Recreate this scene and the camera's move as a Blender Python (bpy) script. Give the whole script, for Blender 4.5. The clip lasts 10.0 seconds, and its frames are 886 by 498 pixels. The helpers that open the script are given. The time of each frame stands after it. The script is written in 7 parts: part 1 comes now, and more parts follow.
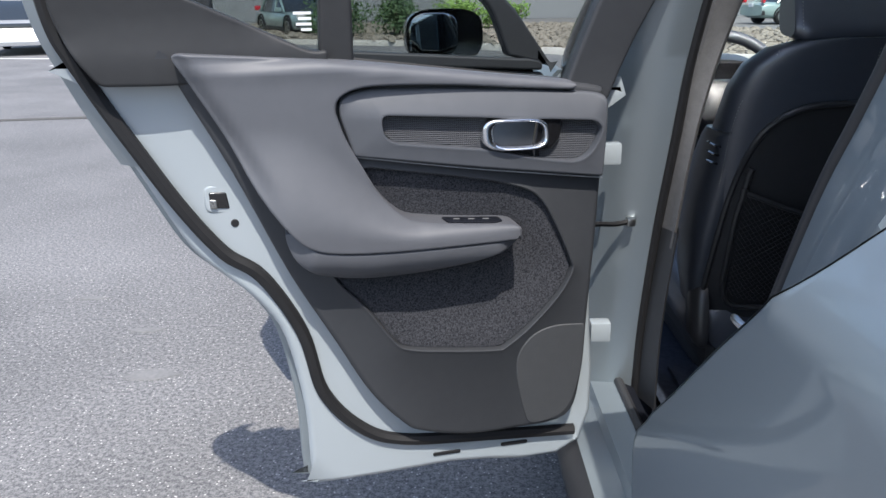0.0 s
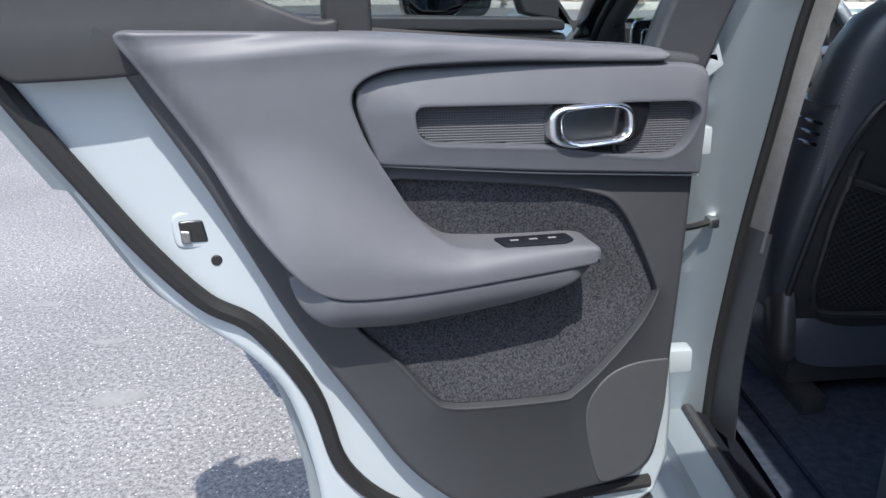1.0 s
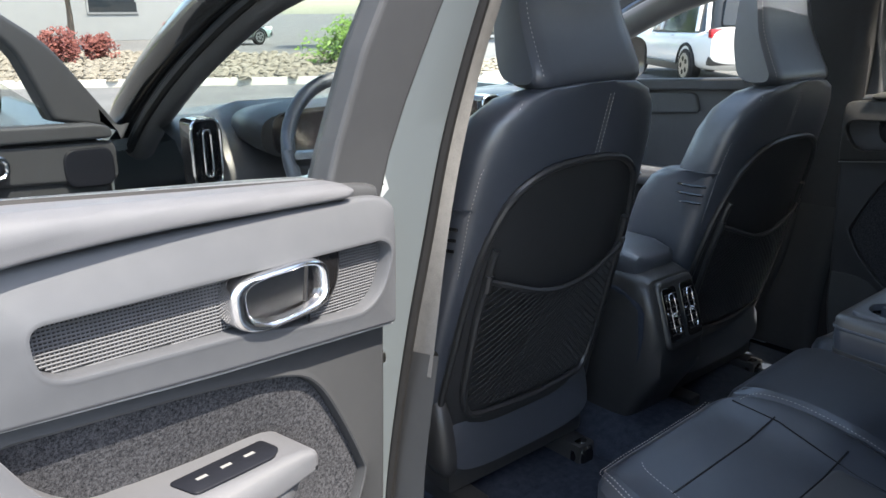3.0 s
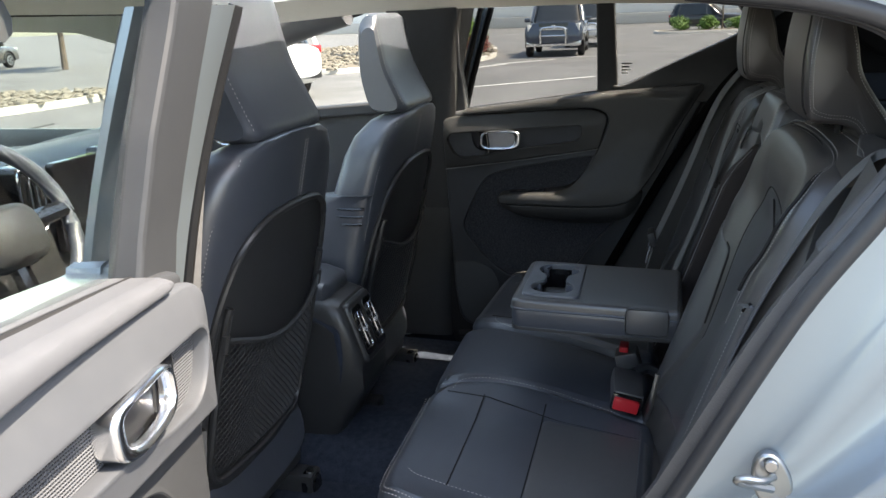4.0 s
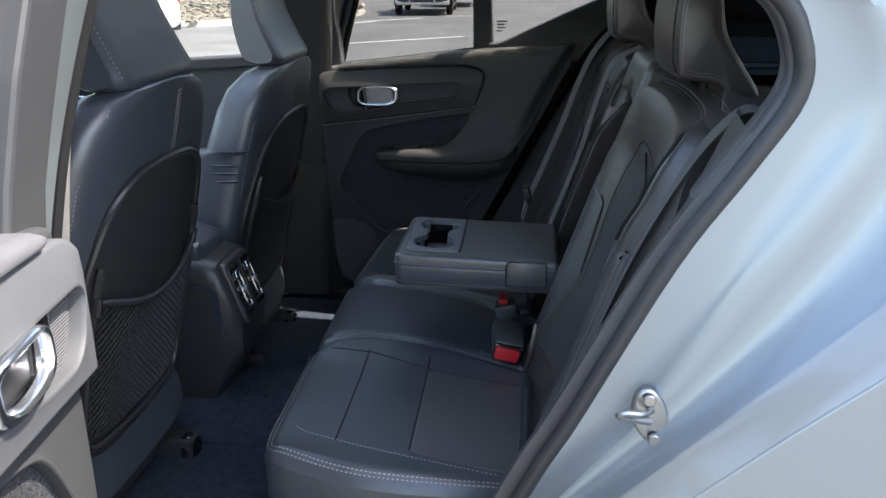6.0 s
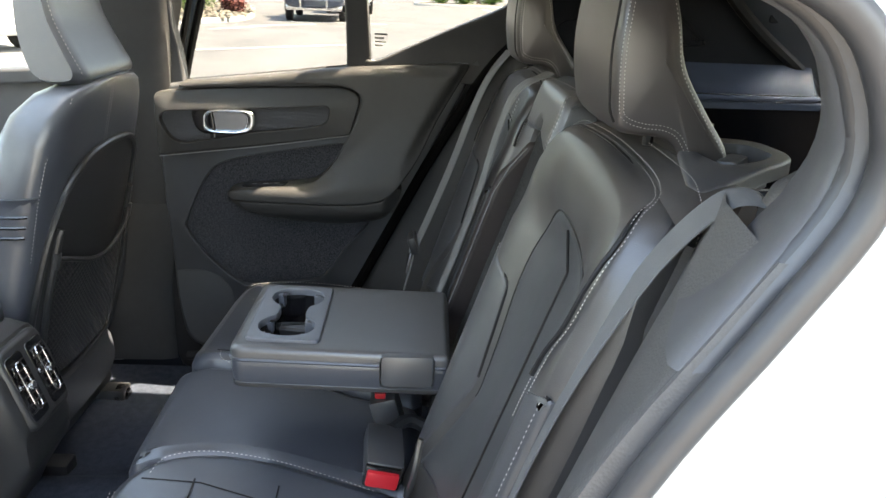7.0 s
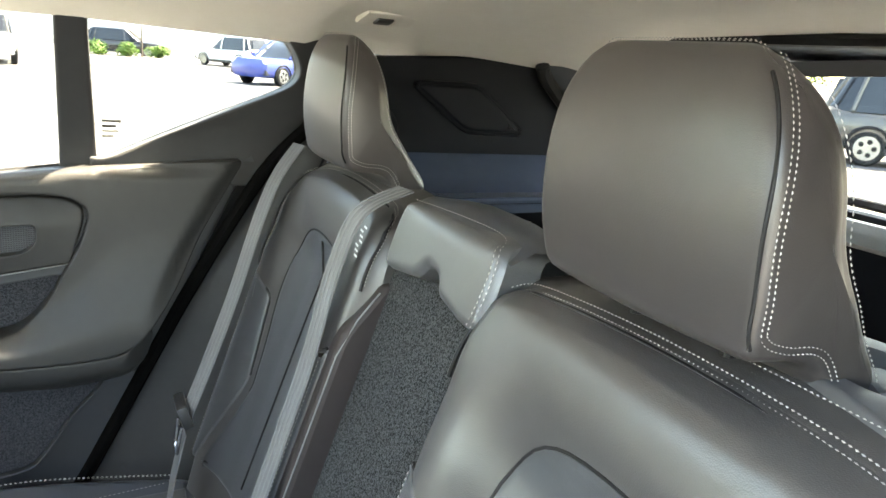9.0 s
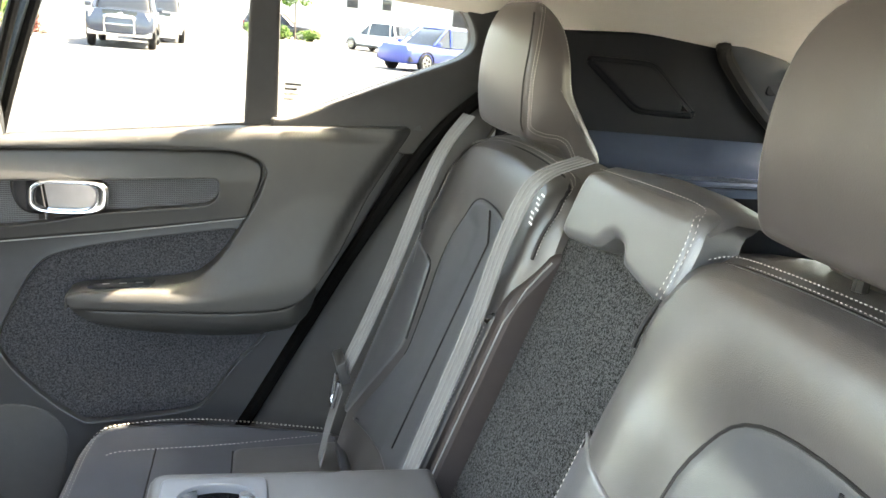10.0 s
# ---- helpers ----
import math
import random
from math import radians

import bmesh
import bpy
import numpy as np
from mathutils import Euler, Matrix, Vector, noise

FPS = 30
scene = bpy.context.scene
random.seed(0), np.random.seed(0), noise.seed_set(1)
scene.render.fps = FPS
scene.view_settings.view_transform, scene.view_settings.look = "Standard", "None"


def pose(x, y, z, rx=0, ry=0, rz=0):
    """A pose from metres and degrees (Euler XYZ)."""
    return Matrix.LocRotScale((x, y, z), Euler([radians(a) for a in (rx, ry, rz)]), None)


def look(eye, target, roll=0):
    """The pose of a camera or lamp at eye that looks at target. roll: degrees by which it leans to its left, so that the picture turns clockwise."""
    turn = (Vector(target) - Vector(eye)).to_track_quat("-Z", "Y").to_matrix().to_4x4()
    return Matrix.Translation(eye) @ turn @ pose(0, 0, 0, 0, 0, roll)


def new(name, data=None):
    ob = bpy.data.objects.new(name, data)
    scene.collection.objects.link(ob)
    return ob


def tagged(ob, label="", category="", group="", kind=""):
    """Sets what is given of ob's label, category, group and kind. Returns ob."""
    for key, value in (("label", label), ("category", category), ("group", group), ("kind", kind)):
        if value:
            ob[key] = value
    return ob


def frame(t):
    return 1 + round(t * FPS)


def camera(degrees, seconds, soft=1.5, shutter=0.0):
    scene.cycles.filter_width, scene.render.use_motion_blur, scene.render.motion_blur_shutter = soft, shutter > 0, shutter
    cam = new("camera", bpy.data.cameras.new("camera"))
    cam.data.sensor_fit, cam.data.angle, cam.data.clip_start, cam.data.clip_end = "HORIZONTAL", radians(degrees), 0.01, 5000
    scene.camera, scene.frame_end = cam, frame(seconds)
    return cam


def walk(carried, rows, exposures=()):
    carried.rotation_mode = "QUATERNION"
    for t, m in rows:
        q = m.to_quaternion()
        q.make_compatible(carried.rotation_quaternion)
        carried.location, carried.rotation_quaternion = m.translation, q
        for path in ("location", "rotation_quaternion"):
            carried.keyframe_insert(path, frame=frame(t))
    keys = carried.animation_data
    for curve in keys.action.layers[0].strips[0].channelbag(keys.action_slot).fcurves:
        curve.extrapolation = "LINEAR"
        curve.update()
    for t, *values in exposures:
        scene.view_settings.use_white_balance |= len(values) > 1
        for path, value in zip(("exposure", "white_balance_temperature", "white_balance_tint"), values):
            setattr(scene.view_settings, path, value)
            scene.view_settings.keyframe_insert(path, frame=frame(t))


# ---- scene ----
cam = camera(59.6, 10.0)
PATH = [
    (0, (-1.224, -1.511, 1.347), (-1.229, 0.389, 0.722), -0.7),
    (0.5, (-1.299, -1.26, 1.331), (-1.291, 0.623, 0.659), -2.1),
    (1, (-1.341, -1.135, 1.334), (-1.266, 0.728, 0.609), -2.3),
    (1.5, (-1.337, -1.129, 1.34), (-1.14, 0.714, 0.59), -1.9),
    (2, (-1.386, -1.096, 1.335), (-1.026, 0.735, 0.615), -1.5),
    (2.5, (-1.385, -0.986, 1.334), (-0.707, 0.77, 0.657), 0.3),
    (2.8, (-1.415, -0.847, 1.344), (-0.397, 0.753, 0.709), 0.2),
    (3, (-1.433, -0.775, 1.372), (-0.206, 0.692, 0.785), -0.5),
    (3.2, (-1.451, -0.724, 1.401), (-0.023, 0.559, 0.838), -1.2),
    (4.3, (-1.665, -0.545, 1.435), (0.204, -0.155, 0.84), -2),
    (4.5, (-1.675, -0.545, 1.435), (0.199, -0.214, 0.82), -1.6),
    (5, (-1.668, -0.53, 1.432), (0.204, -0.274, 0.776), -0.6),
    (5.2, (-1.667, -0.53, 1.43), (0.203, -0.289, 0.763), -0.4),
    (6.3, (-1.558, -0.554, 1.418), (0.312, -0.354, 0.737), 0.5),
    (6.5, (-1.466, -0.563, 1.41), (0.409, -0.424, 0.729), 1.1),
    (7, (-1.212, -0.559, 1.413), (0.679, -0.602, 0.761), 2.2),
    (7.4, (-0.991, -0.49, 1.389), (0.894, -0.783, 0.79), 2.8),
    (7.5, (-0.951, -0.465, 1.399), (0.926, -0.821, 0.808), 3),
    (8, (-0.787, -0.42, 1.437), (1.041, -1.014, 0.883), 2.9),
    (8.2, (-0.763, -0.403, 1.44), (1.032, -1.123, 0.929), 3.9),
    (8.5, (-0.75, -0.395, 1.441), (0.999, -1.237, 0.963), 4.4),
    (9, (-0.739, -0.404, 1.436), (1.022, -1.222, 0.957), 4.3),
    (9.5, (-0.759, -0.404, 1.432), (1.055, -1.084, 0.937), 5.4),
    (10, (-0.721, -0.351, 1.401), (1.138, -0.86, 0.871), 6),
]
EXPOSURES = [(0.0, 1.15, 6400, 10), (0.5, 1.42, 6400, 10), (2.0, 1.65, 6250, 9), (2.8, 2.3, 6900, 9), (3.2, 2.65, 7400, 9), (4.3, 2.75, 7800, 10), (6.2, 2.68, 7200, 11),
             (7.0, 4.1, 8800, 10), (7.6, 5.05, 9400, 8), (9.0, 5.1, 8700, 6), (10.0, 5.4, 9200, 9)]
walk(cam, [(t, look(eye, target, roll)) for t, eye, target, roll in PATH], EXPOSURES)

# ---- light ----
SUN_WAY = Vector((-0.045, 0.52, -0.85)).normalized()
world = bpy.data.worlds.new("sky")
scene.world = world
world.use_nodes = True
wn = world.node_tree.nodes
sky = wn.new("ShaderNodeTexSky")
sky.sky_type = "NISHITA"
sky.sun_disc = False
sky.sun_elevation = math.asin(-SUN_WAY.z)
sky.sun_rotation = math.atan2(-SUN_WAY.x, -SUN_WAY.y)
sky.dust_density = 1.5
world.node_tree.links.new(sky.outputs[0], wn["Background"].inputs[0])
wn["Background"].inputs[1].default_value = 0.15
sun_data = bpy.data.lights.new("sun", "SUN")
sun_data.energy, sun_data.angle, sun_data.color = 3.2, radians(0.5), (1.0, 0.95, 0.88)
sun = new("sun", sun_data)
sun.matrix_world = look((0, 0, 30), Vector((0, 0, 30)) + SUN_WAY)


# ---- materials ----
def material(name, base, rough=0.5, metal=0.0, spots=None, scale=40.0, mix=0.25, bump=0.0, bump_scale=300.0,
             coat=0.0, glass=False, emit=0.0, voronoi=False, spec=0.5, tone=8.0, random_tone=0.0):
    m = bpy.data.materials.new(name)
    m.use_nodes = True
    n, l = m.node_tree.nodes, m.node_tree.links
    b = n["Principled BSDF"]
    b.inputs["Base Color"].default_value = (*base, 1)
    b.inputs["Roughness"].default_value = rough
    b.inputs["Metallic"].default_value = metal
    b.inputs["Coat Weight"].default_value = coat
    b.inputs["Coat Roughness"].default_value = 0.05
    b.inputs["Specular IOR Level"].default_value = spec
    co = n.new("ShaderNodeTexCoord").outputs["Object"]
    if glass:
        b.inputs["Transmission Weight"].default_value = 1.0
        b.inputs["IOR"].default_value = 1.1
    if emit:
        b.inputs["Emission Color"].default_value = (*base, 1)
        b.inputs["Emission Strength"].default_value = emit
    if spots:
        fine = n.new("ShaderNodeTexNoise")
        fine.inputs["Scale"].default_value, fine.inputs["Detail"].default_value = scale, 6
        big = n.new("ShaderNodeTexNoise")
        big.inputs["Scale"].default_value, big.inputs["Detail"].default_value = scale / tone, 3
        for x in (fine, big):
            l.new(co, x.inputs["Vector"])
        add = n.new("ShaderNodeMath")
        add.operation = "MULTIPLY_ADD"
        add.inputs[1].default_value = 0.5
        l.new(big.outputs[0], add.inputs[0])
        half = n.new("ShaderNodeMath")
        half.operation = "MULTIPLY"
        half.inputs[1].default_value = 0.5
        l.new(fine.outputs[0], half.inputs[0])
        l.new(half.outputs[0], add.inputs[2])
        ramp = n.new("ShaderNodeValToRGB")
        ramp.color_ramp.elements[0].position, ramp.color_ramp.elements[1].position = 0.5 - mix, 0.5 + mix
        ramp.color_ramp.elements[0].color, ramp.color_ramp.elements[1].color = (*base, 1), (*spots, 1)
        l.new(add.outputs[0], ramp.inputs[0])
        out = ramp.outputs[0]
        if random_tone:
            info = n.new("ShaderNodeObjectInfo")
            hsv = n.new("ShaderNodeHueSaturation")
            mr = n.new("ShaderNodeMapRange")
            mr.inputs[3].default_value, mr.inputs[4].default_value = 1 - random_tone, 1 + random_tone
            l.new(info.outputs["Random"], mr.inputs[0])
            l.new(mr.outputs[0], hsv.inputs["Value"])
            l.new(out, hsv.inputs["Color"])
            out = hsv.outputs[0]
        l.new(out, b.inputs["Base Color"])
    if bump:
        tex = n.new("ShaderNodeTexVoronoi" if voronoi else "ShaderNodeTexNoise")
        tex.inputs["Scale"].default_value = bump_scale
        l.new(co, tex.inputs["Vector"])
        bp = n.new("ShaderNodeBump")
        bp.inputs["Strength"].default_value, bp.inputs["Distance"].default_value = bump, 0.4 / bump_scale
        l.new(tex.outputs[0], bp.inputs["Height"])
        l.new(bp.outputs[0], b.inputs["Normal"])
    return m


PAINT = material("pale_blue_metallic_paint", (0.235, 0.272, 0.295), 0.40, 0.6, (0.26, 0.298, 0.32), 3, 0.4, coat=0.6)
JAMB = material("jamb_paint", (0.262, 0.295, 0.315), 0.28, 0.0, (0.295, 0.327, 0.347), 6, 0.4, coat=1.0)
SHELF = material("satin_shelf", (0.050, 0.066, 0.098), 0.25, 0, (0.062, 0.078, 0.112), 45, 0.3)
LEATHER = material("black_leather", (0.036, 0.042, 0.054), 0.36, 0, (0.049, 0.055, 0.068), 60, 0.3, 0.22, 800, voronoi=True, spec=0.95)
LEATHER_MATT = material("charcoal_leather", (0.056, 0.057, 0.060), 0.34, 0, (0.074, 0.075, 0.078), 60, 0.3, 0.25, 850, voronoi=True, spec=1.0)
INSERT = material("grey_insert_leather", (0.048, 0.050, 0.053), 0.34, 0, (0.062, 0.064, 0.068), 60, 0.3, 0.3, 1100, voronoi=True, spec=0.9)
EDGE_LEATHER = material("matt_brown_leather", (0.024, 0.019, 0.019), 0.55, 0, (0.033, 0.027, 0.027), 60, 0.3, 0.14, 900, voronoi=True, spec=0.3)
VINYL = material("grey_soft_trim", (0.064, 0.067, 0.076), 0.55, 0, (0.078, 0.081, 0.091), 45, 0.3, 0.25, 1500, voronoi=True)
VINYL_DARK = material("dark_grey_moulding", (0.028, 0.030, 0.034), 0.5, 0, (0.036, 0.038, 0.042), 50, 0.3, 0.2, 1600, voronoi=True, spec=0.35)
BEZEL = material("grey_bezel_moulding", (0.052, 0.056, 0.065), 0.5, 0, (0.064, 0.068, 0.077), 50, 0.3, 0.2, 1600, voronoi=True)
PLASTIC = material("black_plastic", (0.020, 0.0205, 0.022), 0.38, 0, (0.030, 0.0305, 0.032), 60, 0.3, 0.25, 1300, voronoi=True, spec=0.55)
# the near door's grey trim again, with the cabin's shade put into its colour
FAR_DOOR_SHADED = material("shaded_door_trim", (0.017, 0.017, 0.0175), 0.5, 0, (0.025, 0.025, 0.0255), 45, 0.3, 0.25, 1500, voronoi=True, spec=0.35)
FAR_TRIM = material("charcoal_trim", (0.062, 0.063, 0.067), 0.45, 0, (0.078, 0.078, 0.083), 45, 0.3, 0.25, 1500, voronoi=True, spec=0.6)
SIDE_TRIM = material("grained_side_trim", (0.060, 0.058, 0.058), 0.5, 0, (0.078, 0.075, 0.074), 60, 0.3, 0.35, 420, voronoi=True, spec=0.5)
SEAT_LEATHER = material("grained_seat_leather", (0.046, 0.043, 0.042), 0.36, 0, (0.062, 0.058, 0.056), 50, 0.3, 0.22, 900, voronoi=True, spec=1.0)
CARGO = material("black_cargo_trim", (0.006, 0.007, 0.010), 0.5, 0, (0.009, 0.010, 0.014), 45, 0.3, 0.25, 1300, voronoi=True, spec=0.12)
FRAME_BLACK = material("black_window_frame", (0.020, 0.0205, 0.022), 0.55, 0, (0.028, 0.0285, 0.030), 60, 0.3, 0.25, 1300, voronoi=True, spec=0.3)
PILLAR = material("grey_pillar_cloth", (0.085, 0.085, 0.088), 0.85, 0, (0.125, 0.125, 0.128), 500, 0.2, 0.3, 900)
GLOSS_BLACK = material("gloss_black", (0.008, 0.008, 0.009), 0.12, coat=0.5)
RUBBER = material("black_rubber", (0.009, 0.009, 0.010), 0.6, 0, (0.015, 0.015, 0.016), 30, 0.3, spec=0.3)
SEAL = material("satin_seal_rubber", (0.024, 0.024, 0.026), 0.42, 0, (0.034, 0.034, 0.036), 40, 0.3, spec=0.5)
SATIN = material("satin_aluminium", (0.34, 0.35, 0.37), 0.28, 1.0, (0.44, 0.45, 0.47), 60, 0.3)
# near-zero colour that stands in for the darkness of a gap
GAP_SHADE = material("gap_shade_black", (0.002, 0.002, 0.002), 0.9, 0, (0.003, 0.003, 0.003), 30, 0.3, spec=0.03)
CARPET = material("speckled_carpet", (0.006, 0.0065, 0.009), 0.95, 0, (0.058, 0.060, 0.068), 900, 0.13, 1.0, 700, tone=3.0, spec=0.15)
RECESS_CARPET = material("flecked_carpet", (0.0035, 0.004, 0.0045), 0.95, 0, (0.070, 0.073, 0.077), 700, 0.10, 1.0, 700, tone=2.0, spec=0.12)
BROWN = material("brown_black_leather", (0.035, 0.030, 0.0295), 0.37, 0, (0.046, 0.040, 0.039), 60, 0.3, 0.14, 900, voronoi=True, spec=0.9)
FLOOR_CARPET = material("black_floor_carpet", (0.011, 0.015, 0.024), 0.95, 0, (0.036, 0.045, 0.064), 500, 0.2, 0.8, 600, spec=0.15)
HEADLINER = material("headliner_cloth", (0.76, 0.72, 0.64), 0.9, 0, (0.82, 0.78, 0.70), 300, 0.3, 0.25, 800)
CHROME = material("brushed_chrome", (0.62, 0.635, 0.66), 0.2, 1.0, (0.82, 0.83, 0.85), 200, 0.3)
STEEL = material("satin_steel", (0.36, 0.36, 0.355), 0.32, 1.0, (0.42, 0.42, 0.41), 80, 0.3)
THREAD = material("pale_thread", (0.44, 0.42, 0.40), 0.8)
BELT = material("seat_belt_webbing", (0.11, 0.112, 0.115), 0.5, 0, (0.145, 0.147, 0.15), 400, 0.3, 0.4, 700)
BELT_EDGE = material("seat_belt_rib", (0.165, 0.167, 0.17), 0.55)
RED = material("red_button", (0.62, 0.02, 0.03), 0.35)
WHITE_MARK = material("white_print", (0.7, 0.7, 0.7), 0.6)
GLASS = material("window_glass", (0.55, 0.58, 0.57), 0.0, glass=True)
PRIVACY = material("privacy_glass", (0.255, 0.265, 0.26), 0.0, glass=True)
TINT = material("tinted_glass", (0.86, 0.93, 0.9), 0.0, glass=True)
# tailgate trim lightened to grey: direct sun is put into the base colour
SUNLIT_SILL = material("sunlit_tailgate_moulding", (0.20, 0.205, 0.21), 0.35, 0, (0.24, 0.245, 0.25), 40, 0.3, 0.2, 1300, voronoi=True)
TAIL_TRIM = material("dark_tail_moulding", (0.020, 0.026, 0.035), 0.3, 0, (0.028, 0.034, 0.043), 45, 0.3, 0.15, 1300, voronoi=True)
TRAY = material("blue_grey_tray", (0.09, 0.098, 0.115), 0.35, 0, (0.11, 0.118, 0.135), 60, 0.3)
THREAD_GREY = material("grey_accent", (0.25, 0.25, 0.26), 0.4)
SPEAKER = material("speaker_mesh", (0.031, 0.033, 0.036), 0.6, 0, (0.042, 0.044, 0.047), 400, 0.3, 0.8, 900, voronoi=True)
LAMP_WHITE = material("lamp_lens", (0.7, 0.68, 0.64), 0.3)


# ---- building helpers ----
def finish(bm, name, mat, parent=None, label="", angle=42, kind=""):
    bmesh.ops.recalc_face_normals(bm, faces=bm.faces)
    lim = radians(angle)
    for f in bm.faces:
        f.smooth = True
    for e in bm.edges:
        if len(e.link_faces) == 2 and e.calc_face_angle(0) > lim:
            e.smooth = False
    me = bpy.data.meshes.new(name)
    bm.to_mesh(me)
    bm.free()
    me.materials.append(mat)
    ob = new(name, me)
    if parent is not None:
        ob.parent = parent
    return tagged(ob, label=label, kind=kind)


def part(name, bm, mat, parent, label="", angle=42):
    return finish(bm, name, mat, parent, label, angle)


def holder(name, label, category, group="", at=(0, 0, 0)):
    ob = new(name)
    ob.empty_display_size = 0.1
    return tagged(ob, label, category, group)


def smooth(a, b, x):
    k = min(1.0, max(0.0, (x - a) / (b - a)))
    return k * k * (3 - 2 * k)


def spline(pts, per=6, closed=False):
    """Points along a smooth curve through pts."""
    p = [Vector(q) for q in pts]
    n = len(p)
    out = []
    for i in range(n if closed else n - 1):
        a, b = p[i], p[(i + 1) % n]
        a0 = p[i - 1] if (closed or i) else a
        b1 = p[(i + 2) % n] if (closed or i < n - 2) else b
        for k in range(per):
            t = k / per
            out.append(0.5 * (2 * a + (b - a0) * t + (2 * a0 - 5 * a + 4 * b - b1) * t * t + (3 * a - a0 - 3 * b + b1) * t ** 3))
    if not closed:
        out.append(p[-1])
    return out


def rounded(pts, r, seg=5):
    """A closed outline with its corners rounded by r (a number, or one for each corner)."""
    n, out = len(pts), []
    for i in range(n):
        p, a, b = Vector(pts[i]), Vector(pts[i - 1]), Vector(pts[(i + 1) % n])
        ra = r[i] if isinstance(r, (list, tuple)) else r
        da, db = min(ra, (a - p).length * 0.48), min(ra, (b - p).length * 0.48)
        s, e = p + (a - p).normalized() * da, p + (b - p).normalized() * db
        for k in range(seg + 1):
            t = k / seg
            out.append(s * (1 - t) ** 2 + p * 2 * t * (1 - t) + e * t * t)
    return out


def edge_distance(p, poly):
    best = 1e9
    for i in range(len(poly)):
        a, b = poly[i - 1], poly[i]
        ab = b - a
        k = max(0.0, min(1.0, (p - a).dot(ab) / max(ab.length_squared, 1e-12)))
        best = min(best, (p - a - ab * k).length)
    return best


def panel(outline, place, height=None, r=0.006, depth=0.02, grid=0.03, holes=()):
    """A padded panel: the outline in (u, v), filled, rounded at its edge by r, raised by height(u, v), set in space by place(u, v, n)."""
    poly = []
    raw = [Vector((p[0], p[1])) for p in outline]
    for i, p in enumerate(raw):
        q = raw[(i + 1) % len(raw)]
        cuts = max(1, int((q - p).length / max(grid * 0.8, 0.006))) if grid and r < 0.013 else 1
        if (q - p).length > 1e-6:
            poly += [p.lerp(q, k / cuts) for k in range(cuts)]
    bm = bmesh.new()
    ring = bm.faces.layers.int.new("ring")
    f = bm.faces.new([bm.verts.new((p.x, p.y, 0)) for p in poly])
    if f.calc_area() and f.normal.z < 0:
        f.normal_flip()
    for w in (r * 0.12, r * 0.3, r * 0.58) + ((min(r * 0.6, 0.003),) if r else ()):
        inner = [g for g in bm.faces if g[ring] == 0]
        res = bmesh.ops.inset_region(bm, faces=inner, thickness=w, use_even_offset=r < 0.013, use_boundary=True)
        for g in res["faces"]:
            g[ring] = 1
    if grid:
        for axis in (0, 1):
            lo, hi = min(p[axis] for p in poly), max(p[axis] for p in poly)
            k = lo + grid
            while k < hi - grid * 0.2:
                co, no = Vector((0, 0, 0)), Vector((0, 0, 0))
                co[axis], no[axis] = k, 1
                core = [g for g in bm.faces if g[ring] == 0]
                geom = core + list({e for g in core for e in g.edges}) + list({v for g in core for v in g.verts})
                bmesh.ops.bisect_plane(bm, geom=geom, plane_co=co, plane_no=no, dist=1e-5)
                k += grid
    rim = [e for e in bm.edges if e.is_boundary]
    flat = {v: v.co.copy() for v in bm.verts}
    res = bmesh.ops.extrude_edge_only(bm, edges=rim)
    low = {v for v in res["geom"] if isinstance(v, bmesh.types.BMVert)}
    for v in bm.verts:
        u, w = v.co.x, v.co.y
        h = height(u, w) if height else 0.0
        if v in low:
            v.co = place(u, w, h - r - depth)
        else:
            d = edge_distance(Vector((u, w)), poly)
            k = 1 - min(1.0, d / r) if r else 0
            v.co = place(u, w, h - r * (1 - math.sqrt(max(0.0, 1 - k * k))))
    return bm


def offset(poly, d):
    """A closed outline moved inwards by d."""
    n = len(poly)
    area = sum(poly[i - 1].x * poly[i].y - poly[i].x * poly[i - 1].y for i in range(n))
    out = []
    for i in range(n):
        t = (poly[(i + 1) % n] - poly[i - 1]).normalized()
        nor = Vector((-t.y, t.x)) * (1 if area > 0 else -1)
        out.append(poly[i] + nor * d)
    return out


def holed_plate(outer, inner, place, n, r, depth, lip, drop, raise_lip=0.0, height=None):
    """A moulding with a hole: rounded at its rim, rolling over a lip into the hole."""
    o, h = [Vector((p[0], p[1])) for p in outer], [Vector((p[0], p[1])) for p in inner]
    lift = height or (lambda u, v: 0.0)
    at = lambda p, low: place(p.x, p.y, n - low + lift(p.x, p.y))
    bm = bmesh.new()
    rows = [[bm.verts.new(at(q, low)) for q in offset(o, k * r)] for k, low in ((0, r + depth), (0, r), (0.1, 0.56 * r), (0.3, 0.29 * r), (0.6, 0.08 * r), (1, 0))]
    bridge(bm, rows)
    hole = [[bm.verts.new(at(q, low)) for q in offset(h, k * lip)] for k, low in ((-1.6, 0.0), (-1.0, -raise_lip * 0.7), (-0.5, -raise_lip), (-0.15, -raise_lip * 0.7), (0.0, lip * 0.3), (0.1, lip), (0.12, drop))]
    bridge(bm, hole)
    edges = []
    for ring in (rows[-1], hole[0]):
        for i in range(len(ring)):
            e = bm.edges.get((ring[i - 1], ring[i]))
            edges.append(e)
    bmesh.ops.triangle_fill(bm, edges=edges, use_beauty=True)
    return bm


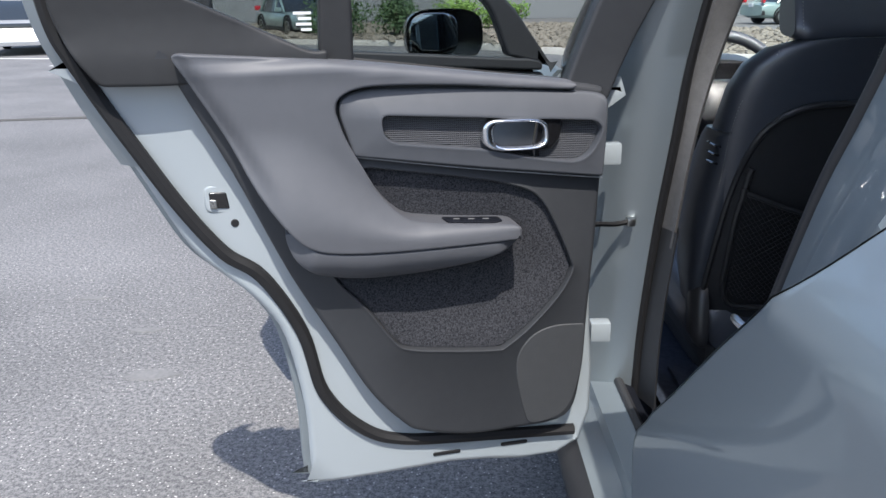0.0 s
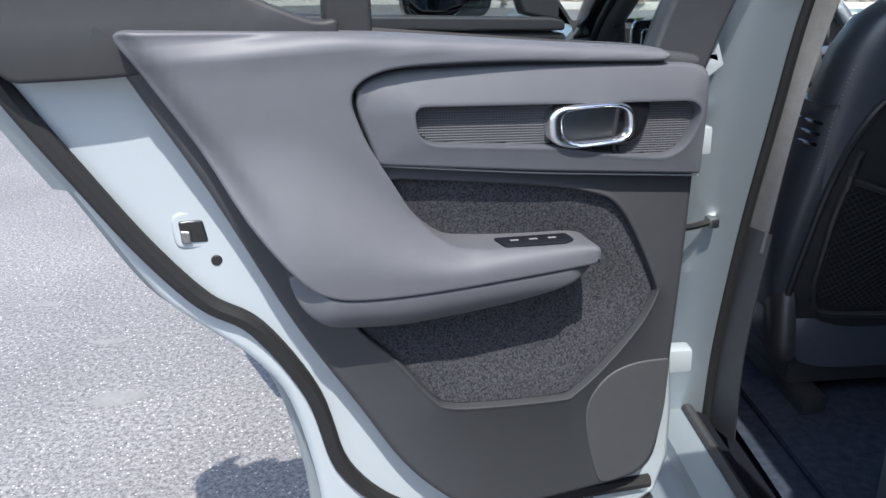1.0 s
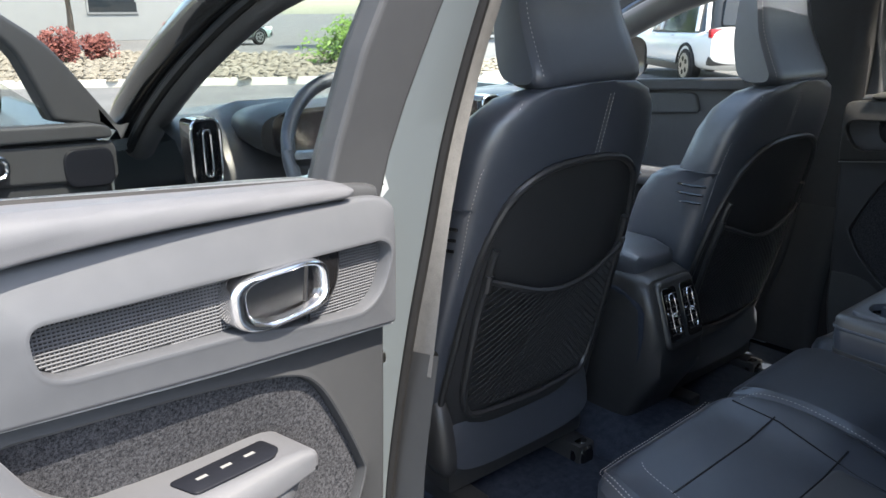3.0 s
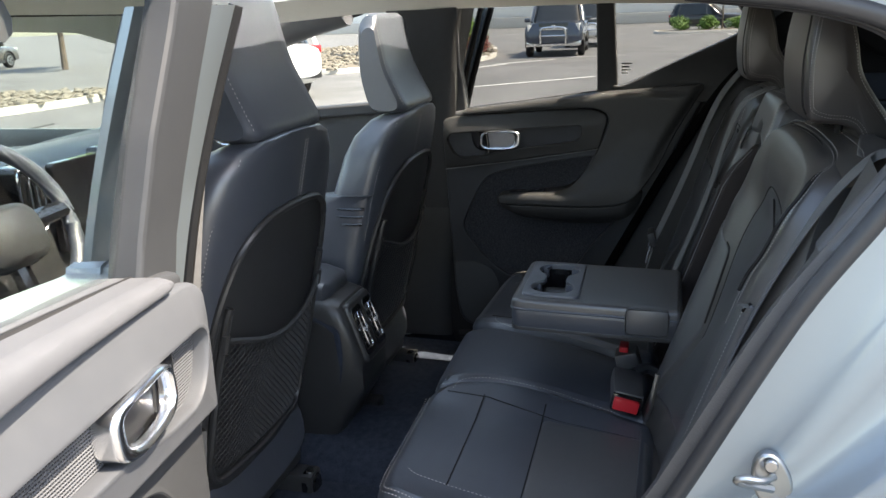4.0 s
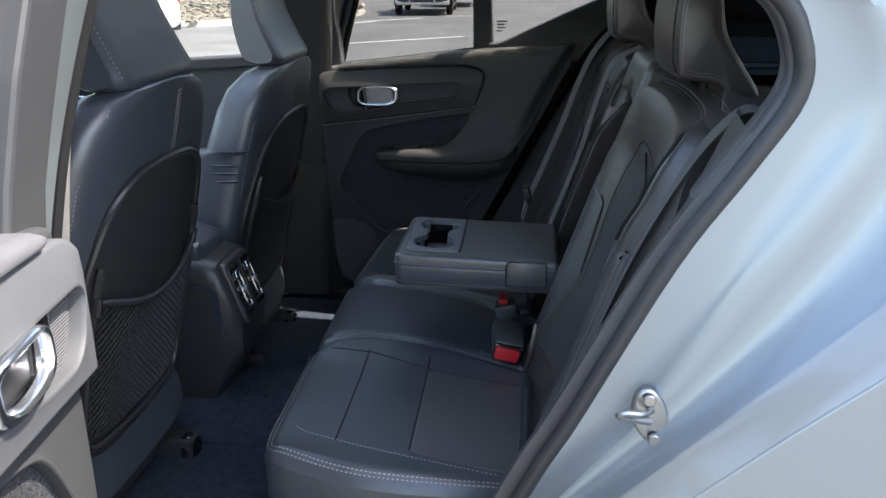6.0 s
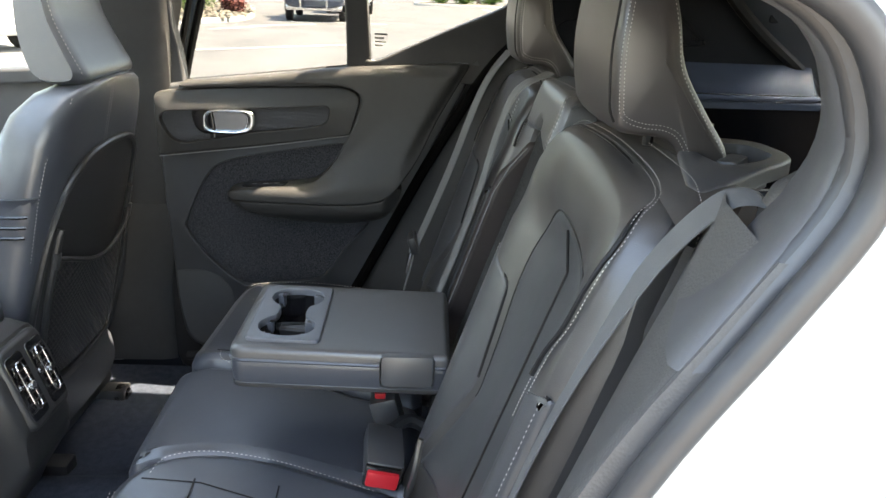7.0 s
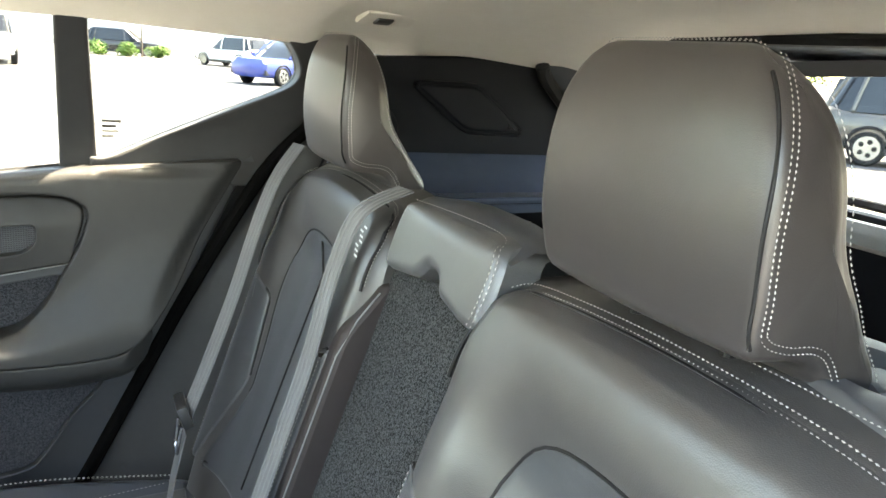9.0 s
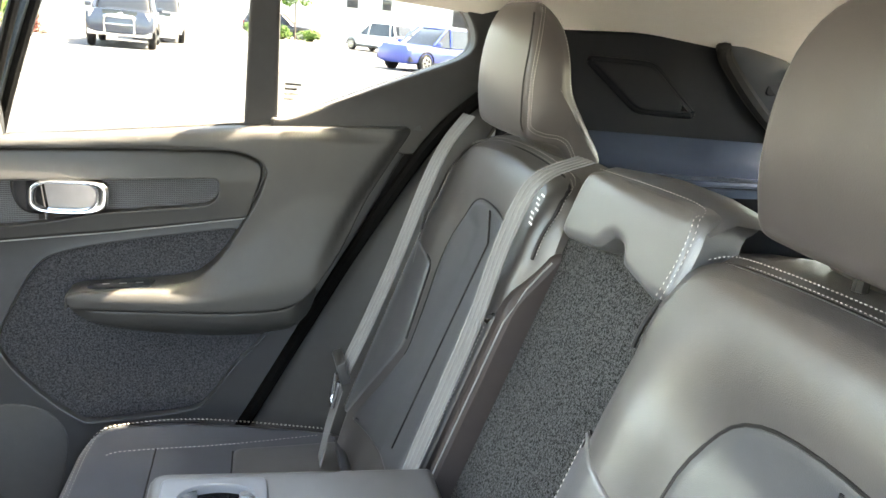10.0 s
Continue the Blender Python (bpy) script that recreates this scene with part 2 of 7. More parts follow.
def tube(path, radius, sides=8, closed=False, bm=None):
    bm = bm or bmesh.new()
    pts = [Vector(p) for p in path]
    n, rings = len(pts), []
    up = Vector((0.13, 0.21, 0.97))
    for i, p in enumerate(pts):
        a = pts[i - 1] if (closed or i) else p
        b = pts[(i + 1) % n] if (closed or i < n - 1) else p
        d = (b - a).normalized()
        x = d.cross(up)
        x = x.normalized() if x.length > 1e-4 else Vector((1, 0, 0))
        y = d.cross(x)
        rad = radius(i / (n - 1)) if callable(radius) else radius
        rings.append([bm.verts.new(p + (x * math.cos(2 * math.pi * k / sides) + y * math.sin(2 * math.pi * k / sides)) * rad) for k in range(sides)])
    bridge(bm, rings, closed)
    if not closed:
        bm.faces.new(rings[0]), bm.faces.new(rings[-1])
    return bm


def bridge(bm, rings, closed=False, loop=True):
    for i in range(len(rings) if closed else len(rings) - 1):
        a, b = rings[i], rings[(i + 1) % len(rings)]
        for k in range(len(a) if loop else len(a) - 1):
            q = (a[k], a[(k + 1) % len(a)], b[(k + 1) % len(b)], b[k])
            if len(set(q)) == 4:
                bm.faces.new(q)


def loft(rings, bm=None, caps=True):
    """A skin over closed rings of points."""
    bm = bm or bmesh.new()
    vs = [[bm.verts.new(p) for p in ring] for ring in rings]
    bridge(bm, vs)
    if caps:
        bm.faces.new(vs[0]), bm.faces.new(vs[-1])
    return bm


def sheet(rails, bm=None):
    """A skin over open rails of points."""
    bm = bm or bmesh.new()
    bridge(bm, [[bm.verts.new(p) for p in rail] for rail in rails], loop=False)
    return bm


def slab(rails, way, thick):
    """A sheet with thickness along way."""
    bm = sheet(rails)
    res = bmesh.ops.extrude_face_region(bm, geom=bm.faces[:])
    for v in res["geom"]:
        if isinstance(v, bmesh.types.BMVert):
            v.co += Vector(way) * thick
    return bm


def superring(c, ax, ay, w, d, power=4.0, n=28):
    """A rounded rectangle of half sizes w, d round c."""
    out = []
    for k in range(n):
        t = 2 * math.pi * k / n
        co, si = math.cos(t), math.sin(t)
        out.append(Vector(c) + Vector(ax) * (math.copysign(abs(co) ** (2 / power), co) * w) + Vector(ay) * (math.copysign(abs(si) ** (2 / power), si) * d))
    return out


def block(size, at=(0, 0, 0), bevel=0.004, turn=None, bm=None, seg=2):
    bm2 = bmesh.new()
    bmesh.ops.create_cube(bm2, size=1.0)
    for v in bm2.verts:
        v.co = Vector((v.co.x * size[0], v.co.y * size[1], v.co.z * size[2]))
    if bevel:
        bmesh.ops.bevel(bm2, geom=bm2.edges[:], offset=bevel, segments=seg, profile=0.6, affect="EDGES")
    m = Matrix.Translation(at) @ (turn.to_4x4() if turn is not None else Matrix())
    bm2.transform(m)
    if bm is None:
        return bm2
    me = bpy.data.meshes.new("tmp")
    bm2.to_mesh(me)
    bm2.free()
    bm.from_mesh(me)
    bpy.data.meshes.remove(me)
    return bm


def disc(c, axis, radius, thick, sides=24, bm=None, inner=0.0):
    bm = bm or bmesh.new()
    ax = Vector(axis).normalized()
    x = ax.orthogonal().normalized()
    y = ax.cross(x)
    ring = lambda rad, h: [Vector(c) + ax * h + (x * math.cos(2 * math.pi * k / sides) + y * math.sin(2 * math.pi * k / sides)) * rad for k in range(sides)]
    b = min(thick, radius) * 0.2
    if inner:
        vs = [[bm.verts.new(p) for p in r] for r in (ring(radius, -thick / 2), ring(radius, thick / 2), ring(inner, thick / 2), ring(inner, -thick / 2))]
        bridge(bm, vs, closed=True)
    else:
        loft([ring(radius - b, -thick / 2), ring(radius, -thick / 2 + b), ring(radius, thick / 2 - b), ring(radius - b, thick / 2)], bm)
    return bm


def stitches(path, normal, step=0.0075, length=0.0048, width=0.0013, bm=None, rows=(0.0,)):
    """Rows of single stitches along a path on a surface that faces normal."""
    bm = bm or bmesh.new()
    pts = [Vector(p) for p in path]
    nor = Vector(normal).normalized()
    dist, nxt = 0.0, 0.0
    for a, b in zip(pts, pts[1:]):
        d = b - a
        if d.length < 1e-6:
            continue
        w = d.normalized()
        side = w.cross(nor).normalized()
        while nxt <= dist + d.length:
            p = a + w * (nxt - dist)
            for off in rows:
                q = p + side * off
                vs = [q - w * length / 2, q + side * width / 2, q + w * length / 2, q - side * width / 2]
                top = [bm.verts.new(v + nor * 0.0007) for v in vs]
                peak = bm.verts.new(q + nor * 0.0016)
                for k in range(4):
                    bm.faces.new((top[k], top[(k + 1) % 4], peak))
                bm.faces.new(top)
            nxt += step
        dist += d.length
    return bm


def loop_by_angle(outline, centre, n=96):
    """An outline sampled at even angles round centre."""
    c, out = Vector(centre), []
    poly = [Vector((p[0], p[1])) for p in outline]
    for k in range(n):
        a = 2 * math.pi * k / n
        d = Vector((math.cos(a), math.sin(a)))
        best = None
        for i in range(len(poly)):
            p, q = poly[i - 1], poly[i]
            e = q - p
            den = d.x * e.y - d.y * e.x
            if abs(den) < 1e-12:
                continue
            w = p - c
            t = (w.x * e.y - w.y * e.x) / den
            s = (w.x * d.y - w.y * d.x) / den
            if t > 0 and -1e-9 <= s <= 1 + 1e-9 and (best is None or t > best):
                best = t
        out.append(c + d * (best or 0.01))
    return out


def bar_panel(pts, place, n, r=0.006, depth=0.03, grid=0.05):
    return panel(rounded(pts, 0.012, 4), place, lambda u, v: n, r, depth, grid)


def rear_door(place, name, label, corner, soft, bezel, pane, frame_paint, front_frame):
    top = Vector((0, 0, 1))
    # painted shell with its flange
    shell = spline([(-0.005, 0.405), (0.29, 0.392), (0.555, 0.386), (0.583, 0.41), (0.588, 0.56), (0.615, 0.72), (0.66, 0.80), (0.716, 0.855), (0.772, 0.915), (0.83, 1.03), (0.885, 1.145), (0.913, 1.21), (0.912, 1.238), (0.885, 1.25), (0.5, 1.225), (-0.008, 1.172), (-0.012, 1.15), (-0.01, 0.8)], 4, True)
    door = part(name, panel(shell, place, lambda u, v: -0.03 - 0.02 * smooth(0.62, 0.85, u) * smooth(1.3, 0.9, v), 0.012, 0.09, 0.08), frame_paint, car, label)
    skin = [(p[0] + 0.016 * smooth(0.02, 0.5, p[0]) * smooth(1.26, 1.16, p[1]), p[1] - (0.012 if p[1] < 0.45 else 0.004)) for p in shell]
    part("outer_skin", panel(skin, place, lambda u, v: -0.088, 0.006, 0.02, 0.1), PAINT, door, "pale blue outer door skin")
    seal = spline([(0.946, 1.37), (0.937, 1.303), (0.917, 1.253), (0.879, 1.176), (0.836, 1.098), (0.775, 0.992), (0.712, 0.905), (0.648, 0.852), (0.583, 0.735), (0.55, 0.6),
                   (0.48, 0.51), (0.39, 0.468), (0.2, 0.45), (0.015, 0.436)], 6)
    part("door_seal", tube([place(p.x, p.y, -0.028) for p in seal], 0.013, 8), RUBBER, door, "black rubber door seal")
    for q in ((0.30, 0.420), (0.15, 0.421)):
        part("drain_slot", panel(rounded([(q[0] - 0.03, q[1] - 0.004), (q[0] + 0.03, q[1] - 0.004), (q[0] + 0.03, q[1] + 0.004), (q[0] - 0.03, q[1] + 0.004)], 0.004), place, lambda u, v: -0.0275, 0.001, 0.004, 0), RUBBER, door)
    inner = spline([(0.83, 1.07), (0.872, 1.15), (0.907, 1.235), (0.930, 1.31), (0.932, 1.38), (0.907, 1.45), (0.86, 1.52)], 6)
    outer = spline([(0.872, 1.07), (0.914, 1.15), (0.953, 1.24), (0.976, 1.31), (0.982, 1.38), (0.96, 1.46), (0.90, 1.54)], 6)
    part("frame_flange", sheet([[place(p.x, p.y, -0.022) for p in inner], [place(p.x, p.y, -0.035) for p in inner], [place(p.x * 0.5 + q.x * 0.5, p.y * 0.5 + q.y * 0.5, -0.045) for p, q in zip(inner, outer)], [place(q.x - 0.012, q.y, -0.055) for q in outer], [place(q.x, q.y, -0.065) for q in outer], [place(q.x, q.y, -0.09) for q in outer], [place(p.x, p.y, -0.095) for p in inner]]), PAINT, door, "pale blue painted window frame edge")
    # latch, hole and stamped mark in the shut face
    sq = [(0.694, 0.985), (0.727, 0.988), (0.729, 1.017), (0.698, 1.016)]
    part("latch_plate", panel(rounded([(0.684, 0.974), (0.738, 0.978), (0.738, 1.03), (0.69, 1.03)], 0.016), place, lambda u, v: -0.036, 0.004, 0.01, 0), JAMB, door)
    part("latch", panel(rounded(sq, 0.004), place, lambda u, v: -0.0335, 0.002, 0.01, 0), GLOSS_BLACK, door, "black latch opening")
    part("latch_claw", panel(rounded([(0.715, 0.987), (0.728, 0.987), (0.728, 1.005), (0.715, 1.003)], 0.003), place, lambda u, v: -0.031, 0.002, 0.006, 0), STEEL, door, "steel latch claw")
    nrm = (place(0.7, 0.96, 0.01) - place(0.7, 0.96, 0)).normalized()
    part("access_hole", disc(place(0.688, 0.958, -0.036), nrm, 0.0075, 0.008, 16), RUBBER, door)
    part("stamp", disc(place(0.668, 0.966, -0.035), nrm, 0.009, 0.004, 16, inner=0.0065), JAMB, door)
    # window surround
    corner_out = rounded([(0.508, 1.222), (0.77, 1.21), (0.874, 1.212), (0.907, 1.259), (0.926, 1.303), (0.934, 1.346), (0.932, 1.40), (0.914, 1.455), (0.875, 1.505), (0.83, 1.53), (0.77, 1.535), (0.77, 1.497), (0.815, 1.483),
                          (0.842, 1.452), (0.853, 1.42), (0.84, 1.397), (0.80, 1.378), (0.70, 1.334), (0.60, 1.288), (0.545, 1.262), (0.525, 1.258), (0.508, 1.262)], [0.01, 0.03, 0.012] + [0.03] * 16 + [0.02, 0.01, 0.01], 4)
    part("corner_applique", panel(corner_out, place, lambda u, v: 0.004 + 0.012 * smooth(1.30, 1.25, v), 0.004, 0.05, 0.03), corner, door, "dark moulded quarter window corner")
    part("window_post", bar_panel([(0.462, 1.222), (0.522, 1.222), (0.512, 1.53), (0.466, 1.53)], place, -0.004), FRAME_BLACK, door, "black window divider")
    part("front_frame", bar_panel(front_frame, place, 0.0), VINYL_DARK, door, "grey front window frame")
    part("top_frame", bar_panel([(-0.16, 1.50), (0.5, 1.504), (0.70, 1.495), (0.79, 1.487), (0.87, 1.47), (0.89, 1.51), (0.78, 1.535), (0.5, 1.555), (-0.16, 1.545)], place, -0.005, 0.006, 0.012), FRAME_BLACK, door, "black upper window frame")
    part("sill_strip", tube([place(u, 1.186 + 0.125 * (u - 0.03), -0.012) for u in (0.02, 0.15, 0.3, 0.468)], 0.006, 6), RUBBER, door, "black rubber glass strip")
    for nm, q, mt in (("glass", [(-0.03, 1.16), (0.475, 1.21), (0.475, 1.53), (-0.07, 1.52)], pane), ("quarter_glass", [(0.50, 1.25), (0.56, 1.25), (0.86, 1.385), (0.875, 1.42), (0.86, 1.46), (0.82, 1.505), (0.50, 1.53)], pane)):
        g = part(nm, loft([[place(u, v, n) for u, v in q] for n in (-0.030, -0.034)]), mt, door, "lightly tinted tempered door glass")
        g.visible_shadow = False
    bars = bmesh.new()
    for k in range(4):
        w = (0.03, 0.022, 0.026, 0.018)[k]
        vs = [place(u, v, -0.0285) for u, v in ((0.53, 1.318 - 0.009 * k), (0.53 + w, 1.318 - 0.009 * k), (0.53 + w, 1.3225 - 0.009 * k), (0.53, 1.3225 - 0.009 * k))]
        bars.faces.new([bars.verts.new(v) for v in vs])
    part("glass_mark", bars, WHITE_MARK, door, "pale printed glass marking")
    # inner trim
    trim = spline([(0.03, 1.187), (0.0, 1.168), (-0.007, 1.13), (-0.002, 1.013), (0.003, 0.878), (0.011, 0.73), (0.019, 0.587), (0.05, 0.495), (0.173, 0.481), (0.271, 0.483),
                   (0.362, 0.504), (0.40, 0.53), (0.462, 0.606), (0.524, 0.723), (0.60, 0.868), (0.684, 1.063), (0.768, 1.238), (0.757, 1.256), (0.465, 1.238), (0.25, 1.213)], 5, True)
    pocket = spline([(0.46, 1.053), (0.399, 1.047), (0.244, 1.021), (0.156, 0.998), (0.119, 0.971), (0.088, 0.918), (0.057, 0.849), (0.053, 0.824), (0.08, 0.775), (0.136, 0.715),
                     (0.184, 0.678), (0.208, 0.672), (0.307, 0.682), (0.385, 0.695), (0.414, 0.718), (0.462, 0.788), (0.52, 0.86), (0.53, 0.95), (0.50, 1.03)], 5, True)
    part("door_card", holed_plate(trim, pocket, place, 0.014, 0.012, 0.04, 0.006, 0.03, 0.0035), VINYL_DARK, door, "dark grey moulded door card")
    part("pocket_lining", panel(loop_by_angle(pocket, (0.28, 0.85), 64), place, lambda u, v: 0.005 - 0.014 * smooth(0.0, 0.09, edge_distance(Vector((u, v)), pocket)), 0.002, 0.01, 0.02), CARPET, door, "speckled grey carpet pocket lining")
    upper = [(0.750, 1.262), (0.72, 1.2605), (0.60, 1.252), (0.469, 1.2425), (0.25, 1.2165), (0.09, 1.1985), (0.069, 1.194), (0.063, 1.188), (0.069, 1.182), (0.09, 1.1815), (0.18, 1.188), (0.296, 1.197), (0.415, 1.201), (0.465, 1.197), (0.494, 1.184), (0.503, 1.166), (0.498, 1.142),
             (0.486, 1.109), (0.46, 1.06), (0.433, 1.012), (0.399, 0.975), (0.364, 0.959), (0.27, 0.95), (0.195, 0.945), (0.175, 0.936), (0.174, 0.922), (0.186, 0.9165), (0.31, 0.914), (0.43, 0.915),
             (0.513, 0.921), (0.556, 0.932), (0.589, 0.958), (0.642, 1.033), (0.687, 1.127), (0.742, 1.226), (0.757, 1.254)]

    def upper_n(u, v):
        zr = 0.972 + 0.17 * smooth(0.36, 0.6, u)
        z1 = 0.936 + 0.02 * smooth(0.36, 0.6, u)
        k = smooth(zr, z1, v)
        crest = 1.1915 + 0.108 * u - 0.022 * smooth(0.5, 0.7, u)
        edge = 0.935 + (u - 0.57) * 1.72
        return (0.032 + 0.02 * smooth(0.1, 0.7, u) + 0.040 * k * smooth(0.16, 0.18, u) - 0.02 * smooth(crest - 0.012, crest + 0.004, v) * smooth(0.8, 0.6, u)
                - 0.014 * smooth(0.045, 0.0, v - edge) * smooth(0.58, 0.66, u))
    dense = spline(upper, 3, True)
    part("soft_upper", panel(dense, place, upper_n, 0.0035, 0.06, 0.010), soft, door, "grey soft upholstered door top and armrest", 75)
    low = spline([(0.176, 0.921), (0.19, 0.915), (0.31, 0.9125), (0.43, 0.9135), (0.513, 0.9195), (0.556, 0.9305), (0.589, 0.956), (0.602, 0.95), (0.585, 0.905), (0.54, 0.872), (0.471, 0.856), (0.376, 0.856), (0.26, 0.876), (0.187, 0.903)], 4, True)

    def low_n(u, v):
        up = 0.012 * smooth(0.44, 0.57, u)
        k = smooth(0.92 + up, 0.85 + up, v)
        return upper_n(min(max(u, 0.19), 0.57), 0.917) - 0.004 - 0.05 * (1 - math.sqrt(max(0.0, 1 - k * k))) - 0.03 * smooth(0.55, 0.61, u) - 0.02 * smooth(0.22, 0.17, u)
    part("armrest_lower", panel(low, place, low_n, 0.003, 0.08, 0.009), soft, door, "grey upholstered armrest underside", 75)
    level = lambda u: 0.9462 + 0.0667 * (u - 0.195)
    plate = rounded([(0.318, 0.020), (0.312, 0.055), (0.222, 0.057), (0.206, 0.046), (0.208, 0.020)], 0.006)
    switch = part("switch_panel", loft([[place(u, level(u) + h, n) for u, n in offset(plate, d)] for h, d in ((-0.004, 0.0), (0.0012, 0.0), (0.0022, 0.0012))]), CARGO, door, "black window switch panel")
    for u0 in (0.236, 0.264, 0.292):
        part("switch_mark", loft([[place(u, level(u) + h, n) for u, n in ((u0 - 0.006, 0.034), (u0 + 0.006, 0.034), (u0 + 0.006, 0.038), (u0 - 0.006, 0.038))] for h in (0.002, 0.0027)]), BELT_EDGE, switch)
    # handle housing
    bez = rounded([(0.4985, 1.160), (0.493, 1.184), (0.45, 1.197), (0.30, 1.1915), (0.16, 1.1835), (0.03, 1.1745), (0.002, 1.168), (0.001, 1.10), (0.005, 1.0165), (0.248, 1.0475), (0.474, 1.0805)],
                  [0.02, 0.02, 0.03, 0.03, 0.03, 0.02, 0.014, 0.03, 0.006, 0.03, 0.008], 6)
    slot = rounded([(0.424, 1.150), (0.027, 1.124), (0.012, 1.112), (0.016, 1.092), (0.032, 1.062), (0.06, 1.048), (0.13, 1.058), (0.23, 1.080), (0.405, 1.101), (0.421, 1.115)],
                   [0.014, 0.012, 0.01, 0.02, 0.02, 0.02, 0.01, 0.01, 0.014, 0.012])
    part("handle_bezel", holed_plate(bez, slot, place, 0.037, 0.005, 0.03, 0.005, 0.024, 0.0015, lambda u, v: -0.012 * smooth(1.148 + 0.045 * u, 1.178 + 0.045 * u, v)), bezel, door, "grey moulded handle surround")
    part("speaker_slot", panel(slot, place, lambda u, v: 0.018, 0.001, 0.006, 0), RUBBER, door, "black recess behind the speaker grille")
    def in_slot(u, v):
        hit = False
        for p, q in zip(slot, slot[1:] + slot[:1]):
            if (p[1] > v) != (q[1] > v) and u < p[0] + (q[0] - p[0]) * (v - p[1]) / (q[1] - p[1]):
                hit = not hit
        return hit

    def wires(lines, depth, radius, bm_):
        for line in lines:
            run = []
            for u, v in line + [(9.0, 9.0)]:
                if in_slot(u, v):
                    run.append(place(u, v, depth))
                elif run:
                    if len(run) > 2:
                        tube(run, radius, 4, bm=bm_)
                    run = []
    for ua, ub in ((0.010, 0.128), (0.232, 0.426)):
        ribs = bmesh.new()
        wires([[(ua + (ub - ua) * k / 44, 1.03 + 0.0034 * n + (ua + (ub - ua) * k / 44 - 0.2) * 0.075) for k in range(45)] for n in range(38)], 0.0205, 0.0010, ribs)
        wires([[(ua + 0.0038 * n, 1.04 + 0.003 * k) for k in range(40)] for n in range(int((ub - ua) / 0.0038) + 1)], 0.0202, 0.0008, ribs)
        part("speaker_grille", ribs, VINYL, door, "fine woven grey speaker grille")
    c0 = Vector((0.181, 1.106))
    el = [(c0.x + math.copysign(abs(math.cos(a)) ** 0.55, math.cos(a)) * 0.0605 + math.sin(a) * 0.005, c0.y + math.copysign(abs(math.sin(a)) ** 0.6, math.sin(a)) * 0.0275) for a in (2 * math.pi * k / 48 for k in range(48))]
    crown = lambda u: 0.036 + 0.010 * math.cos((u - c0.x) / 0.06)
    # the ring is broad at the end away from the hinge and slim at the other
    left = lambda u: smooth(c0.x - 0.03, c0.x + 0.06, u)
    rim = []
    for k, dn in ((1.07, -0.02), (1.07, -0.004), (1.04, 0.001), (0.96, 0.003), (0.88, 0.002), (0.82, -0.003), (0.80, -0.010)):
        inner_k = max(0.0, 1.0 - k) / 0.20
        rim.append([place(c0.x + (u - c0.x) * (1 + (k - 1) * 0.55) - 0.014 * inner_k * left(u), c0.y + (v - c0.y) * k, crown(u) + dn) for u, v in el])
    ring = part("door_handle", loft(rim, caps=False), CHROME, door, "bright chrome inner door handle", 60)
    bowl = []
    for k, dn in ((0.93, 0.030), (0.90, 0.022), (0.82, 0.012), (0.60, 0.006), (0.30, 0.004), (0.08, 0.004)):
        bowl.append([place(c0.x - 0.004 + (u - c0.x) * k, c0.y + (v - c0.y) * k, dn) for u, v in el])
    part("handle_bowl", loft(bowl), SATIN, ring, "satin grey handle cup", 60)
    fold = [[place(c0.x + du, c0.y + dv, n) for dv, n in ((-0.021, 0.008), (-0.01, 0.0065), (0.004, 0.006), (0.019, 0.0075))] for du in (-0.012, 0.0, 0.004)]
    fold = [[p + (place(0, 0, 0.010 * k) - place(0, 0, 0)) for p in row] for row, k in zip(fold, (0.0, 0.9, 0.0))]
    part("pull_lever", sheet(fold), SATIN, ring, "satin fold inside the handle cup", 60)
    part("handle_end", panel(rounded([(0.140, 1.141), (0.100, 1.138), (0.086, 1.126), (0.092, 1.090), (0.110, 1.072), (0.150, 1.070)], [0.006, 0.012, 0.012, 0.02, 0.014, 0.006]), place, lambda u, v: 0.033 - 0.10 * max(0.0, 0.11 - u), 0.006, 0.02, 0.01), GLOSS_BLACK, door, "black handle end")
    seam = spline([(0.477, 1.081), (0.36, 1.0625), (0.248, 1.0455), (0.12, 1.029), (0.003, 1.014)], 5)
    part("trim_line", tube([place(p.x, p.y - 0.002, 0.0265) for p in seam], 0.0013, 6), THREAD_GREY, door, "thin grey accent line")
    spk = rounded([(0.168, 0.644), (0.135, 0.694), (0.086, 0.712), (0.018, 0.707), (0.022, 0.585), (0.052, 0.499), (0.135, 0.489), (0.155, 0.558)], [0.05, 0.05, 0.05, 0.008, 0.08, 0.04, 0.02, 0.08])
    part("speaker_cover", panel(spk, place, lambda u, v: 0.0165, 0.002, 0.006, 0.05), SPEAKER, door, "round-edged perforated speaker cover")
    return door


# ---- the car and its rear doors ----
car = holder("car", "pale blue compact sports utility vehicle with open doors", "car")
H0, DU, DN = Vector((-0.926, -0.041, 0)), Vector((-0.9739, -0.2271, 0)), Vector((0.2271, -0.9739, 0))
near_place = lambda u, v, n: H0 + DU * u + DN * (n + 0.12 * max(0.0, v - 1.21)) + Vector((0, 0, v))
far_place = lambda u, v, n: Vector((0.705 - n - 0.13 * max(0.0, (v - 1.24) / 0.30) ** 1.2, 0.11 - u, v - 0.03))
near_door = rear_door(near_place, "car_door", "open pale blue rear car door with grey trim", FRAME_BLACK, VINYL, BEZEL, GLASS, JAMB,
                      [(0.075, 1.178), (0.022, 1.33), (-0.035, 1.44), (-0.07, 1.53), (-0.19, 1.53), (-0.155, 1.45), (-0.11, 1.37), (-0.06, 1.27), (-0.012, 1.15)])
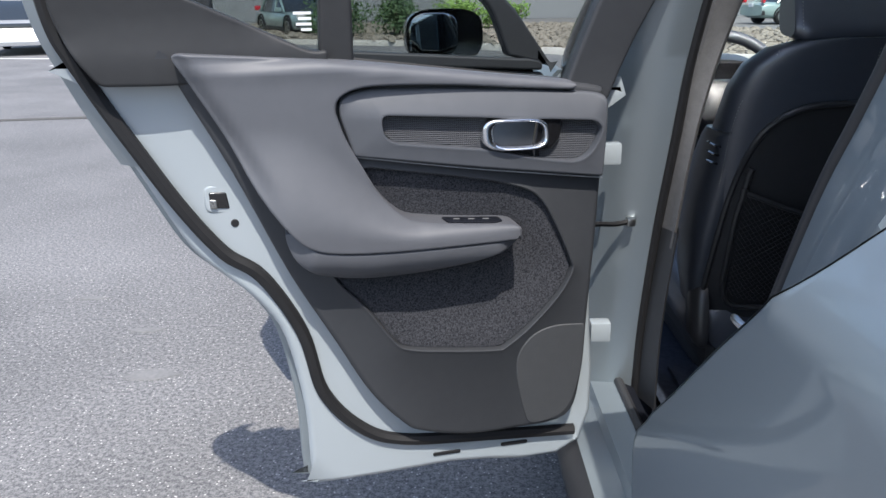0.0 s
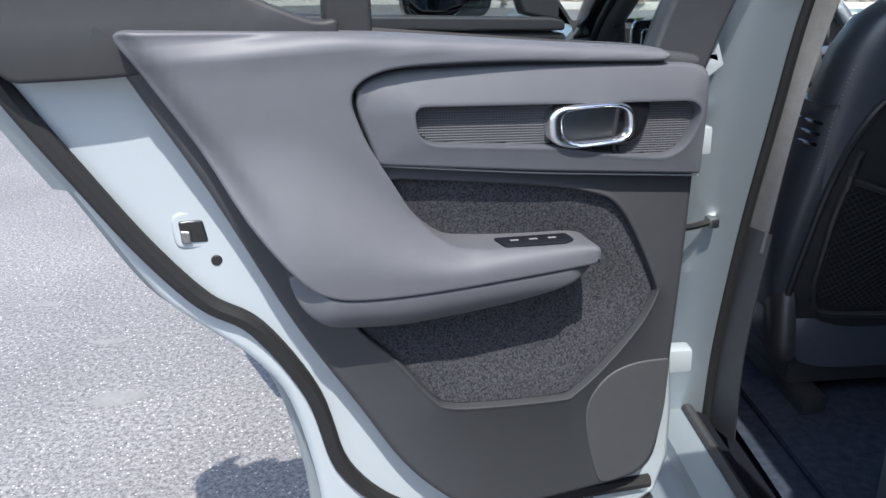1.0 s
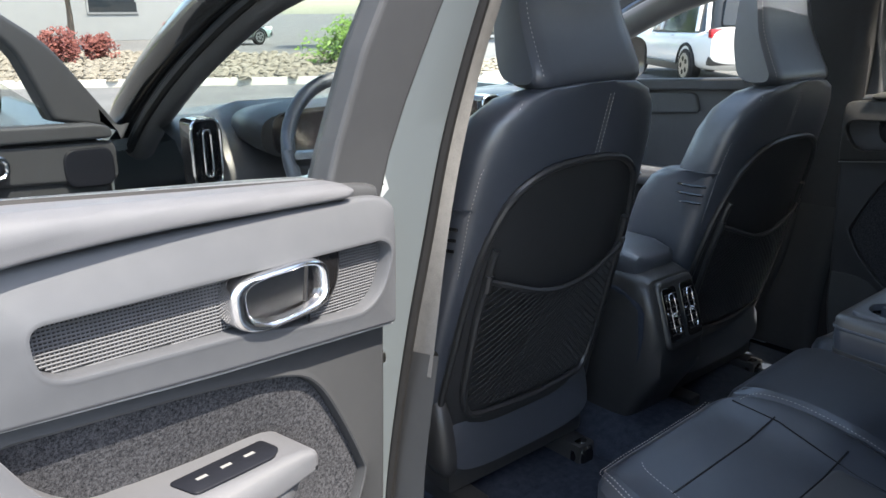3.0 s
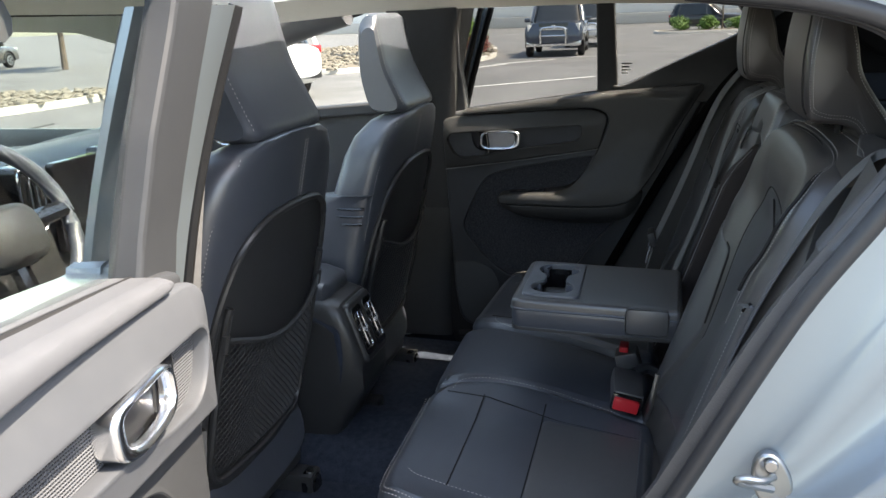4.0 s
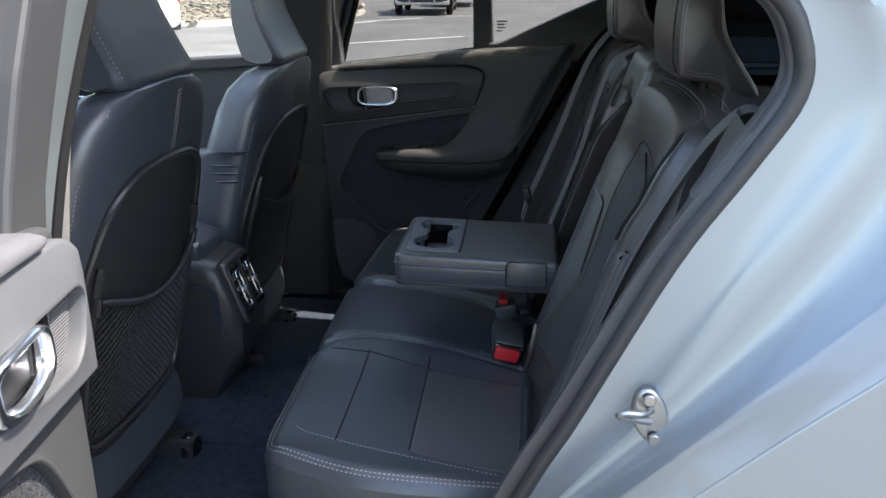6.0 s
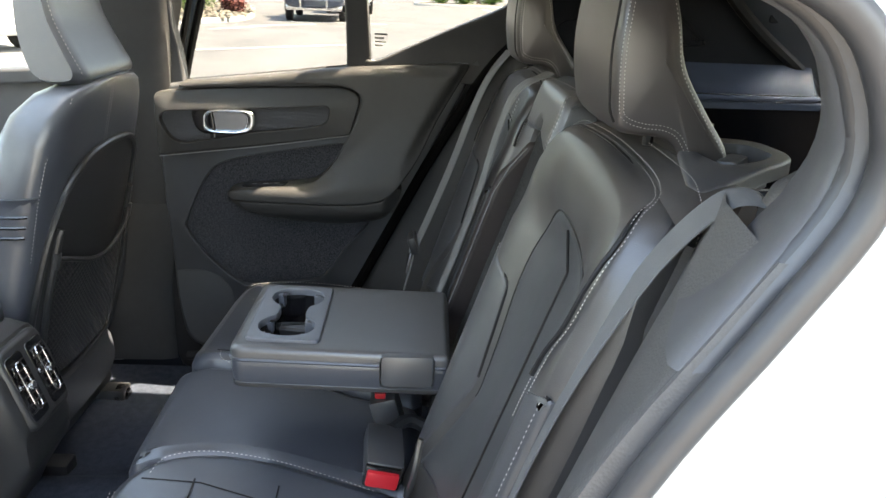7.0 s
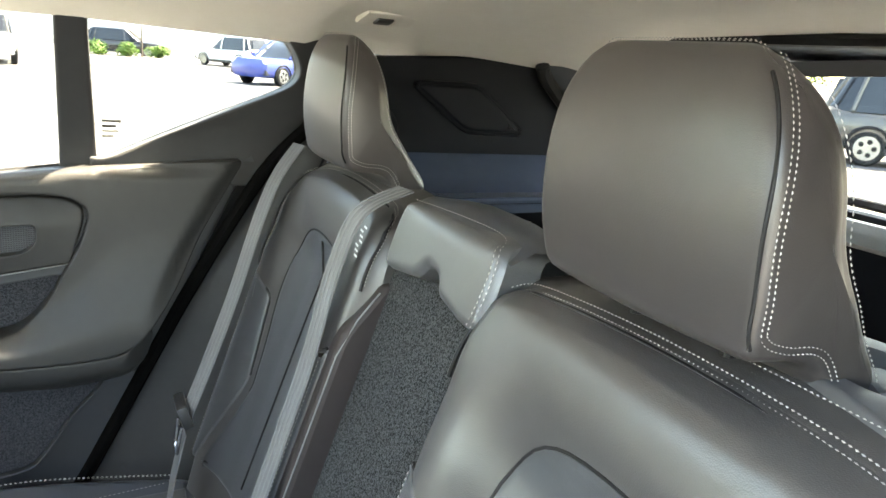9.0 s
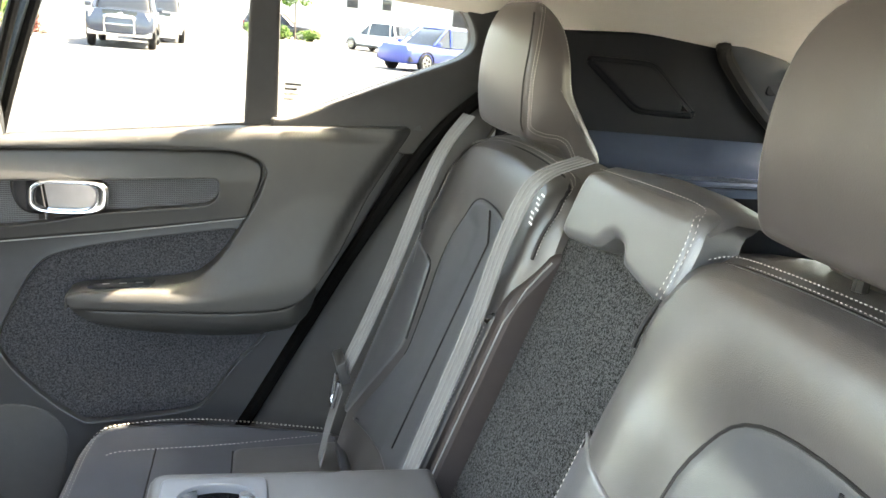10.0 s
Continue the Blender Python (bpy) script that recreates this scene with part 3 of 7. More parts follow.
# darker soft trim and a black shell paint in the shade on this side
far_door = rear_door(far_place, "car_door", "closed rear car door with shade-darkened trim and chrome handle", FRAME_BLACK, FAR_DOOR_SHADED, FAR_DOOR_SHADED, PRIVACY, RUBBER,
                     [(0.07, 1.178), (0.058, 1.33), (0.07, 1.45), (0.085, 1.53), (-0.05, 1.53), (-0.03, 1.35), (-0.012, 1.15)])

# added black tube, drawn for the shade between far door and side bolster
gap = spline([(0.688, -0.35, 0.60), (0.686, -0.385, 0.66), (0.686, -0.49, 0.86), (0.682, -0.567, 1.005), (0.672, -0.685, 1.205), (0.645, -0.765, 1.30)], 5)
part("door_gap_shade", tube(gap, 0.0125, 8), GAP_SHADE, far_door, "black strip painting the shaded gap along the door's rear edge")
# hinges and check strap at the open door
for hz in (1.035, 0.64):
    part("hinge", block((0.045, 0.035, 0.045), (-0.885, 0.055, hz), 0.006), JAMB, near_door, "pale blue painted hinge")
strap_pts = spline([(-0.94, 0.0, 0.895), (-0.905, 0.05, 0.885), (-0.855, 0.105, 0.868), (-0.815, 0.125, 0.868)], 5)
part("check_strap", tube(strap_pts, 0.006, 6), RUBBER, near_door, "black door check strap")
part("strap_bracket", block((0.018, 0.028, 0.018), (-0.815, 0.125, 0.868), 0.004), STEEL, near_door)
# ---- the car's body ----

def skin_x(y, z):
    w = 0.948 - 0.03 * smooth(0.9, 0.3, z)
    if z > 1.10:
        w -= 0.075 * min(1.0, (z - 1.10) / 0.10) + 0.20 * max(0.0, min(z, 1.34) - 1.20)
    w -= 0.20 * smooth(1.28, 1.6, z)
    return w - 0.05 * smooth(-1.3, -1.95, y)


K = [(-0.60, 1.512), (-0.80, 1.48), (-0.93, 1.42), (-0.99, 1.34), (-0.985, 1.25), (-0.945, 1.165), (-0.90, 1.10), (-0.797, 1.004), (-0.72, 0.93), (-0.66, 0.873), (-0.56, 0.78), (-0.475, 0.67), (-0.47, 0.40)]
S = [(-0.58, 1.455), (-0.69, 1.44), (-0.765, 1.412), (-0.798, 1.363), (-0.802, 1.309), (-0.763, 1.235), (-0.70, 1.13), (-0.607, 0.929), (-0.585, 0.885), (-0.565, 0.845), (-0.53, 0.76), (-0.49, 0.60), (-0.46, 0.43)]
T = [(-0.57, 1.440), (-0.68, 1.424), (-0.75, 1.400), (-0.780, 1.358), (-0.782, 1.309), (-0.735, 1.232), (-0.662, 1.117), (-0.565, 0.918), (-0.54, 0.872), (-0.52, 0.832), (-0.485, 0.75), (-0.445, 0.60), (-0.42, 0.45)]
Kc, Sc, Tc = (spline([Vector((p[0], p[1])) for p in c], 5) for c in (K, S, T))

quarter = [tuple(p) for p in Kc] + [(-0.47, 0.30), (-0.55, 0.30), (-0.63, 0.47), (-0.74, 0.62), (-0.90, 0.71), (-1.08, 0.735), (-1.26, 0.71), (-1.42, 0.62), (-1.53, 0.47), (-1.58, 0.30),
           (-1.9, 0.32), (-1.98, 0.62), (-1.95, 0.95), (-1.86, 1.1), (-1.76, 1.18), (-1.60, 1.28), (-1.40, 1.46), (-1.28, 1.56), (-0.9, 1.585)]
for side in (-1, 1):
    def body_place(u, v, n, s=side):
        return Vector((s * (skin_x(u, v) + n), u, v))
    part("quarter_panel", panel(quarter, body_place, None, 0.004, 0.012, 0.0365), PAINT, car, "glossy pale blue rear quarter panel")
    arch = spline([(-0.545, 0.28), (-0.62, 0.47), (-0.74, 0.63), (-0.90, 0.722), (-1.08, 0.748), (-1.26, 0.722), (-1.42, 0.63), (-1.54, 0.47), (-1.6, 0.28)], 5)
    rails = []
    for off, dx in ((0.0, -0.02), (0.0, 0.022), (-0.03, 0.03), (-0.07, 0.012), (-0.075, -0.2)):
        rail = []
        for p in arch:
            w = Vector((p.x + 1.08, p.y - 0.28))
            q = Vector((-1.08, 0.28)) + w * (1 + off / w.length)
            rail.append((side * (skin_x(p.x, p.y) + dx), q.x, q.y))
        rails.append(rail)
    part("wheel_arch", sheet(rails), PLASTIC, car, "matt black wheel arch cladding")
    for wy in (-1.08, 1.62):
        wheel = part("wheel", disc((side * 0.82, wy, 0.35), (1, 0, 0), 0.35, 0.22, 40), RUBBER, car, "black tyre on an alloy rim")
        part("rim", disc((side * 0.935, wy, 0.35), (1, 0, 0), 0.235, 0.02, 30), STEEL, wheel, "silver alloy rim")
    # sill below the doors
    rails = [[(side * x, y, z) for y in (-0.55, -0.2, 0.3, 1.0, 1.25)] for x, z in ((0.80, 0.30), (0.955, 0.27), (0.965, 0.33), (0.93, 0.385), (0.885, 0.392), (0.872, 0.40), (0.865, 0.425), (0.80, 0.435), (0.765, 0.425), (0.74, 0.37), (0.62, 0.365))]
    part("sill_cladding", sheet(rails[:4]), PLASTIC, car, "matt black sill cladding")
    part("door_sill", sheet(rails[3:8]), PAINT, car, "pale blue painted door sill")
    part("sill_seal", tube([(side * 0.80, y, 0.437) for y in (-0.42, -0.2, 0.3, 1.0, 1.2)], 0.011, 8), SEAL, car, "black rubber sill seal")
    part("sill_trim", sheet(rails[7:]), CARGO, car, "black scuffed sill trim")

# rear jamb of the left opening
profile = ((0.0, 1.0, 0.0), (0.05, 1.0, -0.014), (0.09, 0.98, -0.028), (0.16, 0.92, -0.036), (0.23, 0.80, -0.037), (0.30, 0.66, -0.034), (0.40, 0.55, -0.031), (0.52, 0.45, -0.023), (0.62, 0.38, -0.015), (0.70, 0.28, -0.014), (0.84, 0.12, -0.008), (1.0, 0.0, 0.0))
rails = []
for k, wx, dx in profile:
    flare = lambda y, z: skin_x(y, z) if k < 0.08 else min(skin_x(y, 1.0), 0.93) - 0.10 * max(0.0, z - 1.0)
    rails.append([Vector((-(0.82 + (flare(a.x, a.y) - 0.82) * wx + dx), a.x + (b.x - a.x) * k, a.y + (b.y - a.y) * k)) for a, b in zip(Kc, Sc)])
part("door_jamb", sheet(rails), PAINT, car, "pale blue painted rear door jamb")
part("body_seal", tube([(-0.815, p.x, p.y) for p in (a.lerp(b, 0.2) for a, b in zip(Sc, Tc))], 0.0105, 10), SEAL, car, "thick black rubber door seal")
part("body_seal", tube([(-0.79, p.x, p.y) for p in (a.lerp(b, 0.55) for a, b in zip(Sc, Tc))], 0.006, 10), SEAL, car, "inner lip of the black door seal")
upper = [(p, q) for p, q in zip(Sc, Tc) if q.y > 1.185]
rails = [[(-x, p.x + (q.x - p.x) * k, p.y + (q.y - p.y) * k) for p, q in upper] for k, x in ((0.25, 0.80), (0.6, 0.797), (0.85, 0.791), (0.93, 0.782))]
for x, d in ((0.76, 0.007), (0.72, 0.023), (0.69, 0.037), (0.676, 0.046), (0.669, 0.058), (0.676, 0.085)):
    rails.append([(-x, *(q + (p - q).normalized() * d)) for p, q in upper])
part("pillar_trim", slab(rails, (0.3, -0.95, 0), 0.005), FAR_TRIM, car, "charcoal upper pillar trim")
lower = [(p, q) for p, q in zip(Sc, Tc) if q.y < 1.27]
rails = [[(-0.80, p.x + (q.x - p.x) * 0.25, p.y + (q.y - p.y) * 0.25) for p, q in lower], [(-0.795, p.x + (q.x - p.x) * 0.8, p.y + (q.y - p.y) * 0.8) for p, q in lower]]
for k in (0.03, 0.1, 0.25, 0.5, 0.75, 0.93, 1.0):
    rails.append([(-0.79 + 0.172 * k, q.x + (-0.70 - 0.33 * (q.y - 1.02) - q.x) * k - 0.004 - 0.03 * smooth(0.9, 1.0, k), q.y) for p, q in lower])
part("side_trim", sheet(rails), SIDE_TRIM, car, "grained charcoal side bolster trim")
pod = [superring((-0.695, y, 1.255), (1, 0, 0), (0, 0, 1), 0.052 * k, 0.05 * k, 2.3, 24) for y, k in ((-0.797, 0.25), (-0.80, 0.5), (-0.81, 0.75), (-0.83, 0.95), (-0.86, 1.0), (-0.90, 1.0), (-0.96, 0.9))]
part("belt_housing", loft(pod), SIDE_TRIM, car, "rounded charcoal belt housing")

# striker on the jamb
striker = holder("door_striker", "polished steel door striker loop on the painted jamb", "door striker")
plate = [(-0.668 + 0.020 * math.cos(a) + 0.006 * math.sin(a), 0.937 + 0.034 * math.sin(a)) for a in (2 * math.pi * k / 28 for k in range(28))]
part("plate", panel(plate, lambda u, v, n: Vector((-0.838 - n, u, v)), None, 0.003, 0.008, 0), STEEL, striker, "oval steel striker plate")
part("loop", tube(spline([(-0.84, -0.668, 0.947), (-0.856, -0.655, 0.951), (-0.862, -0.637, 0.955), (-0.860, -0.630, 0.950), (-0.855, -0.640, 0.944), (-0.84, -0.668, 0.932)], 6), 0.004, 8), STEEL, striker)
for q in ((-0.664, 0.962), (-0.673, 0.912)):
    part("bolt", disc((-0.844, q[0], q[1]), (1, 0, 0), 0.007, 0.006, 12), STEEL, striker)
striker.location = (-0.013, -0.014, 0.018)
tagged(finish(panel(rounded([(-0.735, 0.79), (-0.752, 0.79), (-0.752, 0.825), (-0.735, 0.825)], 0.002), lambda u, v, n: Vector((-0.878 - n, u + 0.13, v)), None, 0.001, 0.002, 0), "jamb_label", GLOSS_BLACK), "small black printed label on the door jamb", "label")

# centre pillar of both sides: painted face, seals, cloth cover, lower trim
Z = (0.40, 0.6, 0.85, 1.06, 1.2, 1.33, 1.46)
R2 = ((0.80, 0.19), (0.80, 0.17), (0.795, 0.122), (0.785, 0.075), (0.78, 0.04), (0.77, 0.0), (0.755, -0.045))
R3 = ((0.77, 0.20), (0.77, 0.185), (0.757, 0.145), (0.745, 0.10), (0.738, 0.078), (0.724, 0.046), (0.705, 0.01))
R4 = ((0.73, 0.13), (0.73, 0.13), (0.72, 0.10), (0.70, 0.085), (0.675, 0.075), (0.64, 0.065), (0.60, 0.04))
for side in (-1, 1):
    inset = 0.034 if side < 0 else 0.0

    def rail(r, dx=0.0, dy=0.0, k=0.0, q=None, zs=Z):
        q = q or r
        r, q = ([(x - inset * (0.0 if c is R4 else 0.5 if c is R3 else 1.0), y) for x, y in c] for c in (r, q))
        pts = spline([(side * (a[0] + (b[0] - a[0]) * k + dx), a[1] + (b[1] - a[1]) * k + dy, z) for a, b, z in zip(r, q, Z)], 6)
        lo, hi = zs[0], zs[-1]
        return [p for p in pts if lo - 1e-6 <= p.z <= hi + 1e-6]
    part("pillar_skin", sheet([rail(R2, 0.09 + inset, 0.075), rail(R2, 0.10 + inset, 0.055), rail(R2, 0.07 + inset, 0.035), rail(R2, 0.035 + inset / 2, 0.015), rail(R2, 0.004, 0.005), rail(R2, -0.02, 0.02)]), PAINT, car, "pale blue painted centre pillar")
    part("pillar_seal", tube(rail(R2, -0.004, 0.004, 0.12, R3), 0.0095, 8), RUBBER, car, "black rubber pillar seal")
    part("pillar_seal", tube(rail(R2, 0.0, 0.004, 0.62, R3), 0.008, 8), RUBBER, car, "black inner pillar seal")
    up, dn = (0.80, 1.46), (0.40, 0.87)
    part("pillar_cover", sheet([rail(R3, 0.012, 0.02, zs=up), rail(R3, zs=up), rail(R3, -0.004, -0.006, 0.06, R4, up), rail(R3, 0, -0.006, 0.5, R4, up), rail(R3, 0.004, -0.006, 0.94, R4, up), rail(R4, 0, 0.004, zs=up), rail(R4, -0.012, 0.03, zs=up), rail(R4, -0.02, 0.2, zs=up)]), PILLAR if side < 0 else FRAME_BLACK, car, "grey cloth centre pillar cover")
    part("pillar_base", sheet([rail(R3, 0.012, 0.02, zs=dn), rail(R3, 0.002, -0.004, zs=dn), rail(R3, 0, -0.012, 0.06, R4, dn), rail(R3, 0, -0.012, 0.5, R4, dn), rail(R3, 0.0, -0.012, 0.96, R4, dn), rail(R4, -0.006, 0.0, zs=dn), rail(R4, -0.014, 0.03, zs=dn), rail(R4, -0.02, 0.2, zs=dn)]), VINYL_DARK if side < 0 else PLASTIC, car, "charcoal lower pillar trim")

# roof, headliner and rear frame
def roof_rows(z0, wide, drop):
    rows = []
    for y, dz, w in ((1.05, -0.10, 0.55), (0.8, -0.02, 0.6), (0.3, 0.012, 0.63), (0.0, 0.014, 0.64), (-0.4, 0.01, 0.64), (-0.74, -0.004, 0.64), (-0.84, -0.009, 0.70), (-1.25, -0.035, 0.68), (-1.40, -0.06, 0.65)):
        rows.append([(x * w * wide, y, z0 + dz - drop * (0.4 if x < 0 else 1.0) * abs(x) ** 3.5) for x in (-1, -0.93, -0.8, -0.5, 0, 0.5, 0.8, 0.93, 1)])
    return rows


def roof_sheet(z0, wide, drop, thick):
    """The roof's rows as a sheet with thickness, open over the front seats for the glass roof."""
    rows = roof_rows(z0, wide, drop)
    bm = bmesh.new()
    vs = [[[bm.verts.new(Vector(p) + Vector((0, 0, dz))) for p in row] for row in rows] for dz in (0, thick)]
    nr, nc = len(rows), len(rows[0])
    solid = lambda r, c: 0 <= r < nr - 1 and 0 <= c < nc - 1 and not (1 <= r <= 2 and 2 <= c <= 5)
    for r in range(nr - 1):
        for c in range(nc - 1):
            if not solid(r, c):
                continue
            for k in (0, 1):
                bm.faces.new([vs[k][r][c], vs[k][r][c + 1], vs[k][r + 1][c + 1], vs[k][r + 1][c]])
            for (dr, dc), (p, q) in (((-1, 0), ((r, c), (r, c + 1))), ((1, 0), ((r + 1, c), (r + 1, c + 1))), ((0, -1), ((r, c), (r + 1, c))), ((0, 1), ((r, c + 1), (r + 1, c + 1)))):
                if not solid(r + dr, c + dc):
                    bm.faces.new([vs[0][p[0]][p[1]], vs[0][q[0]][q[1]], vs[1][q[0]][q[1]], vs[1][p[0]][p[1]]])
    return bm


tagged(finish(roof_sheet(1.545, 0.95, 0.10, 0.012), "ceiling", HEADLINER), "pale beige cloth headliner of the car", "ceiling", kind="structure")
part("roof_skin", roof_sheet(1.60, 0.96, 0.08, 0.01), PAINT, car, "pale blue roof panel")
rf = part("roof_glass", slab([[(x * w, y, z) for x in (-0.82, -0.4, 0, 0.4, 0.82)] for y, z, w in ((0.82, 1.602, 0.6), (0.3, 1.632, 0.63), (-0.02, 1.634, 0.64))], (0, 0, 1), 0.004), TINT, car, "tinted glass roof panel")
rf.visible_shadow = False
for side in (-1, 1):
    rail_pts = spline([(0.625, 1.0, 1.455), (0.625, 0.6, 1.485), (0.605, 0.2, 1.497), (0.597, -0.2, 1.50), (0.592, -0.55, 1.50), (0.59, -0.75, 1.495), (0.58, -0.95, 1.48)], 4)
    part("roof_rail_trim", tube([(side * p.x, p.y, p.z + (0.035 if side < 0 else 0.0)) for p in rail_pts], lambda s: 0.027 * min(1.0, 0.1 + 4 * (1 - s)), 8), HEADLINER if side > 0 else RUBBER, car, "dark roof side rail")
# assist handle and roof lamp
lamp = holder("dome_lamp", "small beige ceiling fixture set in the headliner", "ceiling lamp")
part("lamp_body", block((0.055, 0.10, 0.016), (0.50, -0.80, 1.490), 0.006, Euler((0, radians(18), radians(8))).to_matrix()), HEADLINER, lamp)
part("lamp_lens", block((0.022, 0.030, 0.008), (0.497, -0.79, 1.482), 0.003, Euler((0, radians(18), radians(8))).to_matrix()), PLASTIC, lamp)
lamp.location = (0.01, -0.055, 0.005)

# load area
cargo = holder("load_area", "black trimmed load area behind the rear seats", "car interior")
for side in (-1, 1):
    pl = lambda u, v, n, s=side: Vector((s * ((0.615 if s > 0 else 0.668) + 0.05 * smooth(1.2, 1.0, v) - n), u, v))
    y0 = -0.80 if side > 0 else -0.87
    part("side_trim", panel(rounded([(y0, 0.95), (y0, 1.40), (y0 - 0.06, 1.43), (-1.214, 1.452), (-1.224, 1.412), (-1.265, 1.375), (-1.325, 1.325), (-1.415, 1.255), (-1.525, 1.16), (-1.53, 0.95)], [0.03, 0.03, 0.03, 0.01, 0.02, 0.02, 0.03, 0.03, 0.03, 0.03]), pl, None, 0.006, 0.02, 0.06), CARGO, cargo, "charcoal load area side trim")
    loz = [(-0.945, 1.388), (-1.08, 1.388), (-1.188, 1.30), (-1.06, 1.302)]
    part("net_recess", panel(rounded(loz, 0.018), pl, lambda u, v: 0.009, 0.006, 0.012, 0.03), CARGO, cargo, "lozenge-shaped moulded recess")
    part("recess_rim", tube([pl(p.x, p.y, 0.0) for p in rounded(loz, 0.018)], 0.006, 8, True), CARGO, cargo, "rounded recess rim")
    if side > 0:
        part("cap", disc((side * 0.61, -0.875, 1.30), (1, 0, 0), 0.045, 0.012, 24), CARGO, cargo, "round moulded cap")
        part("paper_label", panel(rounded([(-1.212, 1.075), (-1.236, 1.07), (-1.24, 1.115), (-1.216, 1.12)], 0.002), pl, lambda u, v: 0.003, 0.001, 0.002, 0), WHITE_MARK, cargo, "small pale paper label")
    part("shelf_support", panel(rounded([(-0.84, 0.40), (-0.84, 0.61), (-1.44, 0.61), (-1.40, 0.43)], 0.02), lambda u, v, n, s=side: Vector((s * v, u, 1.205 + n + 0.06 * smooth(0.5, 0.62, v))), None, 0.010, 0.012, 0.05), SHELF, cargo, "satin blue-grey shelf support")
    part("shelf_edge", tube([(side * x, y, 1.206) for x, y in ((0.402, -0.86), (0.404, -1.0), (0.412, -1.2), (0.425, -1.38))], 0.006, 8), SHELF, cargo, "rounded shelf edge")
# rubber and inner trim of the tailgate opening
tail = spline([(0.60, -1.52, 1.15), (0.60, -1.40, 1.255), (0.60, -1.31, 1.325), (0.60, -1.25, 1.38), (0.60, -1.215, 1.42), (0.60, -1.212, 1.448), (0.598, -1.232, 1.473), (0.58, -1.27, 1.487), (0.52, -1.295, 1.494), (0.40, -1.30, 1.498), (0.2, -1.30, 1.5), (0.0, -1.30, 1.5)], 5)
for side in (-1, 1):
    edge_row = [Vector((side * p.x, p.y, p.z)) for p in tail]
    part("tail_seal", tube(edge_row, 0.014, 8), RUBBER, cargo, "black rubber tailgate seal")
    low = lambda p, k, d: Vector((p.x * (1 - 0.03 * k), p.y - d, p.z + 0.035 * k * smooth(1.36, 1.16, p.z) - 0.030 * k * smooth(1.40, 1.48, p.z)))
    part("tail_frame", sheet([edge_row] + [[low(p, k, d) for p in edge_row] for k, d in ((0.3, 0.02), (0.7, 0.06), (0.95, 0.105), (1.0, 0.122), (0.6, 0.15))]), TAIL_TRIM, cargo, "satin blue-grey tailgate frame trim")
    hook = part("bag_hook", disc((side * 0.575, -1.352, 1.392), (1, 0, 0), 0.013, 0.02, 20), GLOSS_BLACK, cargo, "glossy black bag hook knob")
    part("hook_recess", panel(rounded([(-1.355, 1.405), (-1.375, 1.388), (-1.335, 1.352), (-1.312, 1.352), (-1.312, 1.372)], 0.009), lambda u, v, n, s=side: Vector((s * (0.588 - n), u, v)), None, 0.002, 0.004, 0), CARGO, hook, "shallow hook recess")
part("load_floor", block((1.36, 0.75, 0.03), (0, -1.22, 0.80), 0.01), FLOOR_CARPET, cargo, "black load floor carpet")
part("tail_panel", block((1.3, 0.05, 0.42), (0, -1.74, 1.0), 0.01), CARGO, cargo, "dark inner tailgate panel")
# pale colour here imitates sunlight falling on the inner tailgate trim
part("tail_sill", block((1.22, 0.14, 0.045), (0, -1.645, 1.183), 0.018, Euler((radians(14), 0, 0)).to_matrix()), SUNLIT_SILL, cargo, "inner tailgate trim edge, coloured pale for the sun on it")
part("tail_header", sheet([[(x, -1.36, 1.475 - 0.05 * abs(x)) for x in (-0.58, -0.3, 0, 0.3, 0.58)], [(x, -1.40, 1.455 - 0.05 * abs(x)) for x in (-0.58, -0.3, 0, 0.3, 0.58)], [(x, -1.44, 1.475 - 0.05 * abs(x)) for x in (-0.58, -0.3, 0, 0.3, 0.58)]]), CARGO, cargo, "charcoal tailgate header trim")
part("rear_glass", slab([[(x, -1.43, 1.50 - 0.05 * abs(x)) for x in (-0.74, -0.3, 0, 0.3, 0.74)], [(x, -1.74, 1.21) for x in (-0.80, -0.3, 0, 0.3, 0.80)]], (0, -1, 0.3), 0.004), PRIVACY, car, "tinted rear window")
part("glass_seal", tube(spline([(-0.55, -1.47, 1.44), (-0.58, -1.55, 1.36), (-0.58, -1.66, 1.26), (-0.5, -1.7, 1.235), (0, -1.70, 1.23), (0.5, -1.7, 1.235), (0.58, -1.66, 1.26), (0.58, -1.55, 1.36), (0.55, -1.47, 1.44)], 4), 0.009, 6), RUBBER, car, "black rear window border")
# tail and nose of the body, seen from outside only as bulk
part("tailgate", slab([[(x * w, y - 0.06 * x * x, z) for x in (-1, -0.5, 0, 0.5, 1)] for y, z, w in ((-1.80, 1.19, 0.80), (-1.98, 1.0, 0.86), (-2.02, 0.7, 0.88), (-2.0, 0.35, 0.86))], (0, 1, 0), 0.03), PAINT, car, "pale blue tailgate")
part("bonnet", slab([[(x * w, y, z - 0.05 * x * x) for x in (-1, -0.5, 0, 0.5, 1)] for y, z, w in ((1.36, 1.10, 0.80), (1.9, 1.07, 0.82), (2.35, 0.98, 0.80), (2.5, 0.72, 0.78), (2.5, 0.3, 0.76))], (0, 0, -1), 0.03), PAINT, car, "pale blue bonnet and nose")
for side in (-1, 1):
    rows = [[(side * x, y, z) for x, z in ((0.82, 1.09), (0.925, 0.98), (0.94, 0.7), (0.9, 0.32))] for y in (1.28, 1.4, 1.9, 2.3, 2.45)]
    part("front_wing", slab(rows, (-side, 0, 0), 0.02), PAINT, car, "pale blue front wing")
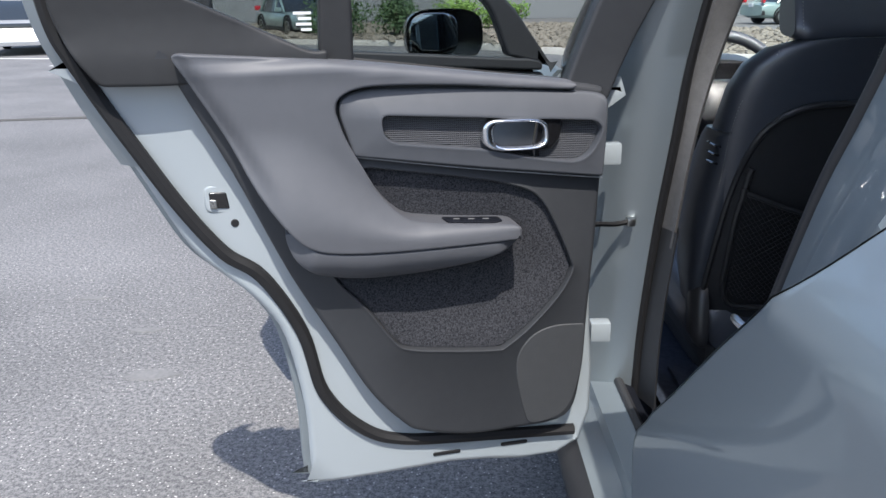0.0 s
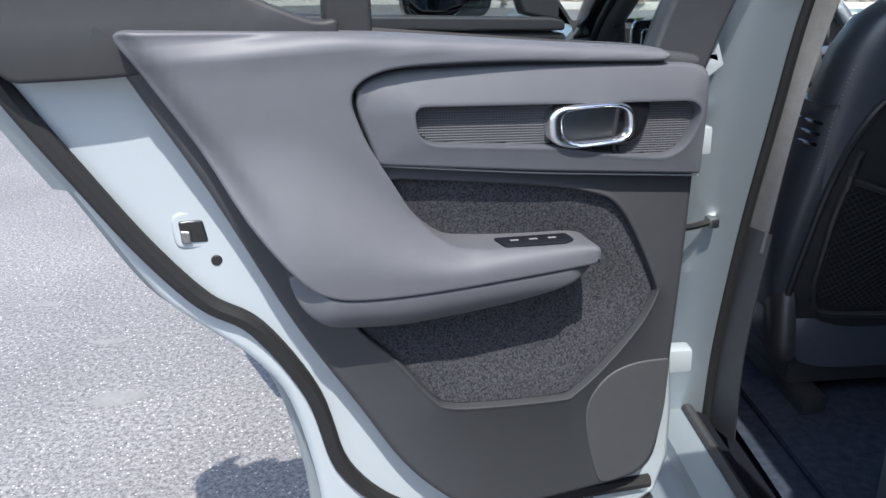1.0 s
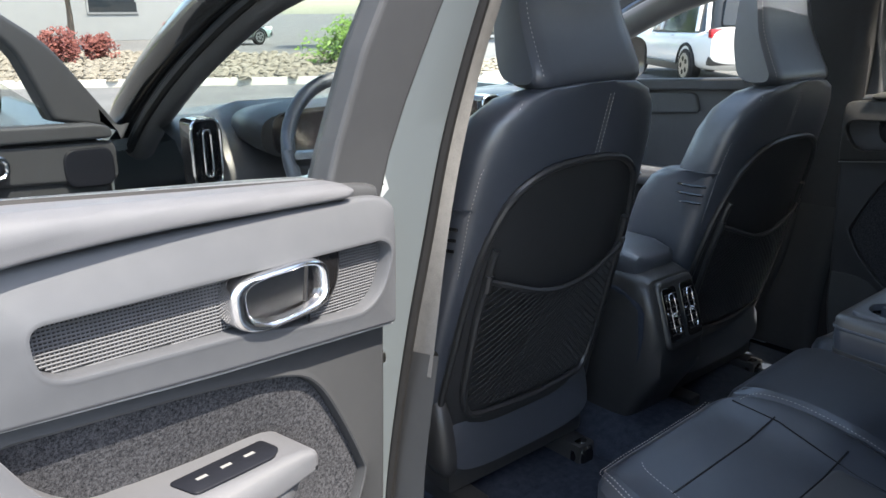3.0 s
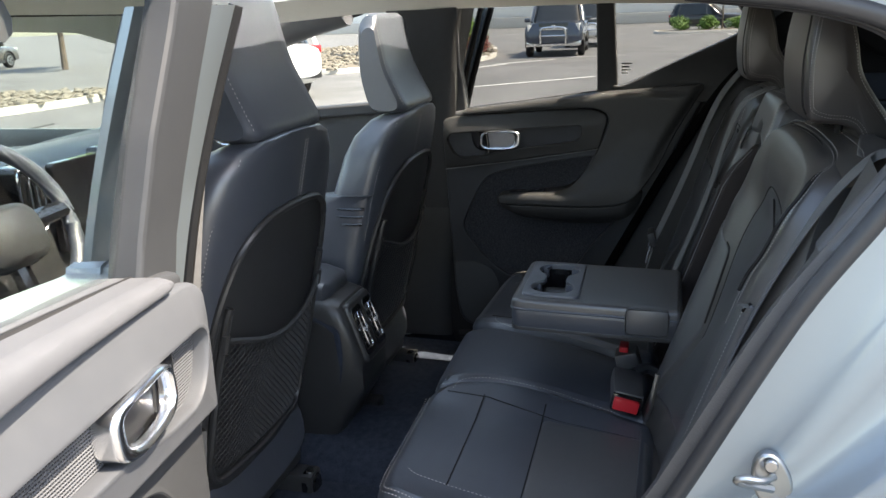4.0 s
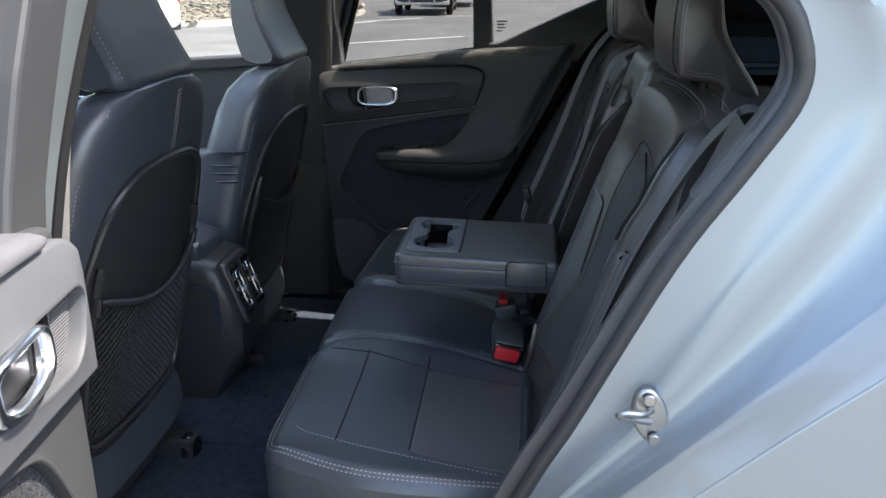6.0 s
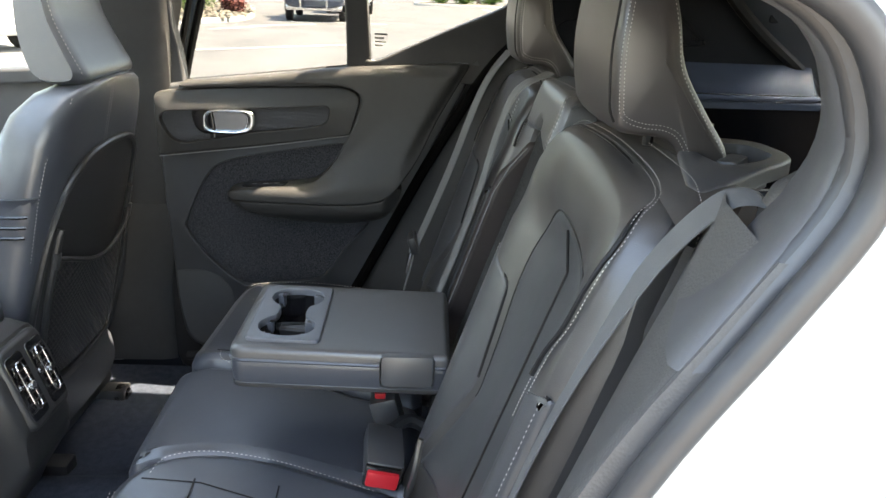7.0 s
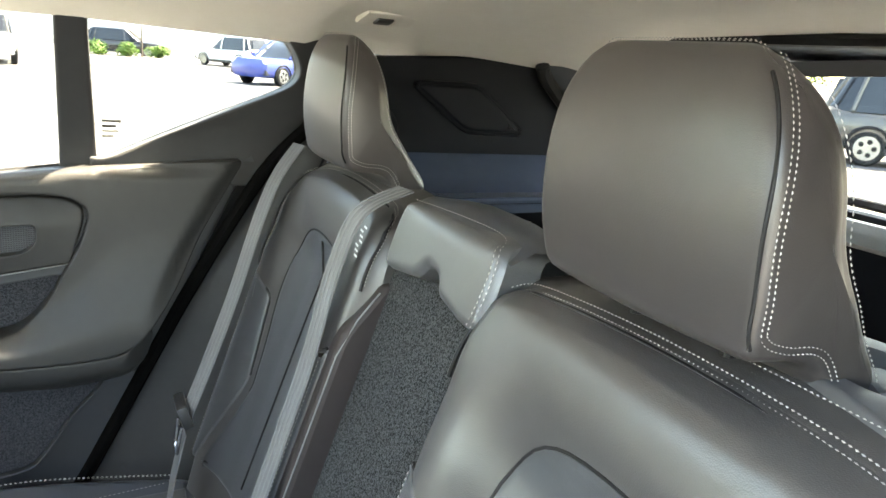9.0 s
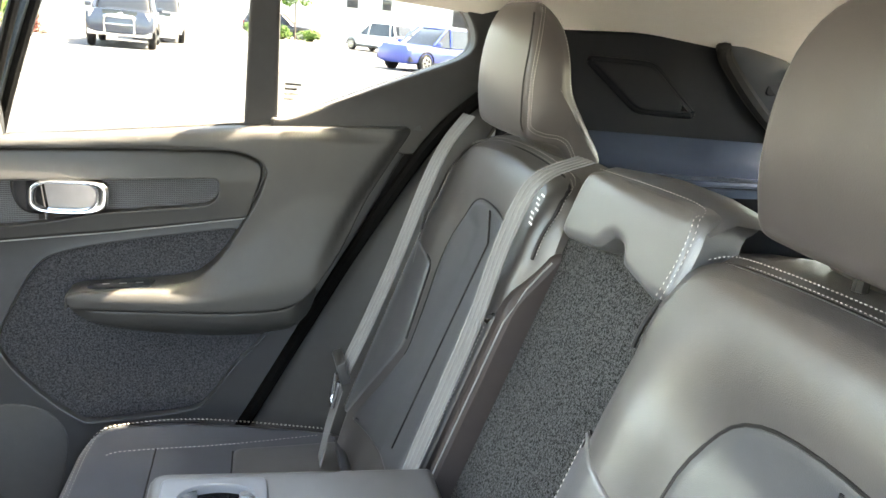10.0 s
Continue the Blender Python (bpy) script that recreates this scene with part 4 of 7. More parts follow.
# floor
part("floor_pan", block((1.5, 3.2, 0.03), (0, 0.0, 0.335), 0.005), FLOOR_CARPET, car, "black carpeted floor pan")
rows = [[(x, y, 0.385 + 0.07 * smooth(0.22, 0.08, abs(x)) + 0.006 * math.sin(9 * x + 7 * y)) for x in [k * 0.05 - 0.7 for k in range(29)]] for y in [k * 0.06 - 0.6 for k in range(24)]]
part("floor_carpet", sheet(rows), FLOOR_CARPET, car, "worn black cabin carpet")
mat_rows = [[(x, y, 0.405 + 0.006 * math.sin(14 * x + 5 * y)) for x in [k * 0.045 - 0.64 for k in range(11)]] for y in [k * 0.05 - 0.12 for k in range(10)]]
fm = finish(slab(mat_rows, (0, 0, 1), 0.012), "floor_mat", FLOOR_CARPET)
tagged(fm, "black textile floor mat in the rear footwell", "floor mat")
# ---- rear bench ----
bench = holder("rear_bench", "black leather rear bench seat with pale stitching and folded centre armrest", "car seat")
back = lambda x, z, n: Vector((x, -0.69 - 0.33 * (z - 1.02) + n * 0.95, z + n * 0.31))


def headrest(cx, half, dy, parent, label):
    """A winged headrest: its side outline swept across, rounded towards both sides."""
    prof = rounded([(-0.746, 1.273), (-0.735, 1.345), (-0.744, 1.432), (-0.759, 1.466), (-0.790, 1.432), (-0.802, 1.39), (-0.809, 1.342), (-0.838, 1.299), (-0.870, 1.258), (-0.868, 1.240), (-0.822, 1.242), (-0.808, 1.268)],
                   [0.016, 0.06, 0.03, 0.022, 0.03, 0.03, 0.03, 0.03, 0.025, 0.018, 0.02, 0.02], 4)
    prof = [Vector((p[0] + dy, p[1])) for p in prof]
    def wide(z):
        t = min(1.0, max(0.0, (z - 1.355) / 0.112))
        return half * (1 - 0.62 * (1 - math.sqrt(1 - t ** 2.5)) - 0.05 * smooth(1.32, 1.27, z))
    rings, r = [], 0.011
    for k, ang in [(-1, q) for q in (0, 18, 36, 54, 72, 90)] + [(-0.5, 90), (0, 90), (0.5, 90)] + [(1, q) for q in (90, 72, 54, 36, 18, 0)]:
        d = r * (1 - math.sin(radians(ang)))
        back_off = 1.3 * r * (1 - math.cos(radians(ang)))
        rings.append([(cx + k * (wide(q.y) - (back_off if abs(k) == 1 else 0)), p.x + 0.006 * (1 - k * k), p.y) for p, q in zip(offset(prof, d), prof)])
    outer = list(rings)
    hub = Vector((-0.788 + dy, 1.345))
    for end, first in ((-1, True), (1, False)):
        edge_ring = rings[0] if first else rings[-1]
        for f in (0.12, 0.3, 0.55, 0.8, 0.96):
            row = []
            for p in edge_ring:
                q = Vector((p[1], p[2])).lerp(hub, f)
                row.append((cx + end * (wide(q.y) + 0.003 * math.sin(f * math.pi / 2)), q.x, q.y))
            rings.insert(0, row) if first else rings.append(row)
    ob = part("headrest", loft(rings), BROWN, parent, label, 60)
    # double row behind the front corner and along the foot, single row down the back edge
    face = lambda q: Vector((cx - wide(q.y) - 0.0014, q.x + dy + 0.004, q.y))
    line = lambda pts: spline([Vector(q) for q in pts], 6)
    front = line([(-0.765, 1.452), (-0.757, 1.42), (-0.750, 1.36), (-0.753, 1.305), (-0.759, 1.290), (-0.778, 1.283), (-0.80, 1.281), (-0.815, 1.274), (-0.826, 1.258), (-0.828, 1.250)])
    part("stitching", stitches([face(q) for q in front], (-1, 0.05, 0), 0.0038, 0.0027, 0.0010, rows=(-0.0022, 0.0022)), THREAD, ob, "double row of pale stitching")
    j = min(range(len(prof)), key=lambda i: (prof[i] - Vector((-0.763 + dy, 1.461))).length)
    over = [Vector(ring_[j]) + Vector((0, 0, 0.0006)) for ring_ in outer]
    part("stitching", stitches(over, (0, -0.15, 1), 0.0038, 0.0027, 0.0010, rows=(-0.0022, 0.0022)), THREAD, ob, "double row of pale stitching")
    piping = [face(Vector((q.x + 0.009, q.y))) for q in line([(-0.758, 1.442), (-0.753, 1.415), (-0.747, 1.36), (-0.75, 1.305), (-0.757, 1.286)])]
    part("piping", tube(piping, 0.0013, 6), RUBBER, ob, "dark piped seam")
    rear = line([(-0.786, 1.437), (-0.795, 1.405), (-0.803, 1.37), (-0.810, 1.337), (-0.836, 1.296), (-0.863, 1.259), (-0.865, 1.249)])
    part("stitching", stitches([face(q) for q in rear], (-1, -0.1, 0.1), 0.0045, 0.0032, 0.0010), THREAD, ob, "single row of pale stitching")
    return ob


def seat_back(x0, x1, name, label):
    """One backrest between x0 (outer) and x1 (inner)."""
    X = lambda f: x0 + (x1 - x0) * f
    c, hw = (x0 + x1) / 2, abs(x1 - x0) / 2
    out = rounded([(X(0.10), 0.60), (X(0.03), 0.80), (X(0.0), 1.02), (X(0.02), 1.17), (X(0.09), 1.245), (X(0.5), 1.262), (X(0.94), 1.252), (X(1.0), 1.18), (X(1.0), 0.60)], [0.04, 0.1, 0.1, 0.08, 0.07, 0.2, 0.07, 0.08, 0.03])

    def bulge(x, z):
        f = (x - x0) / (x1 - x0)
        g = abs(x - c) / hw
        wings = (0.035 * smooth(0.42, 0.80, g) - 0.012 * smooth(0.80, 1.0, g)) * smooth(1.22, 1.08, z)
        hollow = -0.012 * smooth(0.5, 0.2, g) * smooth(1.17, 1.10, z)
        return wings + hollow + 0.022 * smooth(1.10, 1.19, z) - 0.03 * smooth(1.205, 1.262, z) ** 1.5
    ob = part(name, panel(out, back, bulge, 0.03, 0.09, 0.014), SEAT_LEATHER, bench, label)
    w = hw / 0.253
    arch_pts = [(-0.175, 0.70), (-0.115, 0.87), (-0.122, 0.95), (-0.134, 1.02), (-0.132, 1.085), (-0.112, 1.13), (-0.068, 1.152), (0.0, 1.158)]
    arch_pts = [(c + p[0] * w, p[1]) for p in arch_pts] + [(c - p[0] * w, p[1]) for p in reversed(arch_pts[:-1])]
    arch = rounded(arch_pts, [0.01, 0.012, 0.04, 0.03, 0.05, 0.05, 0.06, 0.06, 0.06, 0.05, 0.05, 0.03, 0.04, 0.012, 0.01], 3)
    part("insert", panel(arch, back, lambda x, z: bulge(x, z) + 0.0030, 0.008, 0.01, 0.012), INSERT, ob, "perforated leather insert")
    part("seam", tube([back(p.x, p.y, bulge(p.x, p.y) - 0.0005) for p in arch[2:-4]], 0.0018, 5), RUBBER, ob)
    mid = [back(c + 0.012 * w * (k - 4) / 4, z, bulge(c, z) + 0.0040) for k, z in enumerate((1.147, 1.10, 1.04, 0.97, 0.90, 0.82, 0.74))]
    part("seam", tube(mid, 0.0018, 5), RUBBER, ob)
    for s in (-1, 1):
        hip = [(c + s * 0.236 * w, 1.052), (c + s * 0.148 * w, 1.016), (c + s * 0.129 * w, 0.87), (c + s * 0.19 * w, 0.70), (c + s * 0.236 * w, 0.70)]
        hip = rounded(hip, [0.006, 0.012, 0.012, 0.01, 0.01], 3)
        part("side_bolster", panel(hip, back, lambda x, z: bulge(x, z) + 0.0022, 0.004, 0.01, 0.012), LEATHER_MATT, ob, "smooth side bolster")
        part("seam", tube([back(p.x, p.y, bulge(p.x, p.y) + 0.0003) for p in hip[2:9]], 0.0024, 5), RUBBER, ob)
        side = [back(c + s * 0.229 * w, z, bulge(c + s * 0.229 * w, z) + 0.0030) for z in (1.042, 0.98, 0.9, 0.82, 0.74, 0.70)]
        part("stitching", stitches(side, (0, 0.95, 0.3), 0.0062, 0.0044, 0.0013), THREAD, ob, "single row of pale stitching")
    tops = spline([(X(0.135), 1.0), (X(0.105), 1.06), (X(0.08), 1.12), (X(0.07), 1.18), (X(0.10), 1.222), (X(0.2), 1.244), (X(0.5), 1.251), (X(0.8), 1.246), (X(0.93), 1.235), (X(0.975), 1.20), (X(0.985), 1.14)], 8)
    path = [back(p.x, p.y, bulge(p.x, p.y) + 0.0024 - 0.03 * (1 - math.sqrt(1 - max(0.0, 1 - edge_distance(Vector((p.x, p.y)), out) / 0.03) ** 2))) for p in tops]
    st = bmesh.new()
    stitches(path, (-0.4 if x0 < 0 else 0.3, 0.75, 0.5), 0.0045, 0.0034, 0.0015, st, rows=(-0.0030, 0.0030))
    part("stitching", st, THREAD, ob, "double row of pale stitching")
    part("seam", tube([p + Vector((0, 0.006, -0.0052)) for p in path[8:]], 0.0026, 6), RUBBER, ob)
    # shoulder behind the seam, with its own row of stitches
    rows = [[(X(f), y, z - 0.02 * (2 * f - 1) ** 4) for f in (0.0, 0.05, 0.15, 0.5, 0.85, 1.0)] for y, z in ((-0.768, 1.240), (-0.788, 1.251), (-0.84, 1.252), (-0.87, 1.22), (-0.875, 0.85))]
    part("shoulder", sheet(rows), SEAT_LEATHER, ob, "black leather shoulder of the backrest")
    row2 = spline([(X(0.5), -0.80, 1.2535), (X(0.22), -0.80, 1.2525), (X(0.12), -0.797, 1.246), (X(0.045), -0.79, 1.226), (X(0.02), -0.775, 1.18)], 8)
    part("stitching", stitches(row2, (-0.2, 0, 1), 0.0046, 0.0032, 0.0011), THREAD, ob, "single row of pale stitching")
    side_rows = [[back(X(0.02), z, -0.02), back(X(-0.012), z, -0.05), back(X(-0.02), z, -0.09), back(X(-0.02), z, -0.16)] for z in (0.62, 0.8, 1.0, 1.1, 1.17, 1.22)]
    part("seat_flank", sheet(side_rows), SIDE_TRIM, ob, "black leather flank of the backrest")
    return ob


seat_back(-0.615, -0.108, "backrest", "black leather backrest with pale seams")
seat_back(0.625, 0.155, "backrest", "black leather backrest with pale seams")
headrest(-0.316, 0.121, 0.0, bench, "tall winged leather headrest")
headrest(0.392, 0.116, 0.024, bench, "tall winged leather headrest")
for cx in (-0.316, 0.392):
    for dx in (-0.05, 0.05):
        part("headrest_post", tube([(cx + dx, -0.80, 1.22), (cx + dx, -0.80, 1.30)], 0.006, 8), RUBBER, bench)
# centre section: carpeted recess, folded headrest and armrest
rec = rounded([(-0.11, 0.62), (-0.11, 1.22), (0.16, 1.22), (0.16, 0.62)], 0.01)
part("recess_carpet", panel(rec, back, lambda x, z: -0.014, 0.004, 0.02, 0.05), RECESS_CARPET, bench, "speckled grey carpet behind the folded armrest")
strip = rounded([(0.148, 0.62), (0.148, 1.15), (0.172, 1.16), (0.190, 1.0), (0.205, 0.62)], 0.008)
part("recess_edge", panel(strip, back, lambda x, z: 0.026 - 0.03 * smooth(1.06, 1.16, z), 0.010, 0.04, 0.02), EDGE_LEATHER, bench, "brown-black leather recess edge")
part("piping", tube([back(0.1505, z, 0.0225 - 0.03 * smooth(1.06, 1.16, z)) for z in (1.14, 1.10, 1.05, 1.0, 0.85, 0.66)], 0.0012, 6), BELT_EDGE, bench, "pale recess piping")
cap = [(-0.135, 1.182), (-0.10, 1.178), (-0.035, 1.188), (-0.025, 1.205), (0.01, 1.21), (0.03, 1.19), (0.122, 1.178), (0.125, 1.25), (0.10, 1.272), (-0.10, 1.278), (-0.13, 1.262)]
cap_o = rounded(cap, [0.012, 0.01, 0.012, 0.01, 0.01, 0.012, 0.02, 0.03, 0.03, 0.035, 0.03])
cp = part("centre_headrest", panel(cap_o, back, lambda x, z: 0.022 - 0.03 * smooth(1.255, 1.28, z), 0.0105, 0.04, 0.012), LEATHER_MATT, bench, "low folded centre headrest")
rows = [[(x, y, z - 0.012 * (x / 0.13) ** 4) for x in (-0.135, -0.11, -0.05, 0.0, 0.05, 0.11, 0.13)] for y, z in ((-0.755, 1.266), (-0.78, 1.278), (-0.83, 1.272), (-0.875, 1.245), (-0.89, 1.19))]
part("headrest_top", sheet(rows), LEATHER, cp, "black leather top of the folded headrest")
part("stitching", stitches([back(x, z, 0.022 - 0.03 * smooth(1.255, 1.28, z)) for x, z in spline([(-0.122, 1.185), (-0.127, 1.225), (-0.12, 1.258), (-0.09, 1.268), (0.0, 1.267), (0.1, 1.262)], 6)], (-0.3, 0.8, 0.5), 0.006, 0.004, 0.0013, rows=(-0.003, 0.003)), THREAD, cp, "double row of pale stitching")


# ---- cushions ----
def cushion(outline, place, name, label, pad, r=0.028, depth=0.10, mat=LEATHER):
    return part(name, panel(outline, place, pad, r, depth, 0.035), mat, bench, label)


seat = lambda x, y, n: Vector((x, y, 0.682 + 0.075 * (y + 0.12) + n))
lc = rounded([(-0.60, -0.56), (-0.628, -0.30), (-0.60, -0.155), (-0.555, -0.10), (-0.215, -0.088), (-0.155, -0.15), (-0.127, -0.226), (-0.138, -0.327), (-0.165, -0.41), (-0.205, -0.56)], [0.03, 0.1, 0.06, 0.05, 0.05, 0.05, 0.05, 0.06, 0.06, 0.03])
pad = lambda x, y: 0.012 * smooth(-0.53, -0.60, x) + 0.014 * smooth(-0.27, -0.18, x) - 0.012 * smooth(-0.15, -0.09, y)
left_cushion = cushion(lc, seat, "seat_cushion", "black leather outer seat cushion", pad)
rc = rounded([(0.60, -0.56), (0.628, -0.30), (0.60, -0.14), (0.56, -0.095), (0.21, -0.08), (0.165, -0.12), (0.176, -0.196), (0.152, -0.332), (0.10, -0.456), (0.09, -0.56)], [0.03, 0.1, 0.06, 0.05, 0.05, 0.05, 0.05, 0.06, 0.06, 0.03])
right_cushion = cushion(rc, seat, "seat_cushion", "black leather outer seat cushion", lambda x, y: pad(-x, y))
mc = rounded([(-0.20, -0.56), (-0.160, -0.41), (-0.133, -0.327), (-0.122, -0.226), (-0.15, -0.145), (-0.17, -0.09), (0.155, -0.08), (0.165, -0.12), (0.172, -0.196), (0.148, -0.332), (0.096, -0.456), (0.086, -0.56)], 0.04)
cushion(mc, seat, "centre_cushion", "black leather centre cushion", lambda x, y: 0.004 - 0.012 * smooth(-0.15, -0.09, y), 0.028)
for cu, seams in ((left_cushion, (-0.218, -0.345)), (right_cushion, (-0.218, -0.345))):
    sg = -1 if cu is left_cushion else 1
    for y in seams:
        part("seam", tube([seat(sg * x, y - 0.02 * (x - 0.22), pad(-x, y) + 0.0006) for x in (0.21, 0.3, 0.4, 0.5, 0.525)], 0.0015, 5), RUBBER, cu)
    insert = rounded([(sg * 0.254, -0.345), (sg * 0.535, -0.352), (sg * 0.565, -0.55), (sg * 0.268, -0.55)], 0.02)
    part("seam", tube([seat(sg * x, y, pad(-x, y) + 0.0004) for x, y in ((0.216, -0.14), (0.216, -0.228), (0.252, -0.376), (0.265, -0.527))], 0.0014, 5), RUBBER, cu)
    part("insert", panel(insert, seat, lambda x, y: pad(-abs(x), y) + 0.002, 0.005, 0.006, 0.04), LEATHER_MATT, cu, "perforated leather insert")
    part("stitching", stitches([seat(p.x, p.y, pad(-abs(p.x), p.y) + 0.0008) for p in spline([(sg * 0.575, -0.50), (sg * 0.548, -0.36), (sg * 0.527, -0.24), (sg * 0.512, -0.17), (sg * 0.50, -0.15)], 8)], (0, 0, 1), 0.0075, 0.0055, 0.0021), THREAD, cu, "row of pale stitching")
    part("stitching", stitches([seat(p.x, p.y, pad(-abs(p.x), p.y) - 0.002) for p in spline([(sg * 0.600, -0.52), (sg * 0.617, -0.30), (sg * 0.588, -0.165), (sg * 0.55, -0.118), (sg * 0.40, -0.108), (sg * 0.235, -0.102)], 8)], (-0.3 * -sg, 0.3, 0.9), 0.0075, 0.0055, 0.0021, rows=(-0.004, 0.004)), THREAD, cu, "double row of pale stitching")
    part("stitching", stitches([seat(p.x, p.y, pad(-abs(p.x), p.y) + 0.0008) for p in spline([(sg * 0.205, -0.15), (sg * 0.165, -0.165), (sg * 0.142, -0.226), (sg * 0.152, -0.327), (sg * 0.178, -0.41), (sg * 0.205, -0.49)], 8)], (0, 0, 1), 0.0075, 0.0055, 0.0021), THREAD, cu, "row of pale stitching")
# fronts of the cushions
for x0, x1 in ((-0.60, -0.205), (-0.198, 0.165), (0.175, 0.61)):
    n = 7
    rows = [[(x0 + (x1 - x0) * k / (n - 1), y - 0.03 * (abs(2 * k / (n - 1) - 1)) ** 5, z) for k in range(n)] for y, z in ((-0.125, 0.60), (-0.112, 0.56), (-0.12, 0.50), (-0.15, 0.39))]
    part("cushion_front", sheet(rows), LEATHER, bench, "black leather cushion front")
part("cushion_side", sheet([[(-0.60, y, z) for y in (-0.13, -0.3, -0.56)] for z in (0.60, 0.52, 0.39)]), LEATHER, bench)
part("seat_side_trim", sheet([[(0.62, -0.57, 0.60), (0.625, -0.66, 0.85), (0.63, -0.70, 1.0), (0.625, -0.765, 1.2), (0.60, -0.81, 1.32)], [(0.66, -0.49, 0.60), (0.665, -0.585, 0.85), (0.665, -0.645, 1.0), (0.655, -0.735, 1.2), (0.63, -0.80, 1.32)], [(0.69, -0.385, 0.62), (0.69, -0.505, 0.85), (0.69, -0.582, 1.0), (0.685, -0.70, 1.2), (0.665, -0.775, 1.32)], [(0.705, -0.37, 0.62), (0.705, -0.49, 0.85), (0.705, -0.57, 1.0), (0.70, -0.69, 1.2), (0.68, -0.765, 1.32)], [(0.74, -0.39, 0.62), (0.74, -0.51, 0.85), (0.74, -0.59, 1.0), (0.735, -0.71, 1.2), (0.70, -0.785, 1.32)]]), FRAME_BLACK, bench, "charcoal side bolster trim")

# ---- folded armrest ----
arm = holder("armrest", "black leather fold-down centre armrest with a cup holder tray", "armrest")
ao = rounded([(-0.135, -0.60), (-0.135, -0.258), (0.135, -0.258), (0.135, -0.60)], [0.01, 0.022, 0.022, 0.01])
apl = lambda x, y, n: Vector((x, y, 0.872 + n + 0.02 * (y + 0.26)))
part("pad", holed_plate(ao, rounded([(-0.104, -0.388), (-0.104, -0.286), (0.104, -0.28), (0.104, -0.386)], 0.02), apl, 0.0, 0.010, 0.014, 0.002, 0.05), LEATHER_MATT, arm, "flat leather armrest top")
part("body", loft([[apl(p[0] * k, p[1] * k + 0.336 * (k - 1), n) for p in ao] for k, n in ((0.97, -0.02), (0.99, -0.024), (0.995, -0.032), (0.99, -0.050), (0.975, -0.062))], caps=False), LEATHER, arm, "leather armrest sides")
part("base", panel([(p[0] * 0.98, p[1] * 0.99 - 0.003) for p in ao], lambda x, y, n: apl(x, y, n - 0.060), None, 0.003, 0.006, 0.05), PLASTIC, arm)
part("welt", tube([apl(p.x, p.y, -0.021) for p in [Vector((q[0] * 1.004, q[1] * 1.0)) for q in ao]], 0.0028, 6, True), LEATHER, arm, "leather welt")
part("hinge_cover", block((0.012, 0.085, 0.056), (-0.139, -0.535, 0.840), 0.012), LEATHER_MATT, arm, "leather hinge cover")
tray_o = rounded([(-0.112, -0.396), (-0.112, -0.278), (0.112, -0.272), (0.112, -0.392)], 0.014)
cup_hole = spline([(-0.098, -0.336), (-0.086, -0.372), (-0.056, -0.381), (-0.032, -0.372), (-0.017, -0.360), (0.017, -0.360), (0.032, -0.372), (0.056, -0.381), (0.086, -0.372), (0.098, -0.336),
                   (0.086, -0.30), (0.056, -0.290), (0.032, -0.300), (0.017, -0.312), (-0.017, -0.312), (-0.032, -0.300), (-0.056, -0.290), (-0.086, -0.30)], 4, True)
tray_rim = part("tray", holed_plate(tray_o, cup_hole, apl, 0.006, 0.003, 0.012, 0.004, 0.012, 0.0), TRAY, arm, "satin blue-grey cup holder tray")
part("tray_well", loft([[apl(p.x, p.y, n) for p in offset(cup_hole, d)] for n, d in ((-0.002, -0.002), (-0.03, 0.002), (-0.058, 0.005), (-0.062, 0.010))], caps=False), GLOSS_BLACK, tray_rim, "glossy black cup wells")
part("tray_floor", panel(rounded([(-0.098, -0.382), (-0.098, -0.292), (0.098, -0.286), (0.098, -0.380)], 0.026), lambda x, y, n: apl(x, y, n - 0.060), None, 0.002, 0.004, 0), GLOSS_BLACK, tray_rim, "black tray floor")
part("tray_bridge", panel(rounded([(-0.02, -0.381), (-0.012, -0.288), (0.012, -0.288), (0.02, -0.381)], 0.004), lambda x, y, n: apl(x, y, n - 0.022), None, 0.003, 0.034, 0), PLASTIC, tray_rim, "bridge between the cup wells")
for cx in (-0.055, 0.055):
    for sy in (-0.378, -0.302):
        for dx in (-0.028, 0.028):
            part("cup_claw", panel(rounded([(cx + dx - 0.010, sy - 0.006), (cx + dx + 0.010, sy - 0.006), (cx + dx + 0.005, sy + (0.018 if sy < -0.33 else 0.006)), (cx + dx - 0.005, sy + (0.018 if sy < -0.33 else 0.006))], 0.003), lambda x, y, n: apl(x, y, n + 0.001), None, 0.002, 0.02, 0), TRAY, tray_rim)

# ---- belts and buckles ----
def webbing(path, width_way, width, name, label, thick=0.0016):
    pts = spline(path, 6)
    w = Vector(width_way).normalized() * width / 2
    nor = w.cross(pts[1] - pts[0]).normalized()
    rails = [[p + w * k + nor * thick * (1.6 if abs(k) in (0.35,) else 1.0) for p in pts] for k in (-1, -0.7, -0.35, 0, 0.35, 0.7, 1)]
    ob = finish(slab(rails, -nor, thick), name, BELT)
    for k in (-0.75, -0.25, 0.25, 0.75):
        part("rib", slab([[p + w * (k + d) + nor * thick * 1.9 for p in pts] for d in (-0.07, 0.07)], -nor, 0.0006), BELT_EDGE, ob)
    return tagged(ob, label, "seat belt", "rear seat belts")


